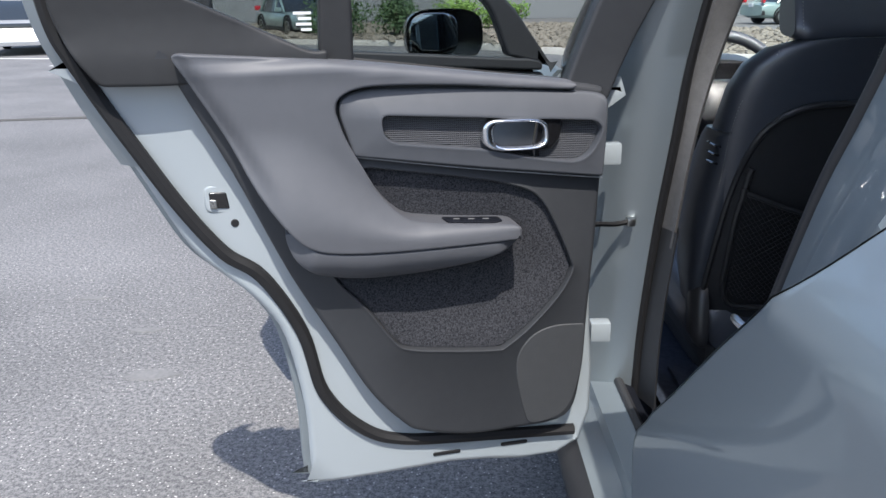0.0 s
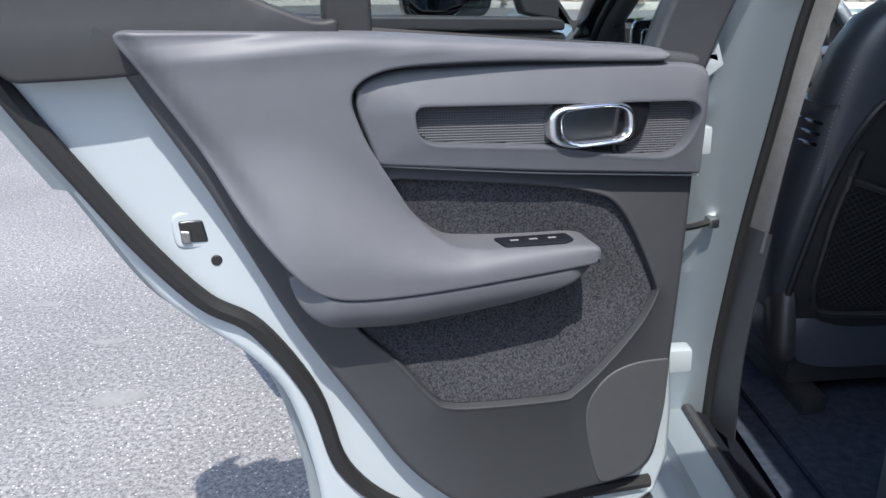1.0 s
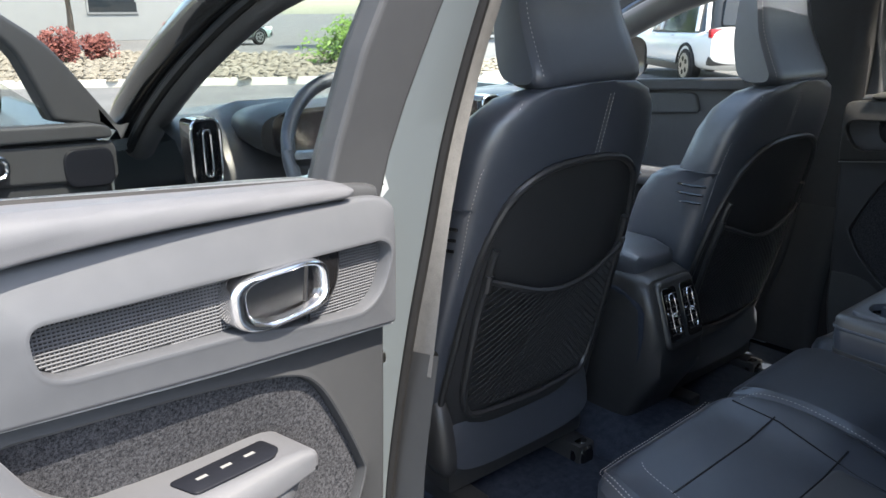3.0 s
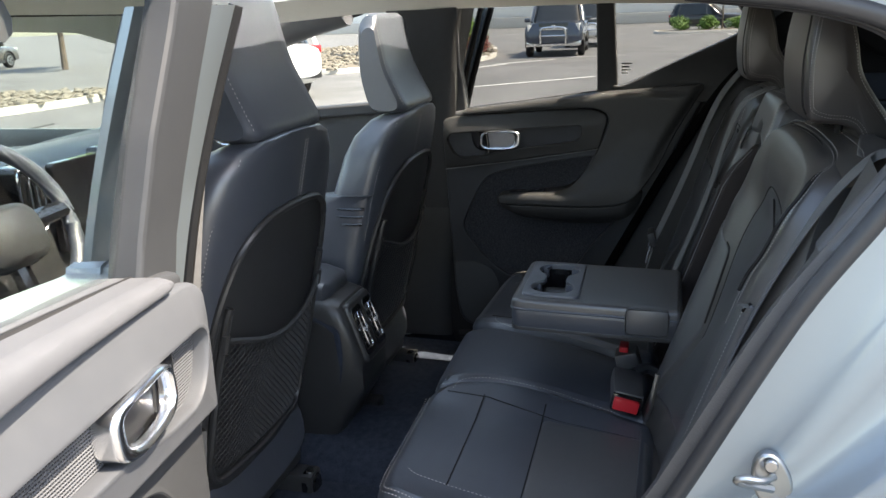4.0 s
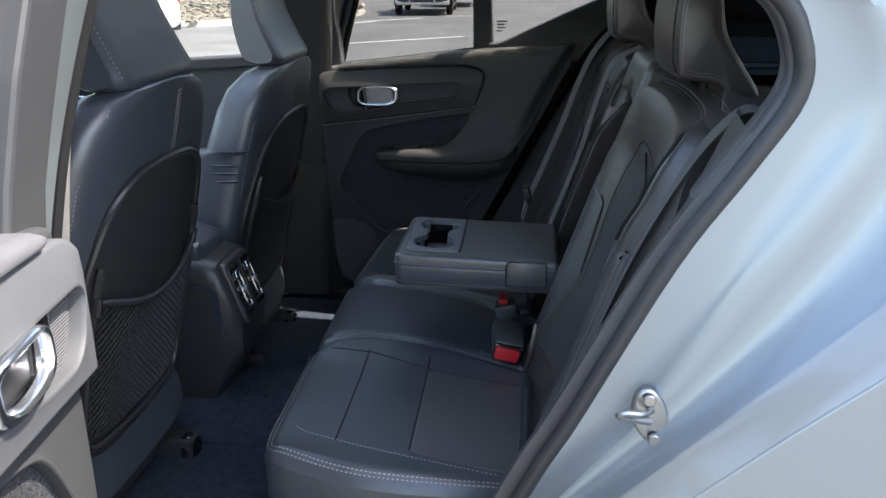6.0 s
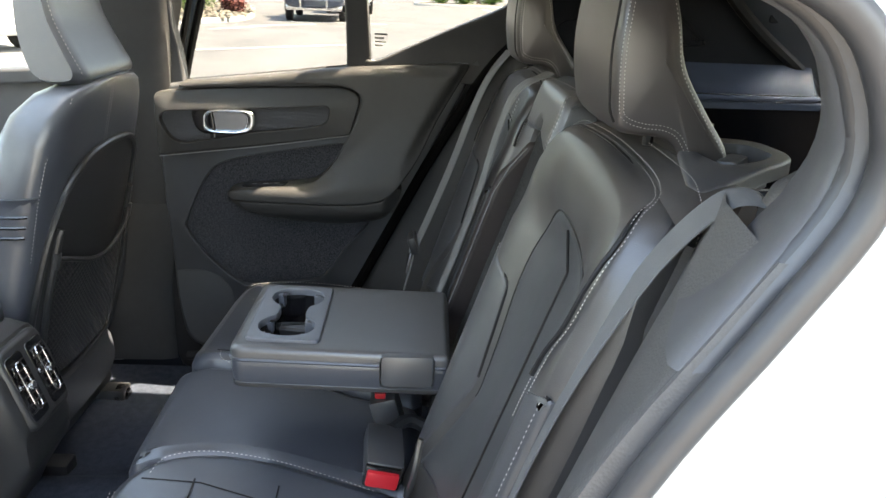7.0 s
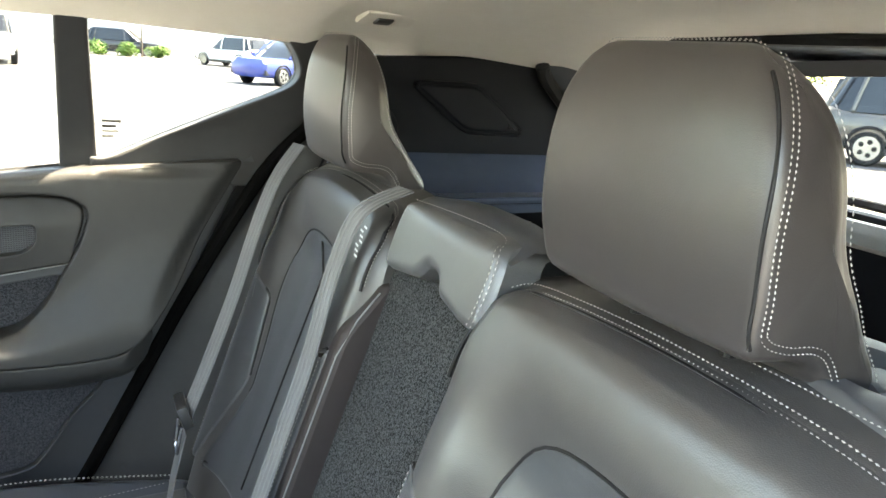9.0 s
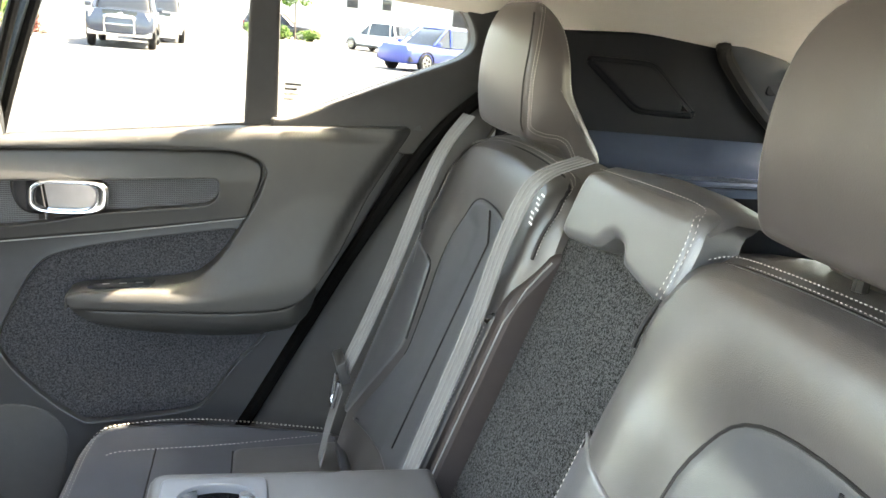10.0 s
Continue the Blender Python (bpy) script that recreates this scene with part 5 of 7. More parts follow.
b1 = webbing([(0.60, -0.735, 1.27), (0.582, -0.695, 1.22), (0.56, -0.66, 1.15), (0.535, -0.613, 1.02), (0.515, -0.565, 0.90), (0.505, -0.535, 0.83)], (1, 0.25, 0.0), 0.043, "seat_belt", "grey webbing seat belt hanging along the backrest")
tongue = part("tongue", block((0.066, 0.018, 0.04), (0.505, -0.528, 0.835), 0.005, Euler((radians(-18), 0, 0)).to_matrix()), PLASTIC, b1, "black belt tongue grip")
part("tongue_blade", tube([(0.486, -0.522, 0.815), (0.486, -0.515, 0.768), (0.52, -0.515, 0.768), (0.52, -0.522, 0.815)], 0.004, 6), CHROME, tongue, "steel belt tongue")
part("lower_webbing", slab([[(0.48, -0.53, 0.80), (0.47, -0.51, 0.72), (0.47, -0.50, 0.66)], [(0.527, -0.53, 0.80), (0.515, -0.51, 0.72), (0.51, -0.50, 0.66)]], (0, 1, 0), 0.002), BELT, b1)
b2 = webbing([(0.175, -0.77, 1.268), (0.192, -0.715, 1.235), (0.195, -0.684, 1.16), (0.19, -0.655, 1.05), (0.186, -0.62, 0.94), (0.172, -0.58, 0.83), (0.165, -0.55, 0.72)], (1, 0.12, 0.0), 0.043, "seat_belt", "grey webbing centre seat belt across a backrest")
lab = bmesh.new()
for k in range(7):
    z = 1.172 + 0.006 * k
    a = 0.156 + 0.004 * (k % 3)
    f = lab.faces.new([lab.verts.new(back(x, zz, 0.041)) for x, zz in ((a, z), (a + 0.012, z + 0.001), (a + 0.012, z + 0.0035), (a, z + 0.0025))])
part("belt_label", lab, WHITE_MARK, b2, "white printed care label")
webbing([(-0.70, -0.80, 1.262), (-0.672, -0.80, 1.272), (-0.642, -0.785, 1.262), (-0.621, -0.752, 1.214), (-0.610, -0.714, 1.14), (-0.599, -0.677, 1.05), (-0.597, -0.642, 0.95), (-0.602, -0.597, 0.80), (-0.61, -0.552, 0.66)], (1, -0.15, 0.05), 0.046, "seat_belt", "grey webbing seat belt beside a backrest")
# release bezel in the shoulder of the near backrest
bezel_o = rounded([(-0.335, -0.838), (-0.352, -0.925), (-0.44, -0.934), (-0.485, -0.895), (-0.555, -0.80), (-0.535, -0.792), (-0.43, -0.815)], [0.02, 0.03, 0.03, 0.03, 0.01, 0.01, 0.02])
bezel_i = rounded([(-0.372, -0.846), (-0.385, -0.905), (-0.435, -0.912), (-0.468, -0.885), (-0.495, -0.84), (-0.44, -0.832)], 0.014)
rb = part("release_bezel", holed_plate(bezel_o, bezel_i, lambda u, v, n: Vector((u, v, 1.254 + n - 0.25 * max(0.0, -0.5 - u))), 0.004, 0.004, 0.012, 0.004, 0.03), FAR_TRIM, bench, "charcoal moulded release bezel on the seat shoulder")
part("release_well", panel(bezel_i, lambda u, v, n: Vector((u, v, 1.232 + n)), None, 0.002, 0.004, 0), PLASTIC, rb, "black release recess")
part("release_lever", block((0.05, 0.022, 0.012), (-0.43, -0.872, 1.247), 0.005, Euler((0, 0, radians(-35))).to_matrix()), FAR_TRIM, rb, "charcoal seat release lever")


bk = holder("belt_buckle", "black belt buckle with a red release button lying on the cushion", "belt buckle", "belt buckles")
rr = Euler((radians(12), 0, radians(4))).to_matrix()
part("housing", block((0.118, 0.062, 0.04), (-0.085, -0.50, 0.69), 0.010, rr), LEATHER_MATT, bk, "black buckle housing")
part("button", block((0.016, 0.05, 0.026), (-0.150, -0.502, 0.688), 0.004, rr), RED, bk, "red release button")
part("frame", block((0.012, 0.058, 0.036), (-0.144, -0.502, 0.688), 0.004, rr), GLOSS_BLACK, bk)
part("stalk", tube(spline([(-0.03, -0.51, 0.70), (0.0, -0.54, 0.70), (0.0, -0.58, 0.68)], 5), 0.012, 8), PLASTIC, bk)
part("tether", tube(spline([(-0.155, -0.54, 0.66), (-0.16, -0.55, 0.70), (-0.15, -0.56, 0.76)], 5), 0.005, 6), STEEL, bk, "child seat anchor bar")
bk.location = (-0.055, 0.0, 0.002)
bk2 = holder("belt_buckle", "black belt buckle with a red release button behind the armrest", "belt buckle", "belt buckles")
part("housing", block((0.055, 0.05, 0.09), (0.02, -0.50, 0.665), 0.008, Euler((radians(-15), 0, 0)).to_matrix()), LEATHER_MATT, bk2)
part("button", block((0.04, 0.02, 0.012), (0.02, -0.485, 0.715), 0.003), RED, bk2, "red release button")
for ax in (-0.10, 0.20):
    an = holder("anchor_loop", "steel anchor loop with black plastic surround at the backrest", "anchor loop", "anchor loops")
    part("loop", tube([back(ax + 0.022 * math.cos(a), 0.88 + 0.016 * math.sin(a), 0.02) for a in (2 * math.pi * k / 16 for k in range(16))], 0.003, 6, True), CHROME, an)
    part("surround", panel([(ax + 0.026 * math.cos(a), 0.88 + 0.022 * math.sin(a)) for a in (2 * math.pi * k / 20 for k in range(20))], back, lambda x, z: 0.012, 0.004, 0.03, 0), PLASTIC, an)


# ---- front seats ----
def front_seat(cx, label):
    st = holder("front_seat", label, "car seat", "front seats")
    ys = lambda z: 0.066 + 0.25 * (1.23 - z)
    rings = []
    for z, w, d in ((0.50, 0.20, 0.06), (0.58, 0.225, 0.075), (0.75, 0.24, 0.085), (0.92, 0.245, 0.085), (1.06, 0.243, 0.08), (1.15, 0.232, 0.075), (1.20, 0.212, 0.068), (1.235, 0.175, 0.055), (1.252, 0.12, 0.038), (1.257, 0.05, 0.015)):
        rings.append(superring((cx, ys(z) + d, z), (1, 0, 0), (0, 1, 0), w, d, 3.4, 40))
    ob = part("seat_back", loft(rings), LEATHER, st, "black leather backrest")

    def spl(x, z, n):
        f = (x - cx) / 0.245
        return Vector((x, ys(z) + 0.045 * abs(f) ** 4 - n, z))
    half = [(0.0, 1.126), (0.10, 1.12), (0.165, 1.08), (0.196, 0.99), (0.208, 0.90), (0.217, 0.74), (0.222, 0.60), (0.214, 0.548), (0.155, 0.54), (0.0, 0.54)]
    shell = rounded([(cx + a, b) for a, b in half] + [(cx - a, b) for a, b in reversed(half[1:-1])], 0.04, 4)
    sgn = 1 if cx < 0 else -1
    bk_ = part("back_shell", panel(shell, spl, lambda x, z: 0.004, 0.004, 0.015, 0.035), PLASTIC, st, "black plastic seat back shell")
    part("shell_lip", tube([spl(p.x, p.y, 0.007) for p in shell], 0.007, 8, True), PLASTIC, bk_, "raised rounded shell edge")
    inner = rounded([(cx - 0.176, 1.0), (cx - 0.186, 0.86), (cx - 0.184, 0.68), (cx - 0.165, 0.628), (cx, 0.618), (cx + 0.165, 0.628), (cx + 0.184, 0.68), (cx + 0.186, 0.86), (cx + 0.176, 1.0)], 0.03, 4)
    part("net_frame", tube([spl(p.x, p.y, 0.010) for p in inner[3:-3]], 0.0075, 8), PLASTIC, bk_, "raised frame round the net pocket")
    lo_l, lo_r = Vector((cx - 0.170, 0.642)), Vector((cx + 0.170, 0.642))
    hi_l, hi_r = Vector((cx - 0.182, 0.925)), Vector((cx + 0.182, 0.925))
    net = bmesh.new()

    def grid_at(a, b):
        hi = hi_l.lerp(hi_r, a) + Vector((0, -0.05 * abs(math.sin(math.pi * a)) ** 1.2))
        lo = lo_l.lerp(lo_r, a) + Vector((0, 0.02 * (2 * a - 1) ** 6))
        return lo.lerp(hi, b)

    def net_point(a, b):
        q = grid_at(a, b)
        return spl(q.x, q.y, 0.010 + 0.010 * math.sin(math.pi * a) * (0.3 + 0.7 * b))
    cells, slope = 26, 0.72
    for k in range(-cells, 2 * cells):
        for way in (1, -1):
            # a cord runs slantwise from the hem to the foot and ends where it meets a side
            b0, b1 = sorted(((0 - k / cells) / (way * slope), (1 - k / cells) / (way * slope)))
            b0, b1 = max(0.0, b0), min(1.0, b1)
            if b1 - b0 > 0.01:
                tube([net_point(k / cells + way * slope * (b0 + (b1 - b0) * j / 8), b0 + (b1 - b0) * j / 8) for j in range(9)], 0.0014, 4, bm=net)
    nt = part("net_pocket", net, PLASTIC, st, "black elastic net pocket")
    top = [grid_at(a / 12, 1.0) for a in range(13)]
    part("net_hem", tube([spl(q.x, q.y, 0.014 + 0.012 * math.sin(math.pi * k / 12)) for k, q in enumerate(top)], 0.006, 6), PLASTIC, nt, "black elastic hem")
    for q in (hi_l, hi_r):
        part("net_end", tube([spl(q.x, q.y - 0.02, 0.014), spl(q.x, q.y + 0.012, 0.014)], 0.008, 8), PLASTIC, nt)
    part("stitching", stitches([Vector((cx + 0.03 * sgn, ys(z) - 0.001, z)) for z in (1.235, 1.2, 1.16, 1.12)], (0, -1, 0.2), 0.007, 0.0045, 0.0014, rows=(-0.005, 0.005)), THREAD, ob, "double row of pale stitching")
    edge = [superring((cx, ys(z) + d, z), (1, 0, 0), (0, 1, 0), w, d, 3.4, 40)[k] + Vector((0, -0.002, 0)) for z, w, d, k in
            [(zz, 0.2445 - 0.012 * smooth(1.05, 1.15, zz) - 0.055 * smooth(1.13, 1.235, zz), 0.083 - 0.028 * smooth(1.1, 1.235, zz), 23) for zz in (0.65, 0.75, 0.85, 0.95, 1.05, 1.12, 1.17, 1.21, 1.235)]]
    part("stitching", stitches(edge, (-0.6, -0.8, 0), 0.0075, 0.005, 0.0014), THREAD, ob, "row of pale stitching")
    for z in (0.985, 1.005, 1.025):
        part("pleat", tube([superring((cx, ys(z) + 0.082, z), (1, 0, 0), (0, 1, 0), 0.2455, 0.083, 3.4, 40)[k] for k in range(13, 23)], 0.003, 5), GLOSS_BLACK, ob)
    for sx in (-1, 1):
        part("side_bolster", loft([superring((cx + sx * (0.21 + 0.01 * math.sin(i)), 0.20 + 0.05 * math.sin(math.pi * i / 7) + 0.25 * (1.0 - z), z), (1, 0, 0), (0, 1, 0), 0.035 + 0.012 * math.sin(math.pi * i / 7), 0.05 + 0.055 * math.sin(math.pi * i / 7), 2.6, 20) for i, z in enumerate((0.62, 0.70, 0.80, 0.90, 0.98, 1.03, 1.055, 1.06))]), LEATHER, ob, "leather side bolster")
    headrest_front(cx, st)
    part("rail_cap", loft([superring((cx + 0.16, 0.175 + 0.01 * i, 0.425), (1, 0, 0), (0, 0, 1), w, w * 1.25, 3, 16) for i, w in enumerate((0.016, 0.024, 0.026, 0.026))]), GLOSS_BLACK, st, "glossy black rail end cap")
    for dx in (-0.05, 0.05):
        part("headrest_post", tube([(cx + dx, 0.135, 1.23), (cx + dx, 0.135, 1.30)], 0.006, 8), STEEL, st)
    part("cushion", loft([superring((cx, y, z), (1, 0, 0), (0, 0.1, 1), w, h, 3.6, 28) for y, z, w, h in ((0.22, 0.56, 0.2, 0.06), (0.27, 0.58, 0.245, 0.085), (0.5, 0.60, 0.25, 0.085), (0.68, 0.62, 0.24, 0.075), (0.73, 0.615, 0.2, 0.05))]), LEATHER, st, "black leather seat cushion")
    part("seat_rail", block((0.05, 0.6, 0.05), (cx - 0.16, 0.48, 0.43), 0.006), PLASTIC, st)
    part("seat_rail", block((0.05, 0.6, 0.05), (cx + 0.16, 0.48, 0.43), 0.006), PLASTIC, st)
    part("seat_base", block((0.40, 0.5, 0.07), (cx, 0.48, 0.49), 0.015), PLASTIC, st)
    part("rear_valance", sheet([[(cx + dx, 0.250 + 0.03 * abs(dx), 0.60) for dx in (-0.2, -0.1, 0, 0.1, 0.2)], [(cx + dx, 0.262, 0.55) for dx in (-0.2, -0.1, 0, 0.1, 0.2)], [(cx + dx, 0.285, 0.50) for dx in (-0.19, -0.1, 0, 0.1, 0.19)]]), PLASTIC, st)
    part("recliner_cover", loft([superring((cx - 0.245 + 0.012 * i, 0.245, 0.60), (0, 1, 0), (0, 0.2, 1), w, h, 2.8, 20) for i, (w, h) in enumerate(((0.02, 0.05), (0.04, 0.075), (0.045, 0.085), (0.045, 0.085)))]), PLASTIC, st, "charcoal recliner cover")
    return st


def headrest_front(cx, st):
    prof = [(0.10, 0.03), (0.118, 0.10), (0.12, 0.17), (0.115, 0.22), (0.095, 0.245), (0.07, 0.24), (0.062, 0.20), (0.045, 0.12), (0.012, 0.05), (-0.004, 0.018), (0.004, 0.0), (0.04, -0.004), (0.08, 0.004)]
    pts = spline([(p[0] + 0.078, 1.252 + p[1]) for p in prof], 3, True)
    mid = Vector((0.15, 1.34))
    rings = []
    for k in (-1.0, -0.985, -0.94, -0.86, -0.7, -0.35, 0, 0.35, 0.7, 0.86, 0.94, 0.985, 1.0):
        a = abs(k)
        sc = 1 - 0.22 * smooth(0.78, 1.0, a) ** 1.6
        rings.append([(cx + 0.138 * k * (1 - 0.10 * smooth(1.26, 1.48, p.y)), mid.x + (p.x - mid.x) * sc, mid.y + (p.y - mid.y) * (sc if p.y > mid.y else 1 - (1 - sc) * 0.5)) for p in pts])
    ob = part("headrest", loft(rings), LEATHER, st, "tall winged leather headrest")
    k = 0.90
    sc = 1 - 0.22 * smooth(0.78, 1.0, k) ** 1.6
    n = len(pts)
    line = [Vector((cx - 0.138 * k * (1 - 0.10 * smooth(1.26, 1.48, p.y)) - 0.001, mid.x + (p.x - mid.x) * sc, mid.y + (p.y - mid.y) * (sc if p.y > mid.y else 1 - (1 - sc) * 0.5))) for p in pts]
    part("stitching", stitches([p + Vector((0, -0.002, 0)) for p in line[int(n * 0.42):int(n * 0.72)]], (-0.7, -0.7, 0), 0.008, 0.005, 0.0014), THREAD, ob, "row of pale stitching")


front_seat(-0.383, "black leather driver's seat with a net pocket on its back")
passenger = front_seat(0.385, "black leather front passenger seat with a net pocket on its back")
passenger.location = (0, 0.012, -0.045)

# ---- centre console ----
con = holder("centre_console", "black centre console with two chrome rear air vents", "console")
rings = []
for y, zl, zh, w in ((0.098, 0.60, 0.668, 0.070), (0.10, 0.58, 0.68, 0.080), (0.125, 0.54, 0.76, 0.092), (0.150, 0.50, 0.805, 0.096), (0.18, 0.44, 0.815, 0.098), (0.23, 0.40, 0.82, 0.10), (0.7, 0.40, 0.82, 0.11), (1.0, 0.40, 0.85, 0.12)):
    rings.append(superring((0, y, (zl + zh) / 2), (1, 0, 0), (0, 0, 1), w, (zh - zl) / 2, 6, 32))
part("body", loft(rings), PLASTIC, con, "black moulded console body")
part("lid", loft([superring((0, y, 0.818 + dz), (1, 0, 0), (0, 0, 1), w, h, 4, 24) for y, dz, w, h in ((0.182, 0.0, 0.055, 0.02), (0.192, 0.0, 0.072, 0.034), (0.24, 0.008, 0.080, 0.038), (0.45, 0.012, 0.084, 0.038), (0.47, 0.01, 0.07, 0.03))]), LEATHER, con, "padded black console lid")
face = Euler((radians(-19), 0, 0)).to_matrix()
vp = lambda x, s, n: Vector((x, 0.118, 0.727)) + face @ Vector((0, -n, s))
part("side_pad", panel(spline([(0.16, 0.76), (0.14, 0.70), (0.15, 0.60), (0.20, 0.50), (0.26, 0.46), (0.28, 0.76)], 4, True), lambda u, v, n: Vector((-0.096 - n, u, v)), None, 0.006, 0.01, 0.04), FLOOR_CARPET, con, "dark carpeted console side")
plate = part("vent_plate", panel(rounded([(-0.068, -0.078), (0.068, -0.078), (0.068, 0.078), (-0.068, 0.078)], 0.02), vp, lambda x, s: 0.010, 0.008, 0.03, 0), PLASTIC, con, "black vent plate")
for vx in (-0.034, 0.034):
    vent = part("air_vent", panel(rounded([(vx - 0.027, -0.062), (vx + 0.027, -0.062), (vx + 0.027, 0.062), (vx - 0.027, 0.062)], 0.012), vp, lambda x, s: 0.0115, 0.002, 0.01, 0), GLOSS_BLACK, con, "black rear air vent")
    part("chrome_frame", tube([vp(vx + math.copysign(abs(math.cos(a)) ** 0.5, math.cos(a)) * 0.010, math.copysign(abs(math.sin(a)) ** 0.35, math.sin(a)) * 0.046, 0.015) for a in (2 * math.pi * k / 32 for k in range(32))], 0.0017, 6, True), CHROME, vent, "slim chrome frame")
    for k in range(7):
        part("vane", tube([vp(vx - 0.022, -0.045 + 0.015 * k, 0.0125), vp(vx + 0.022, -0.045 + 0.015 * k, 0.0125)], 0.0014, 5), RUBBER, vent)
    part("vent_knob", disc(vp(vx, 0.0, 0.019), face @ Vector((0, -1, 0)), 0.0075, 0.012, 20), CHROME, vent, "round chrome vent knob")
    part("knob_bar", block((0.017, 0.006, 0.005), vp(vx, -0.004, 0.022), 0.002, face), CHROME, vent)
for k in range(3):
    part("socket_mark", disc((-0.03 + 0.03 * k, 0.112 - 0.0 * k, 0.595), (0, -1, -0.3), 0.004, 0.004, 10), WHITE_MARK, con)
con.location = (0.025, 0.02, -0.008)
# ---- dashboard, wheel, pillars and the open front door ----
dash = holder("dashboard", "black dashboard with tall chrome-framed air vents", "dashboard")
xs = [k * 0.1 - 0.72 for k in range(15)] + [0.72]
rows = []
for y, z in ((0.98, 0.70), (0.90, 0.86), (0.93, 1.0), (1.0, 1.075), (1.12, 1.105), (1.35, 1.10), (1.55, 1.06)):
    rows.append([(x, y + 0.10 * (x / 0.72) ** 2, z + (0.045 * smooth(0.22, 0.12, abs(x + 0.42)) if 0.95 < y < 1.2 else 0)) for x in xs])
part("dash_top", sheet(rows), PLASTIC, dash, "black soft dashboard top")
part("cluster_hood", loft([superring((-0.42, y, z), (1, 0, 0), (0, 0, 1), w, h, 3, 24) for y, z, w, h in ((0.90, 1.09, 0.17, 0.06), (0.96, 1.10, 0.175, 0.065), (1.08, 1.10, 0.16, 0.05), (1.15, 1.09, 0.1, 0.02))]), PLASTIC, dash, "black instrument hood")
part("cluster_glass", panel(rounded([(-0.56, 1.045), (-0.28, 1.045), (-0.28, 1.14), (-0.56, 1.14)], 0.03), lambda u, v, n: Vector((u, 0.897 - n, v)), None, 0.002, 0.004, 0), GLOSS_BLACK, dash, "dark instrument screen")
part("centre_screen", panel(rounded([(-0.09, 0.90), (0.09, 0.90), (0.09, 1.13), (-0.09, 1.13)], 0.012), lambda u, v, n: Vector((u, 0.885 - n, v)), None, 0.002, 0.02, 0), GLOSS_BLACK, dash, "tall dark touch screen")
for vx in (-0.69, -0.155, 0.155, 0.69):
    vpl = lambda u, v, n, c=vx: Vector((c + u, 0.945 - n + 0.10 * (c / 0.72) ** 2 - 0.05, 1.06 + v))
    v_ = part("air_vent", panel(rounded([(-0.035, -0.085), (0.035, -0.085), (0.035, 0.075), (-0.035, 0.075)], 0.015), vpl, None, 0.003, 0.06, 0), GLOSS_BLACK, dash, "tall black air vent")
    part("chrome_frame", tube([vpl(math.copysign(abs(math.cos(a)) ** 0.5, math.cos(a)) * 0.036, -0.005 + math.copysign(abs(math.sin(a)) ** 0.35, math.sin(a)) * 0.08, 0.004) for a in (2 * math.pi * k / 28 for k in range(28))], 0.004, 6, True), CHROME, v_, "chrome vent frame")
    part("chrome_slider", tube([vpl(math.copysign(abs(math.cos(a)) ** 0.5, math.cos(a)) * 0.010, -0.005 + math.copysign(abs(math.sin(a)) ** 0.35, math.sin(a)) * 0.055, 0.010) for a in (2 * math.pi * k / 24 for k in range(24))], 0.003, 6, True), CHROME, v_, "chrome vent slider")
wheel_m = Matrix.Translation((-0.43, 0.72, 1.055)) @ Euler((radians(-22), 0, 0)).to_matrix().to_4x4()
sw = holder("steering_wheel", "black leather steering wheel", "steering wheel")
wp = lambda a, r, d=0.0: wheel_m @ Vector((math.cos(a) * r, d, math.sin(a) * r))
part("rim", tube([wp(2 * math.pi * k / 40, 0.185) for k in range(40)], 0.0165, 10, True), LEATHER, sw)
part("hub", loft([superring(wheel_m @ Vector((0, d, -0.015)), wheel_m.to_3x3() @ Vector((1, 0, 0)), wheel_m.to_3x3() @ Vector((0, 0, 1)), w, w * 0.8, 3, 24) for d, w in ((0.05, 0.06), (0.0, 0.085), (-0.03, 0.08), (-0.045, 0.06))]), PLASTIC, sw, "black wheel hub")
for a in (0.05, math.pi - 0.05, -math.pi / 2):
    part("spoke", tube([wp(a, 0.07), wp(a, 0.18)], 0.02, 8), GLOSS_BLACK, sw)
part("column", tube([wheel_m @ Vector((0, 0.02, 0)), (-0.43, 1.0, 0.95)], 0.06, 12), PLASTIC, sw)
for side in (-1, 1):
    pil = spline([(side * 0.70, 1.42, 1.02), (side * 0.715, 1.22, 1.13), (side * 0.71, 0.95, 1.27), (side * 0.69, 0.65, 1.40), (side * 0.665, 0.40, 1.465)], 5)
    part("front_pillar", tube(pil, 0.042, 10), FAR_TRIM, car, "grey front pillar trim")
    part("pillar_skin", tube([p + Vector((side * 0.045, 0.05, 0.02)) for p in pil], 0.04, 10), GLOSS_BLACK, car, "dark outer pillar")
    part("pillar_seal", tube([p + Vector((side * 0.04, -0.035, 0.0)) for p in pil], 0.012, 8), RUBBER, car, "black rubber pillar seal")
ws = part("windscreen", slab([[(x, 1.44 - 0.08 * (x / 0.68) ** 2, 1.08) for x in (-0.68, -0.34, 0, 0.34, 0.68)], [(x, 1.0 - 0.06 * (x / 0.66) ** 2, 1.33) for x in (-0.66, -0.33, 0, 0.33, 0.66)], [(x, 0.72, 1.47) for x in (-0.62, -0.31, 0, 0.31, 0.62)]], (0, 0.5, 0.8), 0.004), TINT, car, "clear windscreen")
ws.visible_shadow = False


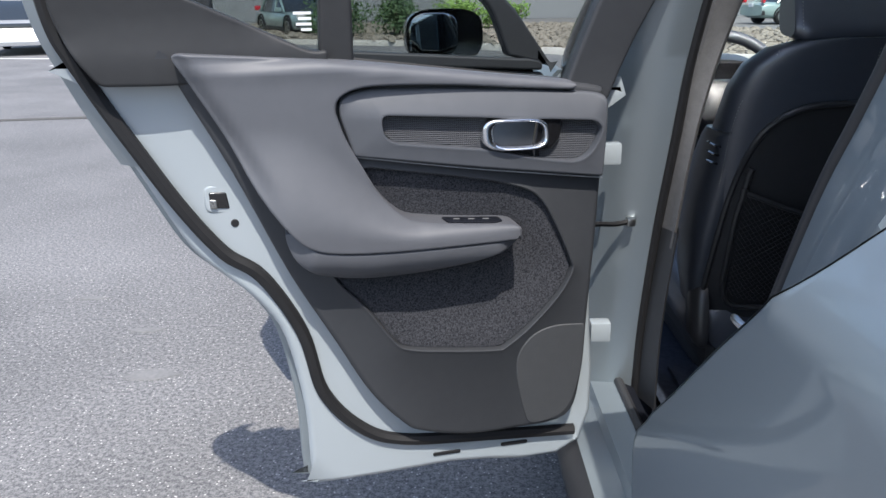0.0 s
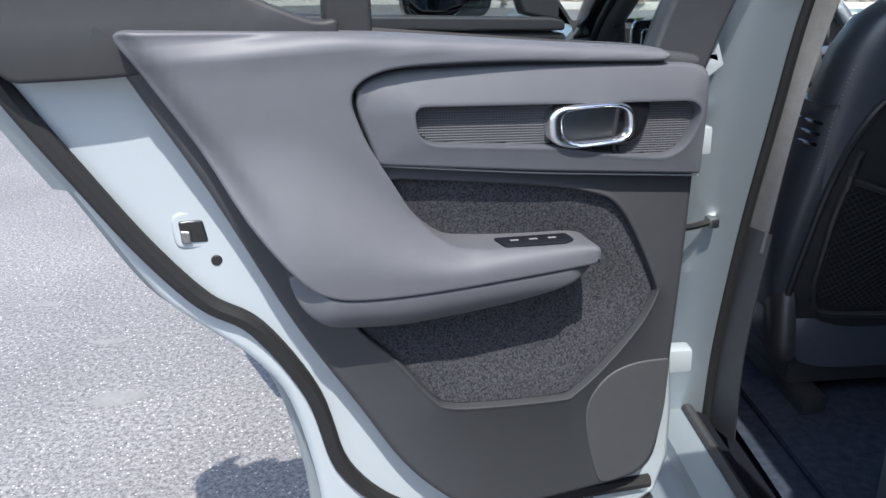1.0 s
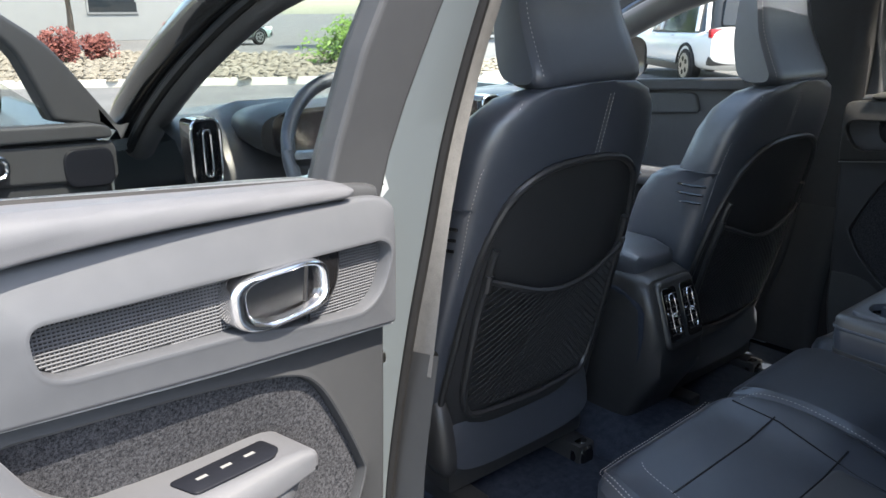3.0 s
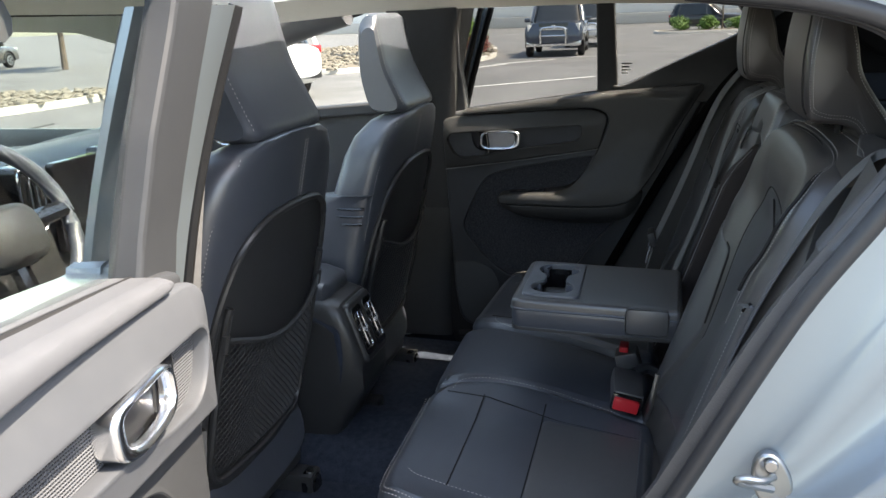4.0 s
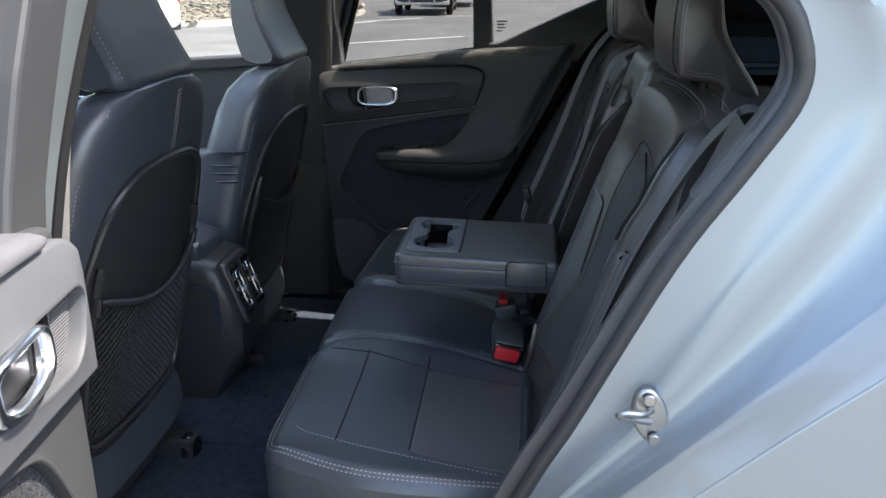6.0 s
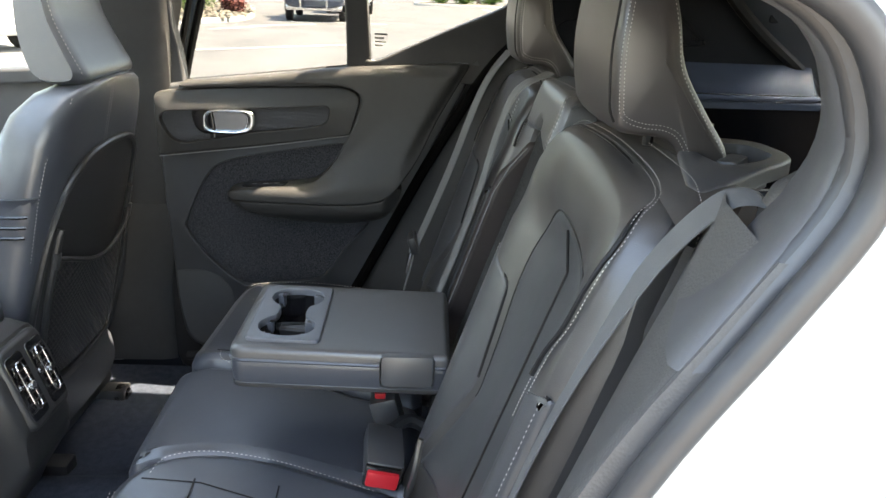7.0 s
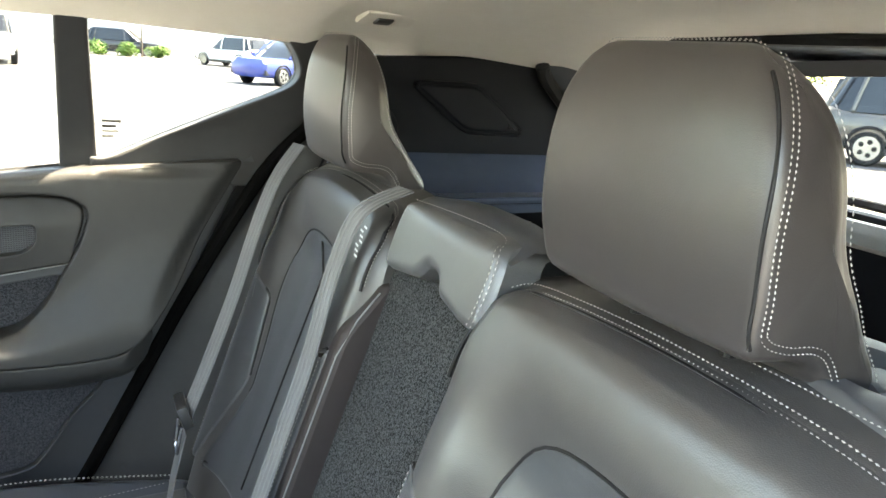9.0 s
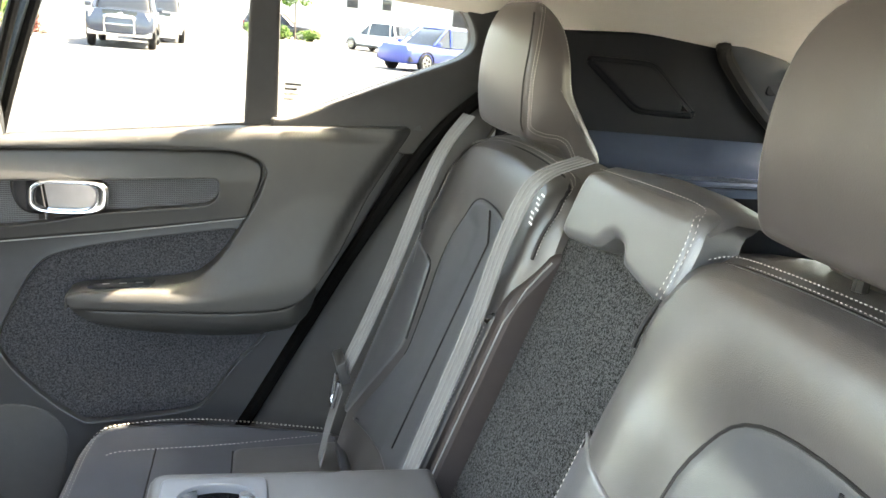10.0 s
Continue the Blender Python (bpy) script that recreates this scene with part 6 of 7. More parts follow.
def front_door(place, name, label, mirror_at):
    out = rounded([(0.0, 0.40), (0.90, 0.385), (0.955, 0.6), (1.04, 0.95), (1.06, 1.14), (0.6, 1.135), (0.0, 1.08)], 0.05)
    d = part(name, panel(out, place, lambda u, v: -0.03, 0.012, 0.10, 0.12), PAINT, car, label)
    part("door_card", panel(rounded([(0.03, 0.48), (0.86, 0.48), (0.93, 0.7), (1.02, 1.20), (0.6, 1.17), (0.03, 1.125)], 0.05), place, lambda u, v: 0.015, 0.015, 0.03, 0.06), VINYL_DARK, d, "dark grey moulded door card")
    part("soft_upper", panel(rounded([(0.03, 1.122), (0.33, 1.140), (0.6, 1.158), (1.02, 1.185), (1.02, 1.222), (0.6, 1.193), (0.33, 1.174), (0.06, 1.156), (0.03, 1.145)], 0.014), place, lambda u, v: 0.035 - 0.02 * smooth(1.15 + 0.065 * u, 1.16 + 0.065 * u, v), 0.006, 0.03, 0.02), VINYL_DARK, d, "dark grey soft door top", 75)
    part("bezel", panel(rounded([(0.02, 1.03), (0.62, 1.09), (0.60, 1.15), (0.33, 1.135), (0.02, 1.115)], 0.02), place, lambda u, v: 0.024, 0.006, 0.02, 0.04), VINYL_DARK, d, "dark grey handle surround")
    part("armrest", panel(rounded([(0.15, 0.84), (0.8, 0.86), (0.85, 0.92), (0.15, 0.90)], 0.025), place, lambda u, v: 0.09, 0.02, 0.07, 0.06), VINYL, d, "grey padded armrest")
    part("speaker_cover", panel(rounded([(0.03, 1.02), (0.14, 1.03), (0.14, 1.11), (0.03, 1.105)], 0.03), place, lambda u, v: 0.028, 0.004, 0.01, 0), CARGO, d, "black speaker cover")
    c0 = (0.31, 1.095)
    part("door_handle", tube([place(c0[0] + math.copysign(abs(math.cos(a)) ** 0.55, math.cos(a)) * 0.055, c0[1] + math.copysign(abs(math.sin(a)) ** 0.6, math.sin(a)) * 0.0225, 0.038) for a in (2 * math.pi * k / 32 for k in range(32))], 0.0055, 8, True), CHROME, d, "bright chrome inner door handle")
    part("handle_bowl", loft([[place(c0[0] + math.cos(a) * 0.05 * k, c0[1] + math.sin(a) * 0.02 * k, dn) for a in (2 * math.pi * j / 24 for j in range(24))] for k, dn in ((1, 0.037), (0.6, 0.03), (0.1, 0.027))]), CARGO, d)
    frame = [(-0.02, 1.128), (0.12, 1.32), (0.32, 1.46), (0.55, 1.535), (0.98, 1.545), (1.05, 1.50), (1.07, 1.16), (1.0, 1.16), (0.99, 1.47), (0.93, 1.495), (0.56, 1.48), (0.35, 1.41), (0.19, 1.32), (0.13, 1.165)]
    part("window_frame", panel(rounded(frame, [0.01, 0.05, 0.05, 0.05, 0.04, 0.04, 0.01, 0.01, 0.03, 0.03, 0.05, 0.05, 0.05, 0.01]), place, lambda u, v: -0.002, 0.01, 0.04, 0.05), VINYL_DARK, d, "dark grey window frame")
    g = part("glass", loft([[place(u, v, n) for u, v in ((0.0, 1.10), (1.04, 1.13), (1.04, 1.50), (0.72, 1.50), (0.5, 1.44), (0.28, 1.30), (0.1, 1.16))] for n in (-0.030, -0.034)]), GLASS, d, "clear door glass")
    g.visible_shadow = False
    return d


fd_place = lambda u, v, n: Vector((-0.895, 0.968, 0)) + DU * u + DN * n + Vector((0, 0, v))
fd2_place = lambda u, v, n: Vector((0.715 - n, 1.16 - u, v - 0.02))
front_door(fd_place, "car_door", "open pale blue front car door with grey trim", None)
front_door(fd2_place, "car_door", "closed front car door with dark trim", None)
MIRROR = material("mirror_glass", (0.9, 0.9, 0.9), 0.02, 1.0)


def wing_mirror(at, yaw, parent_label):
    ob = holder("wing_mirror", parent_label, "wing mirror", "wing mirrors")
    m = Matrix.Translation(at) @ pose(0, 0, 0, 0, 0, yaw)
    ax, az, ay = (m.to_3x3() @ Vector(v) for v in ((1, 0, 0), (0, 0, 1), (0, 1, 0)))
    rings = [superring(m @ Vector((0, d, 0)), ax, az, w, h, 3.2, 32) for d, w, h in ((-0.03, 0.118, 0.074), (-0.035, 0.124, 0.08), (0.0, 0.125, 0.08), (0.05, 0.11, 0.07), (0.09, 0.07, 0.045), (0.10, 0.03, 0.02))]
    part("housing", loft(rings), GLOSS_BLACK, ob, "gloss black mirror housing")
    part("mirror_glass", loft([superring(m @ Vector((-0.035, -0.0365 - k * 0.002, 0)), ax, az, 0.078 - k * 0.002, 0.068 - k * 0.002, 3.2, 32) for k in (0, 1)]), MIRROR, ob, "reflecting mirror glass")
    part("foot", tube([m @ Vector((0.06, 0.03, -0.06)), m @ Vector((0.13, 0.06, -0.10))], 0.025, 8), GLOSS_BLACK, ob)
    return ob


wing_mirror((-1.225, 1.03, 1.226), 14, "gloss black wing mirror on the open front door")
wing_mirror((1.02, 1.12, 1.20), -10, "gloss black wing mirror on the closed front door")
# ---- ground ----
ASPHALT = material("sunlit_asphalt", (0.06, 0.06, 0.064), 0.85, 0, (0.215, 0.21, 0.206), 170, 0.11, 1.0, 260, tone=2.5)
an, al = ASPHALT.node_tree.nodes, ASPHALT.node_tree.links
stain = an.new("ShaderNodeTexNoise")
stain.inputs["Scale"].default_value, stain.inputs["Detail"].default_value = 0.7, 5
mx = an.new("ShaderNodeMix")
mx.data_type, mx.blend_type = "RGBA", "MULTIPLY"
mr = an.new("ShaderNodeMapRange")
mr.inputs[1].default_value, mr.inputs[2].default_value, mr.inputs[3].default_value, mr.inputs[4].default_value = 0.35, 0.65, 0.78, 1.12
al.new(an["Texture Coordinate"].outputs["Object"], stain.inputs["Vector"])
al.new(stain.outputs[0], mr.inputs[0])
bsdf = an["Principled BSDF"]
src = bsdf.inputs["Base Color"].links[0].from_socket
mx.inputs[0].default_value = 1.0
al.new(src, mx.inputs[6])
al.new(mr.outputs[0], mx.inputs[7])
speck = an.new("ShaderNodeTexVoronoi")
speck.inputs["Scale"].default_value = 48
al.new(an["Texture Coordinate"].outputs["Object"], speck.inputs["Vector"])
sr = an.new("ShaderNodeMapRange")
sr.inputs[1].default_value, sr.inputs[2].default_value, sr.inputs[3].default_value, sr.inputs[4].default_value = 0.08, 0.18, 0.85, 0.0
al.new(speck.outputs["Distance"], sr.inputs[0])
grit = an.new("ShaderNodeMix")
grit.data_type = "RGBA"
grit.inputs[7].default_value = (0.55, 0.53, 0.50, 1)
al.new(sr.outputs[0], grit.inputs[0])
al.new(mx.outputs[2], grit.inputs[6])
al.new(grit.outputs[2], bsdf.inputs["Base Color"])
TAR = material("tar_seal", (0.03, 0.03, 0.03), 0.6, 0, (0.05, 0.05, 0.05), 40, 0.3)
CONCRETE = material("pale_concrete", (0.42, 0.40, 0.37), 0.9, 0, (0.52, 0.5, 0.46), 30, 0.3, 0.5, 120)
LINE = material("worn_line_paint", (0.55, 0.55, 0.53), 0.8, 0, (0.78, 0.78, 0.75), 25, 0.25)
SOIL = material("dry_gravel_bed", (0.12, 0.10, 0.078), 0.95, 0, (0.21, 0.18, 0.145), 14, 0.25, 0.8, 30)
ROCK = material("river_stone", (0.13, 0.115, 0.095), 0.85, 0, (0.28, 0.25, 0.205), 5, 0.35, 0.4, 40)
LEAF = material("bright_leaf", (0.06, 0.13, 0.02), 0.6, 0, (0.15, 0.26, 0.04), 6, 0.3)
LEAF_DARK = material("juniper_leaf", (0.03, 0.07, 0.03), 0.7, 0, (0.08, 0.14, 0.05), 6, 0.3)
LEAF_RED = material("barberry_leaf", (0.12, 0.03, 0.03), 0.7, 0, (0.22, 0.07, 0.05), 6, 0.3)
BARK = material("bark", (0.10, 0.075, 0.055), 0.9, 0, (0.19, 0.15, 0.12), 20, 0.3, 0.8, 40)
WALL = material("white_render", (0.72, 0.70, 0.66), 0.85, 0, (0.78, 0.76, 0.72), 2, 0.3)
GREY_WALL = material("grey_cladding", (0.22, 0.23, 0.24), 0.7, 0, (0.27, 0.28, 0.29), 2, 0.3)
DARK_GLASS = material("dark_window", (0.02, 0.025, 0.03), 0.08, coat=0.3)

bm = bmesh.new()
ringr = (0.0, 6, 20, 60, 200, 900)
rows = []
for r_ in ringr[1:]:
    rows.append([bm.verts.new((r_ * math.cos(2 * math.pi * k / 48), r_ * math.sin(2 * math.pi * k / 48), 0)) for k in range(48)])
bm.faces.new(rows[0])
bridge(bm, rows)
tagged(finish(bm, "ground", ASPHALT), "sunlit grey asphalt car park with fine stones", "ground", kind="structure")


def painted_line(a, b, w=0.10):
    a, b = Vector(a), Vector(b)
    s = (b - a).normalized().orthogonal() * w / 2
    return tagged(finish(panel([a + s, b + s, b - s, a - s], lambda u, v, n: Vector((u, v, 0.004 + n)), None, 0.001, 0.003, 0), "parking_line", LINE), "worn white painted parking line on asphalt", "road marking", "parking lines", "structure")


for a, b in (((-14, 18.2), (-9.5, 17.2)), ((-9.6, 15.4), (-8.9, 15.3)), ((22.5, 4.8), (24.5, 3.2)), ((20.5, 5.4), (22.5, 4.4)), ((25.6, 4.2), (26.0, 1.0)), ((48, 9), (52, 2.5)), ((60, 12), (66, 4)),
             ((14, 4.4), (17, 1.2)), ((33, -8.5), (42, -6.8)), ((36, -4), (46, -3.4)), ((20, -9), (26, -10.5)), ((70, 6), (76, -2))):
    painted_line(a, b)
jt = bmesh.new()
tube([(p.x, p.y, 0.002) for p in spline([(-16, 6.4), (-9, 7.15), (-5.4, 7.7), (-2, 8.1), (3, 8.9), (9, 9.3)], 6)], 0.022, 5, bm=jt)
tagged(finish(jt, "tar_joint", TAR), "dark tar joint across the asphalt", "tar joint", kind="structure")
PATCH = material("scuffed_asphalt", (0.10, 0.10, 0.10), 0.95, 0, (0.20, 0.197, 0.195), 60, 0.3)
for k, (px, py, sx, sy) in enumerate(((-2.33, 1.11, 0.11, 0.05), (-2.50, 1.52, 0.09, 0.03), (-2.9, 1.9, 0.08, 0.03))):
    rnd = random.Random(k)
    tagged(finish(panel([(px + sx * math.cos(a) * rnd.uniform(0.6, 1.1), py + sy * math.sin(a) * rnd.uniform(0.6, 1.1)) for a in (2 * math.pi * j / 14 for j in range(14))], lambda u, v, n: Vector((u, v, 0.0022 + n)), None, 0.001, 0.001, 0), "asphalt_scuff", PATCH), "pale scuffed spot on the asphalt", "stain", kind="structure")


# ---- planting ----
def bed(outline, name, label, kerb=True):
    o = rounded(outline, 1.2, 5)
    tagged(finish(panel(o, lambda u, v, n: Vector((u, v, 0.13 + n)), None, 0.01, 0.13, 0), name, SOIL), label, "gravel bed", kind="structure")
    if kerb:
        c = Vector((sum(p.x for p in o) / len(o), sum(p.y for p in o) / len(o)))
        rows = []
        for off, z in ((0.02, 0.0), (0.0, 0.13), (-0.02, 0.15), (-0.15, 0.15), (-0.16, 0.12)):
            rows.append([(p.x + (p.x - c.x) / (p - c).length * off, p.y + (p.y - c.y) / (p - c).length * off, z) for p in o])
        tagged(finish(loft(rows, caps=False), "kerb", CONCRETE), "pale concrete kerb round a gravel bed", "kerb", kind="structure")


def stones(outline, count, seed, lo=0.05, hi=0.17):
    rnd = random.Random(seed)
    poly = [Vector(p) for p in outline]
    xs_, ys_ = [p.x for p in poly], [p.y for p in poly]
    verts, faces = [], []
    made = 0
    while made < count:
        q = Vector((rnd.uniform(min(xs_), max(xs_)), rnd.uniform(min(ys_), max(ys_))))
        inside = False
        for i in range(len(poly)):
            a, b = poly[i - 1], poly[i]
            if (a.y > q.y) != (b.y > q.y) and q.x < (b.x - a.x) * (q.y - a.y) / (b.y - a.y) + a.x:
                inside = not inside
        if not inside:
            continue
        made += 1
        r = rnd.uniform(lo, hi)
        base = len(verts)
        for ring, (zz, rr_) in enumerate(((0.0, 0.9), (0.45, 0.85), (0.75, 0.45))):
            for k in range(6):
                a = 2 * math.pi * (k + ring * 0.5) / 6
                verts.append((q.x + math.cos(a) * r * rr_ * rnd.uniform(0.75, 1.2), q.y + math.sin(a) * r * rr_ * rnd.uniform(0.75, 1.2), 0.12 + zz * r * rnd.uniform(0.8, 1.1)))
        for ring in range(2):
            for k in range(6):
                faces.append((base + ring * 6 + k, base + ring * 6 + (k + 1) % 6, base + ring * 6 + 6 + (k + 1) % 6, base + ring * 6 + 6 + k))
        faces.append(tuple(base + 12 + k for k in range(6)))
    me = bpy.data.meshes.new("stones")
    me.from_pydata(verts, [], faces)
    me.materials.append(ROCK)
    return tagged(new("stones", me), "loose pale river stones covering the bed", "stones", kind="stuff")


def leaf_cloud(clumps, leaves, size, seed, flatness=1.0):
    rnd = random.Random(seed)
    verts, faces = [], []
    for k in range(leaves):
        c, r = rnd.choice(clumps)
        v = Vector((rnd.gauss(0, 1), rnd.gauss(0, 1), rnd.gauss(0, 1))).normalized() * r * rnd.uniform(0.55, 1.06)
        p = Vector(c) + Vector((v.x, v.y, v.z * flatness))
        if p.z < 0.03:
            continue
        a = Vector((rnd.gauss(0, 1), rnd.gauss(0, 1), rnd.gauss(0, 1))).normalized()
        b = a.orthogonal().normalized()
        s = size * rnd.uniform(0.6, 1.4)
        i = len(verts)
        verts += [p - a * s, p + b * s * 0.45, p + a * s, p - b * s * 0.45]
        faces.append((i, i + 1, i + 2, i + 3))
    me = bpy.data.meshes.new("leaves")
    me.from_pydata([tuple(v) for v in verts], [], faces)
    return me


def shrub(x, y, r, h, mat, label, seed, z0=0.12, size=0.06, leaves=1800):
    rnd = random.Random(seed)
    root = holder("shrub", label, "shrub", "shrubs")
    clumps = []
    for k in range(12):
        a, d = rnd.uniform(0, 6.28), rnd.uniform(0, r * 0.65)
        clumps.append(((x + math.cos(a) * d, y + math.sin(a) * d, z0 + h * rnd.uniform(0.3, 0.72)), r * rnd.uniform(0.28, 0.5)))
    me = leaf_cloud(clumps, leaves, size, seed, min(1.2, h / r))
    me.materials.append(mat)
    fo = new("foliage", me)
    fo.parent = root
    st = bmesh.new()
    for k in range(7):
        c = clumps[k][0]
        tube([(x, y, z0 - 0.05), Vector((x, y, z0)).lerp(Vector(c), 0.5) + Vector((0, 0, -0.04)), c], 0.012 + 0.01 * r, 5, bm=st)
    part("stems", st, BARK, root)
    return root


def tree(x, y, h, spread, mat, label, seed, trunk=0.09, leaves=4500, z0=0.1, bare=0.4):
    rnd = random.Random(seed)
    root = holder("tree", label, "tree", "trees")
    tops = []
    tk = bmesh.new()
    tube(spline([(x, y, z0 - 0.1), (x + 0.05, y, h * 0.25), (x - 0.04, y + 0.05, h * 0.55), (x, y, h * 0.86)], 5), lambda t: trunk * (1.15 - 0.95 * t), 8, bm=tk)
    part("trunk", tk, BARK, root)
    lb = bmesh.new()
    for k in range(16):
        a = k * 2.4 + rnd.uniform(-0.4, 0.4)
        z = h * rnd.uniform(bare, 0.82)
        d = spread * rnd.uniform(0.5, 1.0) * (1.15 - 0.7 * z / h)
        end = Vector((x + math.cos(a) * d, y + math.sin(a) * d, z + h * rnd.uniform(0.05, 0.2)))
        tube([(x, y, z), Vector((x, y, z)).lerp(end, 0.5) + Vector((0, 0, 0.06 * h * 0.3)), end], lambda t: trunk * 0.42 * (1 - 0.8 * t), 5, bm=lb)
        tops.append((end, spread * rnd.uniform(0.22, 0.42)))
    part("limbs", lb, BARK, root)
    tops.append((Vector((x, y, h * 0.92)), spread * 0.4))
    me = leaf_cloud(tops, leaves, 0.07 + 0.012 * h, seed)
    me.materials.append(mat)
    cr = new("crown", me)
    cr.parent = root
    return root


bed_a = [(-14, 24), (-6, 22.3), (-1.3, 20.2), (1.6, 16.6), (6.0, 13.6), (9.0, 11.6), (12.5, 11.2), (14, 12), (10, 24), (2, 34), (-14, 36)]
bed_b = [(19.0, 9.0), (23.9, 5.6), (26.5, 5.6), (34, 7.2), (44, 14), (36, 18), (22, 15)]
bed(bed_a, "gravel_bed", "pale gravel planting bed beside the car park")
bed(bed_b, "gravel_bed", "dry planting bed with a kerb")
stones(bed_a, 5200, 3)
stones(bed_b, 1200, 4)
for i, (x, y, r, h, mt, lb) in enumerate(((-4.5, 23.5, 1.5, 1.3, LEAF_DARK, "spreading green juniper shrub"), (-2.6, 23.2, 1.2, 1.2, LEAF_DARK, "spreading green juniper shrub"), (-0.6, 27.0, 1.3, 1.1, LEAF, "bright green leafy shrub"), (1.0, 27.5, 1.1, 1.0, LEAF, "bright green leafy shrub"),
        (4.4, 21.5, 0.7, 0.9, LEAF_RED, "low dark red barberry shrub"), (5.6, 22.5, 0.6, 0.8, LEAF_RED, "low dark red barberry shrub"), (9.6, 16.2, 1.25, 1.1, LEAF, "clipped bright green shrub"), (11.2, 15.6, 1.0, 1.0, LEAF, "clipped bright green shrub"), (-13, 30, 2.2, 2.4, LEAF, "tall dense green shrub"), (-16, 29, 2.2, 2.2, LEAF, "tall dense green shrub"),
        (26.5, 7.4, 0.9, 1.9, LEAF, "bright green upright shrub"), (29.5, 7.4, 0.8, 1.7, LEAF, "bright green upright shrub"), (24.2, 7.0, 0.6, 1.3, LEAF, "bright green upright shrub"), (27.2, 6.5, 0.7, 0.7, LEAF_RED, "low bare reddish shrub"))):
    shrub(x, y, r, h, mt, lb, 20 + i, size=0.05 + 0.01 * r)
for i, (x, y) in enumerate(((50.5, -2.6), (51.5, -4.4), (50.8, -0.9))):
    shrub(x, y, 0.85, 0.8, LEAF, "clipped round green hedge shrub on a traffic island", 60 + i, 0.14, 0.07, 1500)
isl = [(48.5, 0.6), (48.6, -5.5), (53, -6.0), (53, 0.8)]
bed(isl, "traffic_island", "kerbed planting island in the car park")
tree(52.0, -3.4, 5.0, 1.3, LEAF, "slim young green street tree on a traffic island", 71, 0.06, 1500)
tree(29.0, 9.0, 5.2, 2.2, LEAF_RED, "small reddish ornamental tree", 72, 0.11, 1600)
tree(22.0, 11.5, 6.0, 2.4, LEAF, "small green tree in a planting bed", 73, 0.12, 3000)
tree(17.0, 26.0, 6.0, 2.6, LEAF, "small green leafy street tree", 74, 0.13, 4000)
tree(26.0, 24.0, 6.5, 2.8, LEAF, "small green leafy street tree", 75, 0.13, 4000)
tree(8.0, 34.0, 6.5, 2.8, LEAF, "small green leafy street tree", 76, 0.13, 4000)
tree(34.0, 17.0, 5.6, 2.4, LEAF, "small green leafy street tree", 77, 0.12, 3500)
tree(88, -36, 9.0, 2.6, LEAF, "tall columnar green tree beside the building", 78, 0.2, 5000, bare=0.1)
tree(48, -62, 10, 6.0, LEAF, "broad yellow-green tree in the distance", 79, 0.25, 6000, bare=0.15)
tree(30, -68, 10, 6.5, LEAF_RED, "broad reddish tree in the distance", 80, 0.25, 5000, bare=0.15)
tree(60, -56, 11, 2.0, LEAF_DARK, "narrow dark conifer in the distance", 81, 0.2, 4000, bare=0.05)
tree(-20, -60, 10, 6.0, LEAF, "broad green tree in the distance", 82, 0.25, 5000, bare=0.15)


# ---- buildings ----
def building(cx, cy, yaw, wide, deep, z0, high, windows, mat, label, band=None):
    m = Matrix.Translation((cx, cy, 0)) @ pose(0, 0, 0, 0, 0, yaw)
    b = holder("building", label, "building")
    bm_ = block((deep, wide, high), (deep / 2, 0, z0 + high / 2), 0.05)
    bm_.transform(m)
    part("wall", bm_, mat, b)
    bm_ = block((deep + 0.3, wide + 0.3, 0.35), (deep / 2, 0, z0 + high + 0.1), 0.03)
    bm_.transform(m)
    part("parapet", bm_, GREY_WALL, b)
    if z0 > 0.1:
        bm_ = block((0.5, wide + 6, z0), (-0.5, 0, z0 / 2), 0.05)
        bm_.transform(m)
        part("retaining_wall", bm_, CONCRETE, b, "pale concrete retaining wall")
    for (wy, wz, ww, wh) in windows:
        bm_ = block((0.12, ww + 0.2, wh + 0.2), (-0.03, wy, z0 + wz), 0.01)
        bm_.transform(m)
        w = part("window", bm_, GREY_WALL, b)
        bm_ = block((0.06, ww, wh), (-0.08, wy, z0 + wz), 0.005)
        bm_.transform(m)
        part("pane", bm_, DARK_GLASS, w)
    return b


building(92, 4, 0, 80, 18, 1.2, 9, [(-12, 4.2, 2.0, 1.2), (-4, 4.2, 2.0, 1.2), (4, 4.2, 2.0, 1.2), (12, 4.2, 2.0, 1.2), (-31, 3.2, 6.0, 4.5), (-20, 3.0, 1.0, 1.4), (22, 4.2, 2.0, 1.2), (30, 4.2, 2.0, 1.2), (-16, 3.0, 1.2, 1.6)], WALL, "long white rendered commercial building with dark windows")
building(-2, 44, 90, 46, 12, 0.0, 7, [(-15, 2.5, 2.5, 2.0), (-7, 2.5, 2.5, 2.0), (1, 2.5, 2.5, 2.0), (9, 2.5, 2.5, 2.0)], GREY_WALL, "low grey clad building behind the planting")
building(30, -84, -70, 60, 14, 0.0, 8, [(-20, 3.5, 4, 2.5), (-10, 3.5, 4, 2.5), (0, 3.5, 4, 2.5), (10, 3.5, 4, 2.5), (20, 3.5, 4, 2.5)], GREY_WALL, "grey industrial building in the distance")


for i, (x, y) in enumerate(((14.9, 23.4), (15.3, 22.4), (15.6, 21.5))):
    shrub(x, y, 0.9, 1.15, LEAF, "clipped green hedge shrub in the gravel bed", 90 + i, 0.12, 0.07, 1500)


# ---- vehicles ----
def car_paint(name, c):
    return material(name, c, 0.3, 0, tuple(min(1, v * 1.15 + 0.004) for v in c), 3, 0.4, coat=1.0)


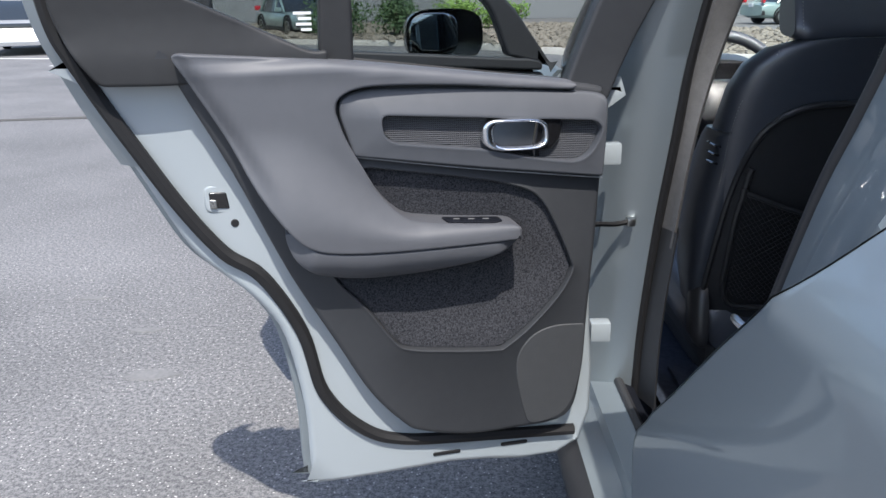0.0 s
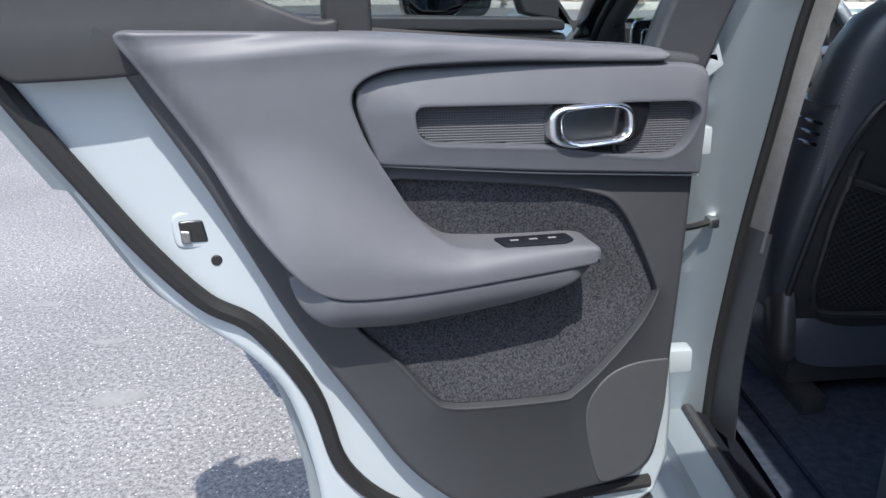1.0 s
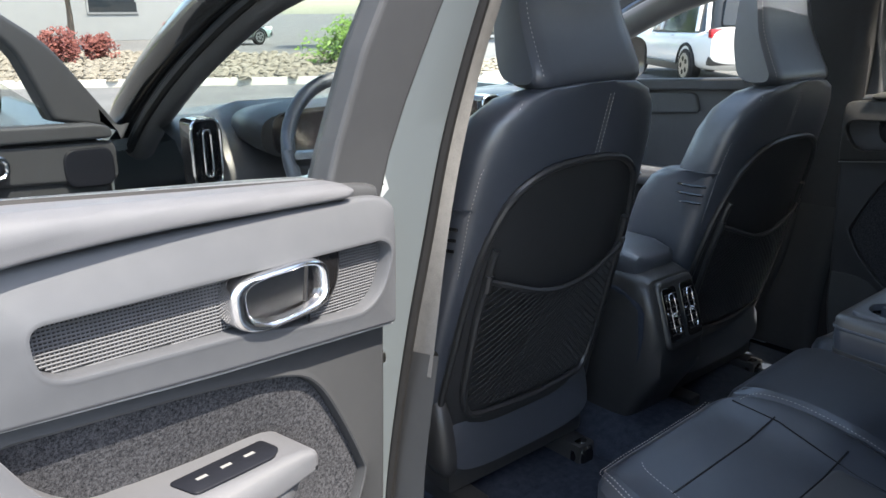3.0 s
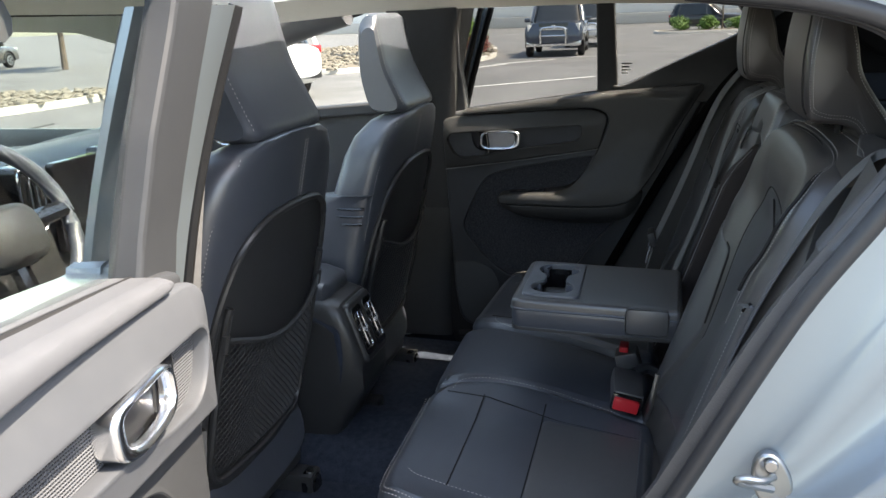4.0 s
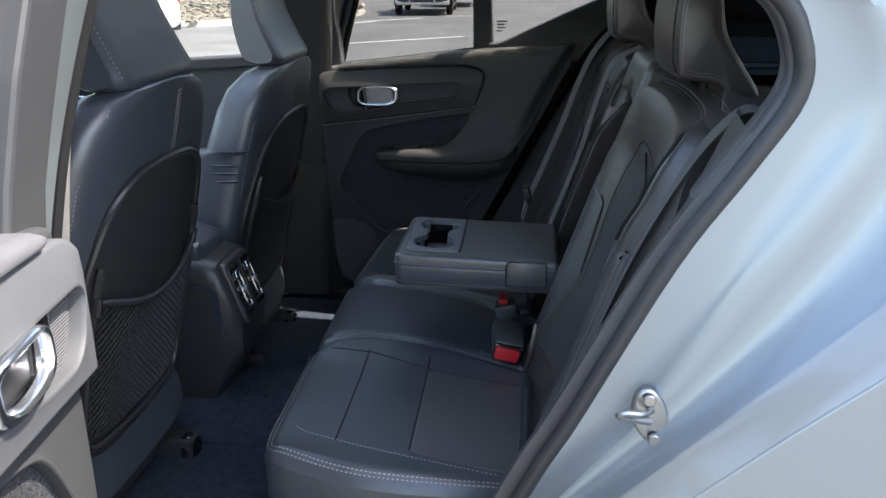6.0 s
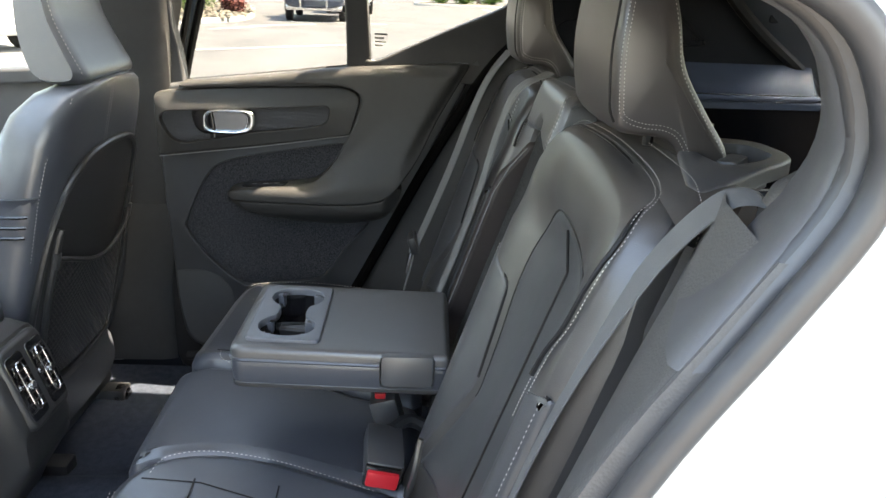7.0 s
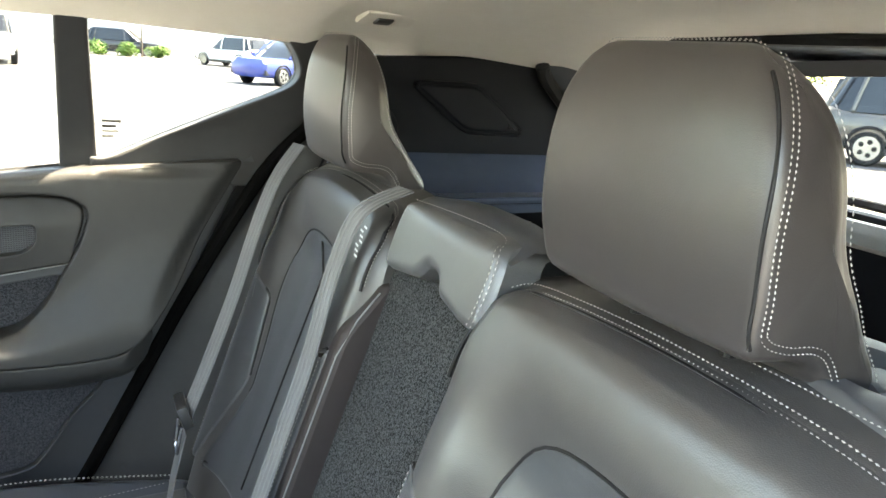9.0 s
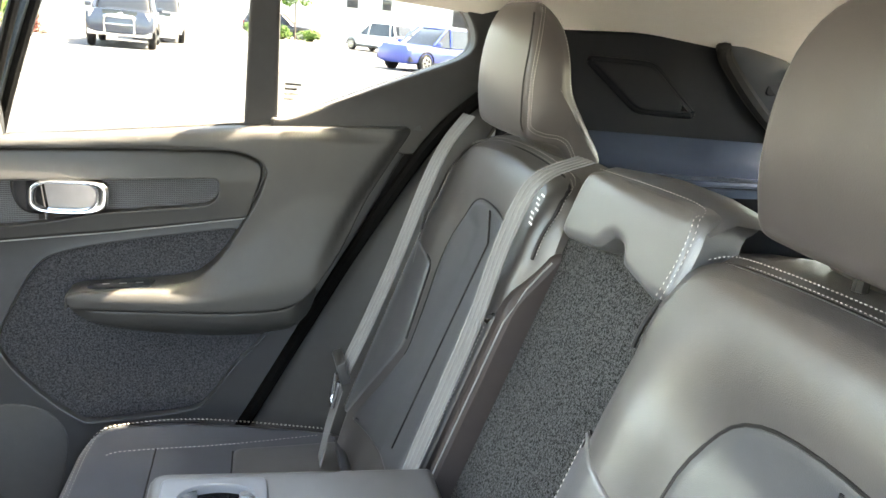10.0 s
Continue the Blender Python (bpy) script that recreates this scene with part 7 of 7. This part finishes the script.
LENS_RED = material("red_lens", (0.45, 0.01, 0.02), 0.2, coat=0.5)
PLATE = material("plate_face", (0.6, 0.62, 0.66), 0.5)


def vehicle(kind, x, y, yaw, paint, label, length=4.6, width=1.86, height=1.68):
    """A parked vehicle, its nose towards yaw (degrees from +x)."""
    m = Matrix.Translation((x, y, 0)) @ pose(0, 0, 0, 0, 0, yaw)
    v = holder("vehicle", label, "car" if kind != "pickup" else "pickup truck", "parked vehicles")
    L, W, Hh = length, width / 2, height
    belt = Hh * (0.60 if kind != "pickup" else 0.62)
    bon = belt * (0.96 if kind != "sedan" else 0.88)

    def add(name, bm_, mat, parent=v, lab=""):
        bm_.transform(m)
        return part(name, bm_, mat, parent, lab)
    if kind == "pickup":
        secs = [(0.5, 0.5, 0.78, 0.86), (0.485, 0.42, bon, 0.97), (0.40, 0.40, bon + 0.03, 1.0), (0.22, 0.38, bon + 0.06, 1.0), (0.1, 0.36, belt + 0.04, 1.0), (-0.14, 0.36, belt + 0.04, 1.0), (-0.145, 0.38, belt + 0.06, 1.0), (-0.48, 0.42, belt + 0.08, 1.0), (-0.5, 0.5, belt + 0.06, 0.97)]
    elif kind == "sedan":
        secs = [(0.5, 0.35, 0.62, 0.78), (0.48, 0.25, 0.74, 0.92), (0.40, 0.22, bon, 0.98), (0.22, 0.22, belt - 0.02, 1.0), (0, 0.22, belt, 1.0), (-0.3, 0.22, belt + 0.02, 1.0), (-0.46, 0.26, belt + 0.03, 0.96), (-0.5, 0.36, belt - 0.08, 0.86)]
    else:
        secs = [(0.5, 0.40, 0.72, 0.80), (0.482, 0.28, 0.92, 0.93), (0.42, 0.26, bon, 0.98), (0.24, 0.24, belt - 0.01, 1.0), (0, 0.24, belt, 1.0), (-0.3, 0.24, belt + 0.03, 1.0), (-0.47, 0.28, belt + 0.06, 0.96), (-0.5, 0.42, belt + 0.02, 0.9)]
    rings = []
    for s, zl, zh, w in secs:
        rings.append(superring((s * L, 0, (zl + zh) / 2), (0, 1, 0), (0, 0, 1), W * w, (zh - zl) / 2, 4.5, 28))
    add("body", loft(rings), paint)
    cab = {"suv": ((0.23, -0.47), (0.05, -0.40)), "sedan": ((0.22, -0.36), (0.03, -0.22)), "pickup": ((0.17, -0.15), (0.07, -0.12))}[kind]
    (f0, r0), (f1, r1) = cab
    rings = []
    for t in (0.0, 0.5, 1.0):
        f, r = f0 + (f1 - f0) * t, r0 + (r1 - r0) * t
        rings.append(superring(((f + r) / 2 * L, 0, belt - 0.05 + (Hh - 0.04 - belt + 0.05) * t), (1, 0, 0), (0, 1, 0), (f - r) / 2 * L, W * (0.93 - 0.16 * t), 7, 36))
    glass = add("glasshouse", loft(rings), DARK_GLASS, v, "dark tinted windows")
    rings = [superring(((f1 + r1) / 2 * L, 0, Hh - 0.055 + dz), (1, 0, 0), (0, 1, 0), (f1 - r1) / 2 * L * k + 0.03, W * 0.79 * k, 6, 36) for dz, k in ((0.0, 1.0), (0.03, 0.98), (0.05, 0.9), (0.056, 0.6))]
    add("roof", loft(rings), paint)
    pill = [(f0, f1), (0.02 if kind != "pickup" else 0.02, 0.01), (r0 + 0.10 if kind == "suv" else r0 + 0.04, r1 + 0.06 if kind == "suv" else r1 + 0.02), (r0, r1)]
    for sy in (-1, 1):
        for a, b in pill:
            add("pillar", tube([(a * L, sy * W * 0.925, belt - 0.03), ((a + b) / 2 * L, sy * W * 0.855, (belt + Hh) / 2), (b * L, sy * W * 0.77, Hh - 0.04)], 0.045, 6), paint)
        add("mirror", block((0.10, 0.2, 0.14), (f0 * L - 0.12, sy * (W + 0.09), belt + 0.05), 0.03), paint)
        for wx in (0.315, -0.30):
            tyre = add("wheel", disc((wx * L, sy * (W - 0.10), 0.34), (0, 1, 0), 0.345, 0.23, 28), RUBBER)
            add("rim", disc((wx * L, sy * (W + 0.012), 0.34), (0, 1, 0), 0.235, 0.02, 20), STEEL, tyre)
            for k in range(5):
                a = 2 * math.pi * k / 5
                add("gap", disc((wx * L + 0.13 * math.cos(a), sy * (W + 0.024), 0.34 + 0.13 * math.sin(a)), (0, 1, 0), 0.05, 0.006, 8), RUBBER, tyre)
            add("arch", tube([(wx * L + 0.40 * math.cos(a), sy * (W - 0.005), 0.34 + 0.40 * math.sin(a)) for a in (math.pi * k / 12 for k in range(13))], 0.035, 6), RUBBER)
        hz = 0.72 if kind == "sedan" else (0.98 if kind == "pickup" else 0.82)
        add("headlight", block((0.12, 0.36, 0.15 if kind != "pickup" else 0.24), (0.475 * L, sy * W * 0.72, hz), 0.03, Euler((0, 0, radians(sy * -18))).to_matrix()), LAMP_WHITE)
        add("tail_light", block((0.10, 0.30, 0.16), (-0.485 * L, sy * W * 0.78, 0.95 if kind != "pickup" else 1.0), 0.03, Euler((0, 0, radians(sy * 14))).to_matrix()), LENS_RED)
        add("side_sill", block((L * 0.48, 0.05, 0.14), (0, sy * (W - 0.01), 0.30), 0.02), PLASTIC)
        for k in (0.08, -0.14):
            add("door_handle", block((0.16, 0.03, 0.025), (k * L, sy * (W + 0.008), belt - 0.12), 0.008), paint)
    add("grille", block((0.06, W * 1.0, 0.26 if kind != "pickup" else 0.34), (0.485 * L, 0, 0.66 if kind != "pickup" else 0.98), 0.03), GLOSS_BLACK)
    add("front_bumper", block((0.22, W * 1.86, 0.2), (0.47 * L, 0, 0.46), 0.05), CHROME if kind == "pickup" else PLASTIC)
    add("rear_bumper", block((0.2, W * 1.84, 0.2), (-0.475 * L, 0, 0.48), 0.05), CHROME if kind == "pickup" else PLASTIC)
    if kind == "pickup":
        add("bull_bar", tube(spline([(0.515 * L, -0.42, 0.42), (0.525 * L, -0.42, 0.85), (0.525 * L, -0.3, 0.98), (0.525 * L, 0.3, 0.98), (0.525 * L, 0.42, 0.85), (0.515 * L, 0.42, 0.42)], 4), 0.035, 8), CHROME)
        add("bull_bar", tube([(0.525 * L, -0.42, 0.72), (0.525 * L, 0.42, 0.72)], 0.025, 8), CHROME)
        add("badge", disc((0.492 * L, 0, 0.99), (1, 0, 0), 0.09, 0.02, 16), STEEL)
        add("grille_bar", block((0.05, W * 0.96, 0.05), (0.492 * L, 0, 0.93), 0.01), CHROME)
    for s in (-1,):
        add("plate", block((0.02, 0.32, 0.16), (s * 0.505 * L, 0, 0.78), 0.004), PLATE)
    if kind == "suv":
        add("rear_window", panel(rounded([(-0.60, belt + 0.08), (0.60, belt + 0.08), (0.50, Hh - 0.14), (-0.50, Hh - 0.14)], 0.06), lambda a, b, n: Vector((-(0.47 + n) * L + (b - belt) * 0.55 * 0.6 - 0.02, a, b)), None, 0.004, 0.02, 0), DARK_GLASS)
        for sy in (-1, 1):
            add("roof_rail", tube([(f1 * L - 0.1, sy * W * 0.74, Hh + 0.02), (0, sy * W * 0.76, Hh + 0.05), (r1 * L + 0.1, sy * W * 0.74, Hh + 0.02)], 0.02, 6), STEEL)
    return v


P_WHITE = car_paint("white_paint", (0.78, 0.78, 0.77))
P_BLACK = car_paint("black_paint", (0.012, 0.012, 0.014))
P_BLUE = car_paint("blue_paint", (0.03, 0.06, 0.30))
P_NAVY = car_paint("navy_paint", (0.02, 0.03, 0.055))
P_GREY = car_paint("bronze_grey_paint", (0.085, 0.08, 0.07))
P_TEAL = car_paint("sage_paint", (0.20, 0.27, 0.26))
vehicle("suv", 13.6, 8.6, 55, P_WHITE, "white sport utility vehicle with red tail lights", 4.7, 1.88, 1.68)
vehicle("pickup", 28.4, 3.6, 184, P_NAVY, "dark blue pickup truck with a chrome bull bar", 5.7, 2.0, 1.92)
vehicle("pickup", 35.4, 3.2, 184, P_WHITE, "white pickup truck behind a dark one", 5.7, 1.95, 1.88)
vehicle("suv", 57.0, -2.6, -98, P_BLACK, "black sport utility vehicle in the car park", 4.8, 1.95, 1.75)
vehicle("suv", 47.5, -8.2, 35, P_WHITE, "white sport utility vehicle in the car park", 4.7, 1.9, 1.72)
vehicle("suv", 29.2, -7.4, 125, P_BLUE, "parked bright blue sport utility vehicle", 4.6, 1.88, 1.66)
vehicle("suv", 9.0, -15.6, -140, P_GREY, "bronze-grey sport utility vehicle", 4.9, 1.95, 1.76)
vehicle("suv", 15.0, -11.6, -25, P_WHITE, "white sport utility vehicle with red tail lights", 4.7, 1.88, 1.70)
vehicle("suv", 23.2, -19.2, -35, P_BLACK, "parked black sport utility vehicle", 4.7, 1.88, 1.70)
vehicle("sedan", -12.6, 20.6, -70, P_WHITE, "white saloon car with twin kidney-shaped grille", 4.7, 1.84, 1.44)
vehicle("sedan", -6.4, 27.4, -60, P_TEAL, "parked sage green saloon car", 4.6, 1.82, 1.46)
vehicle("sedan", 21, 27, 10, P_WHITE, "white saloon car beyond the planting bed", 4.6, 1.82, 1.46)
vehicle("suv", 27, 30, 10, P_GREY, "grey sport utility vehicle beyond the planting bed", 4.6, 1.85, 1.66)
vehicle("sedan", 14, 33, 12, P_TEAL, "grey-green saloon car beyond the planting bed", 4.6, 1.82, 1.46)
lamp_post = holder("street_lamp", "tall pale steel lamp post in the car park", "street lamp")
part("pole", tube([(27, -44, 0), (26.6, -44.4, 5), (26.2, -44.8, 10)], 0.09, 8), STEEL, lamp_post)
part("foot", block((0.5, 0.5, 0.6), (27, -44, 0.3), 0.04), CONCRETE, lamp_post)
for z in (9.5, 10.4, 11.5):
    tagged(finish(tube([(-60, -64, z), (0, -60, z - 0.5), (60, -50, z - 0.2), (130, -30, z)], 0.03, 4), "power_line", RUBBER), "thin black overhead cable", "cable", "overhead cables")
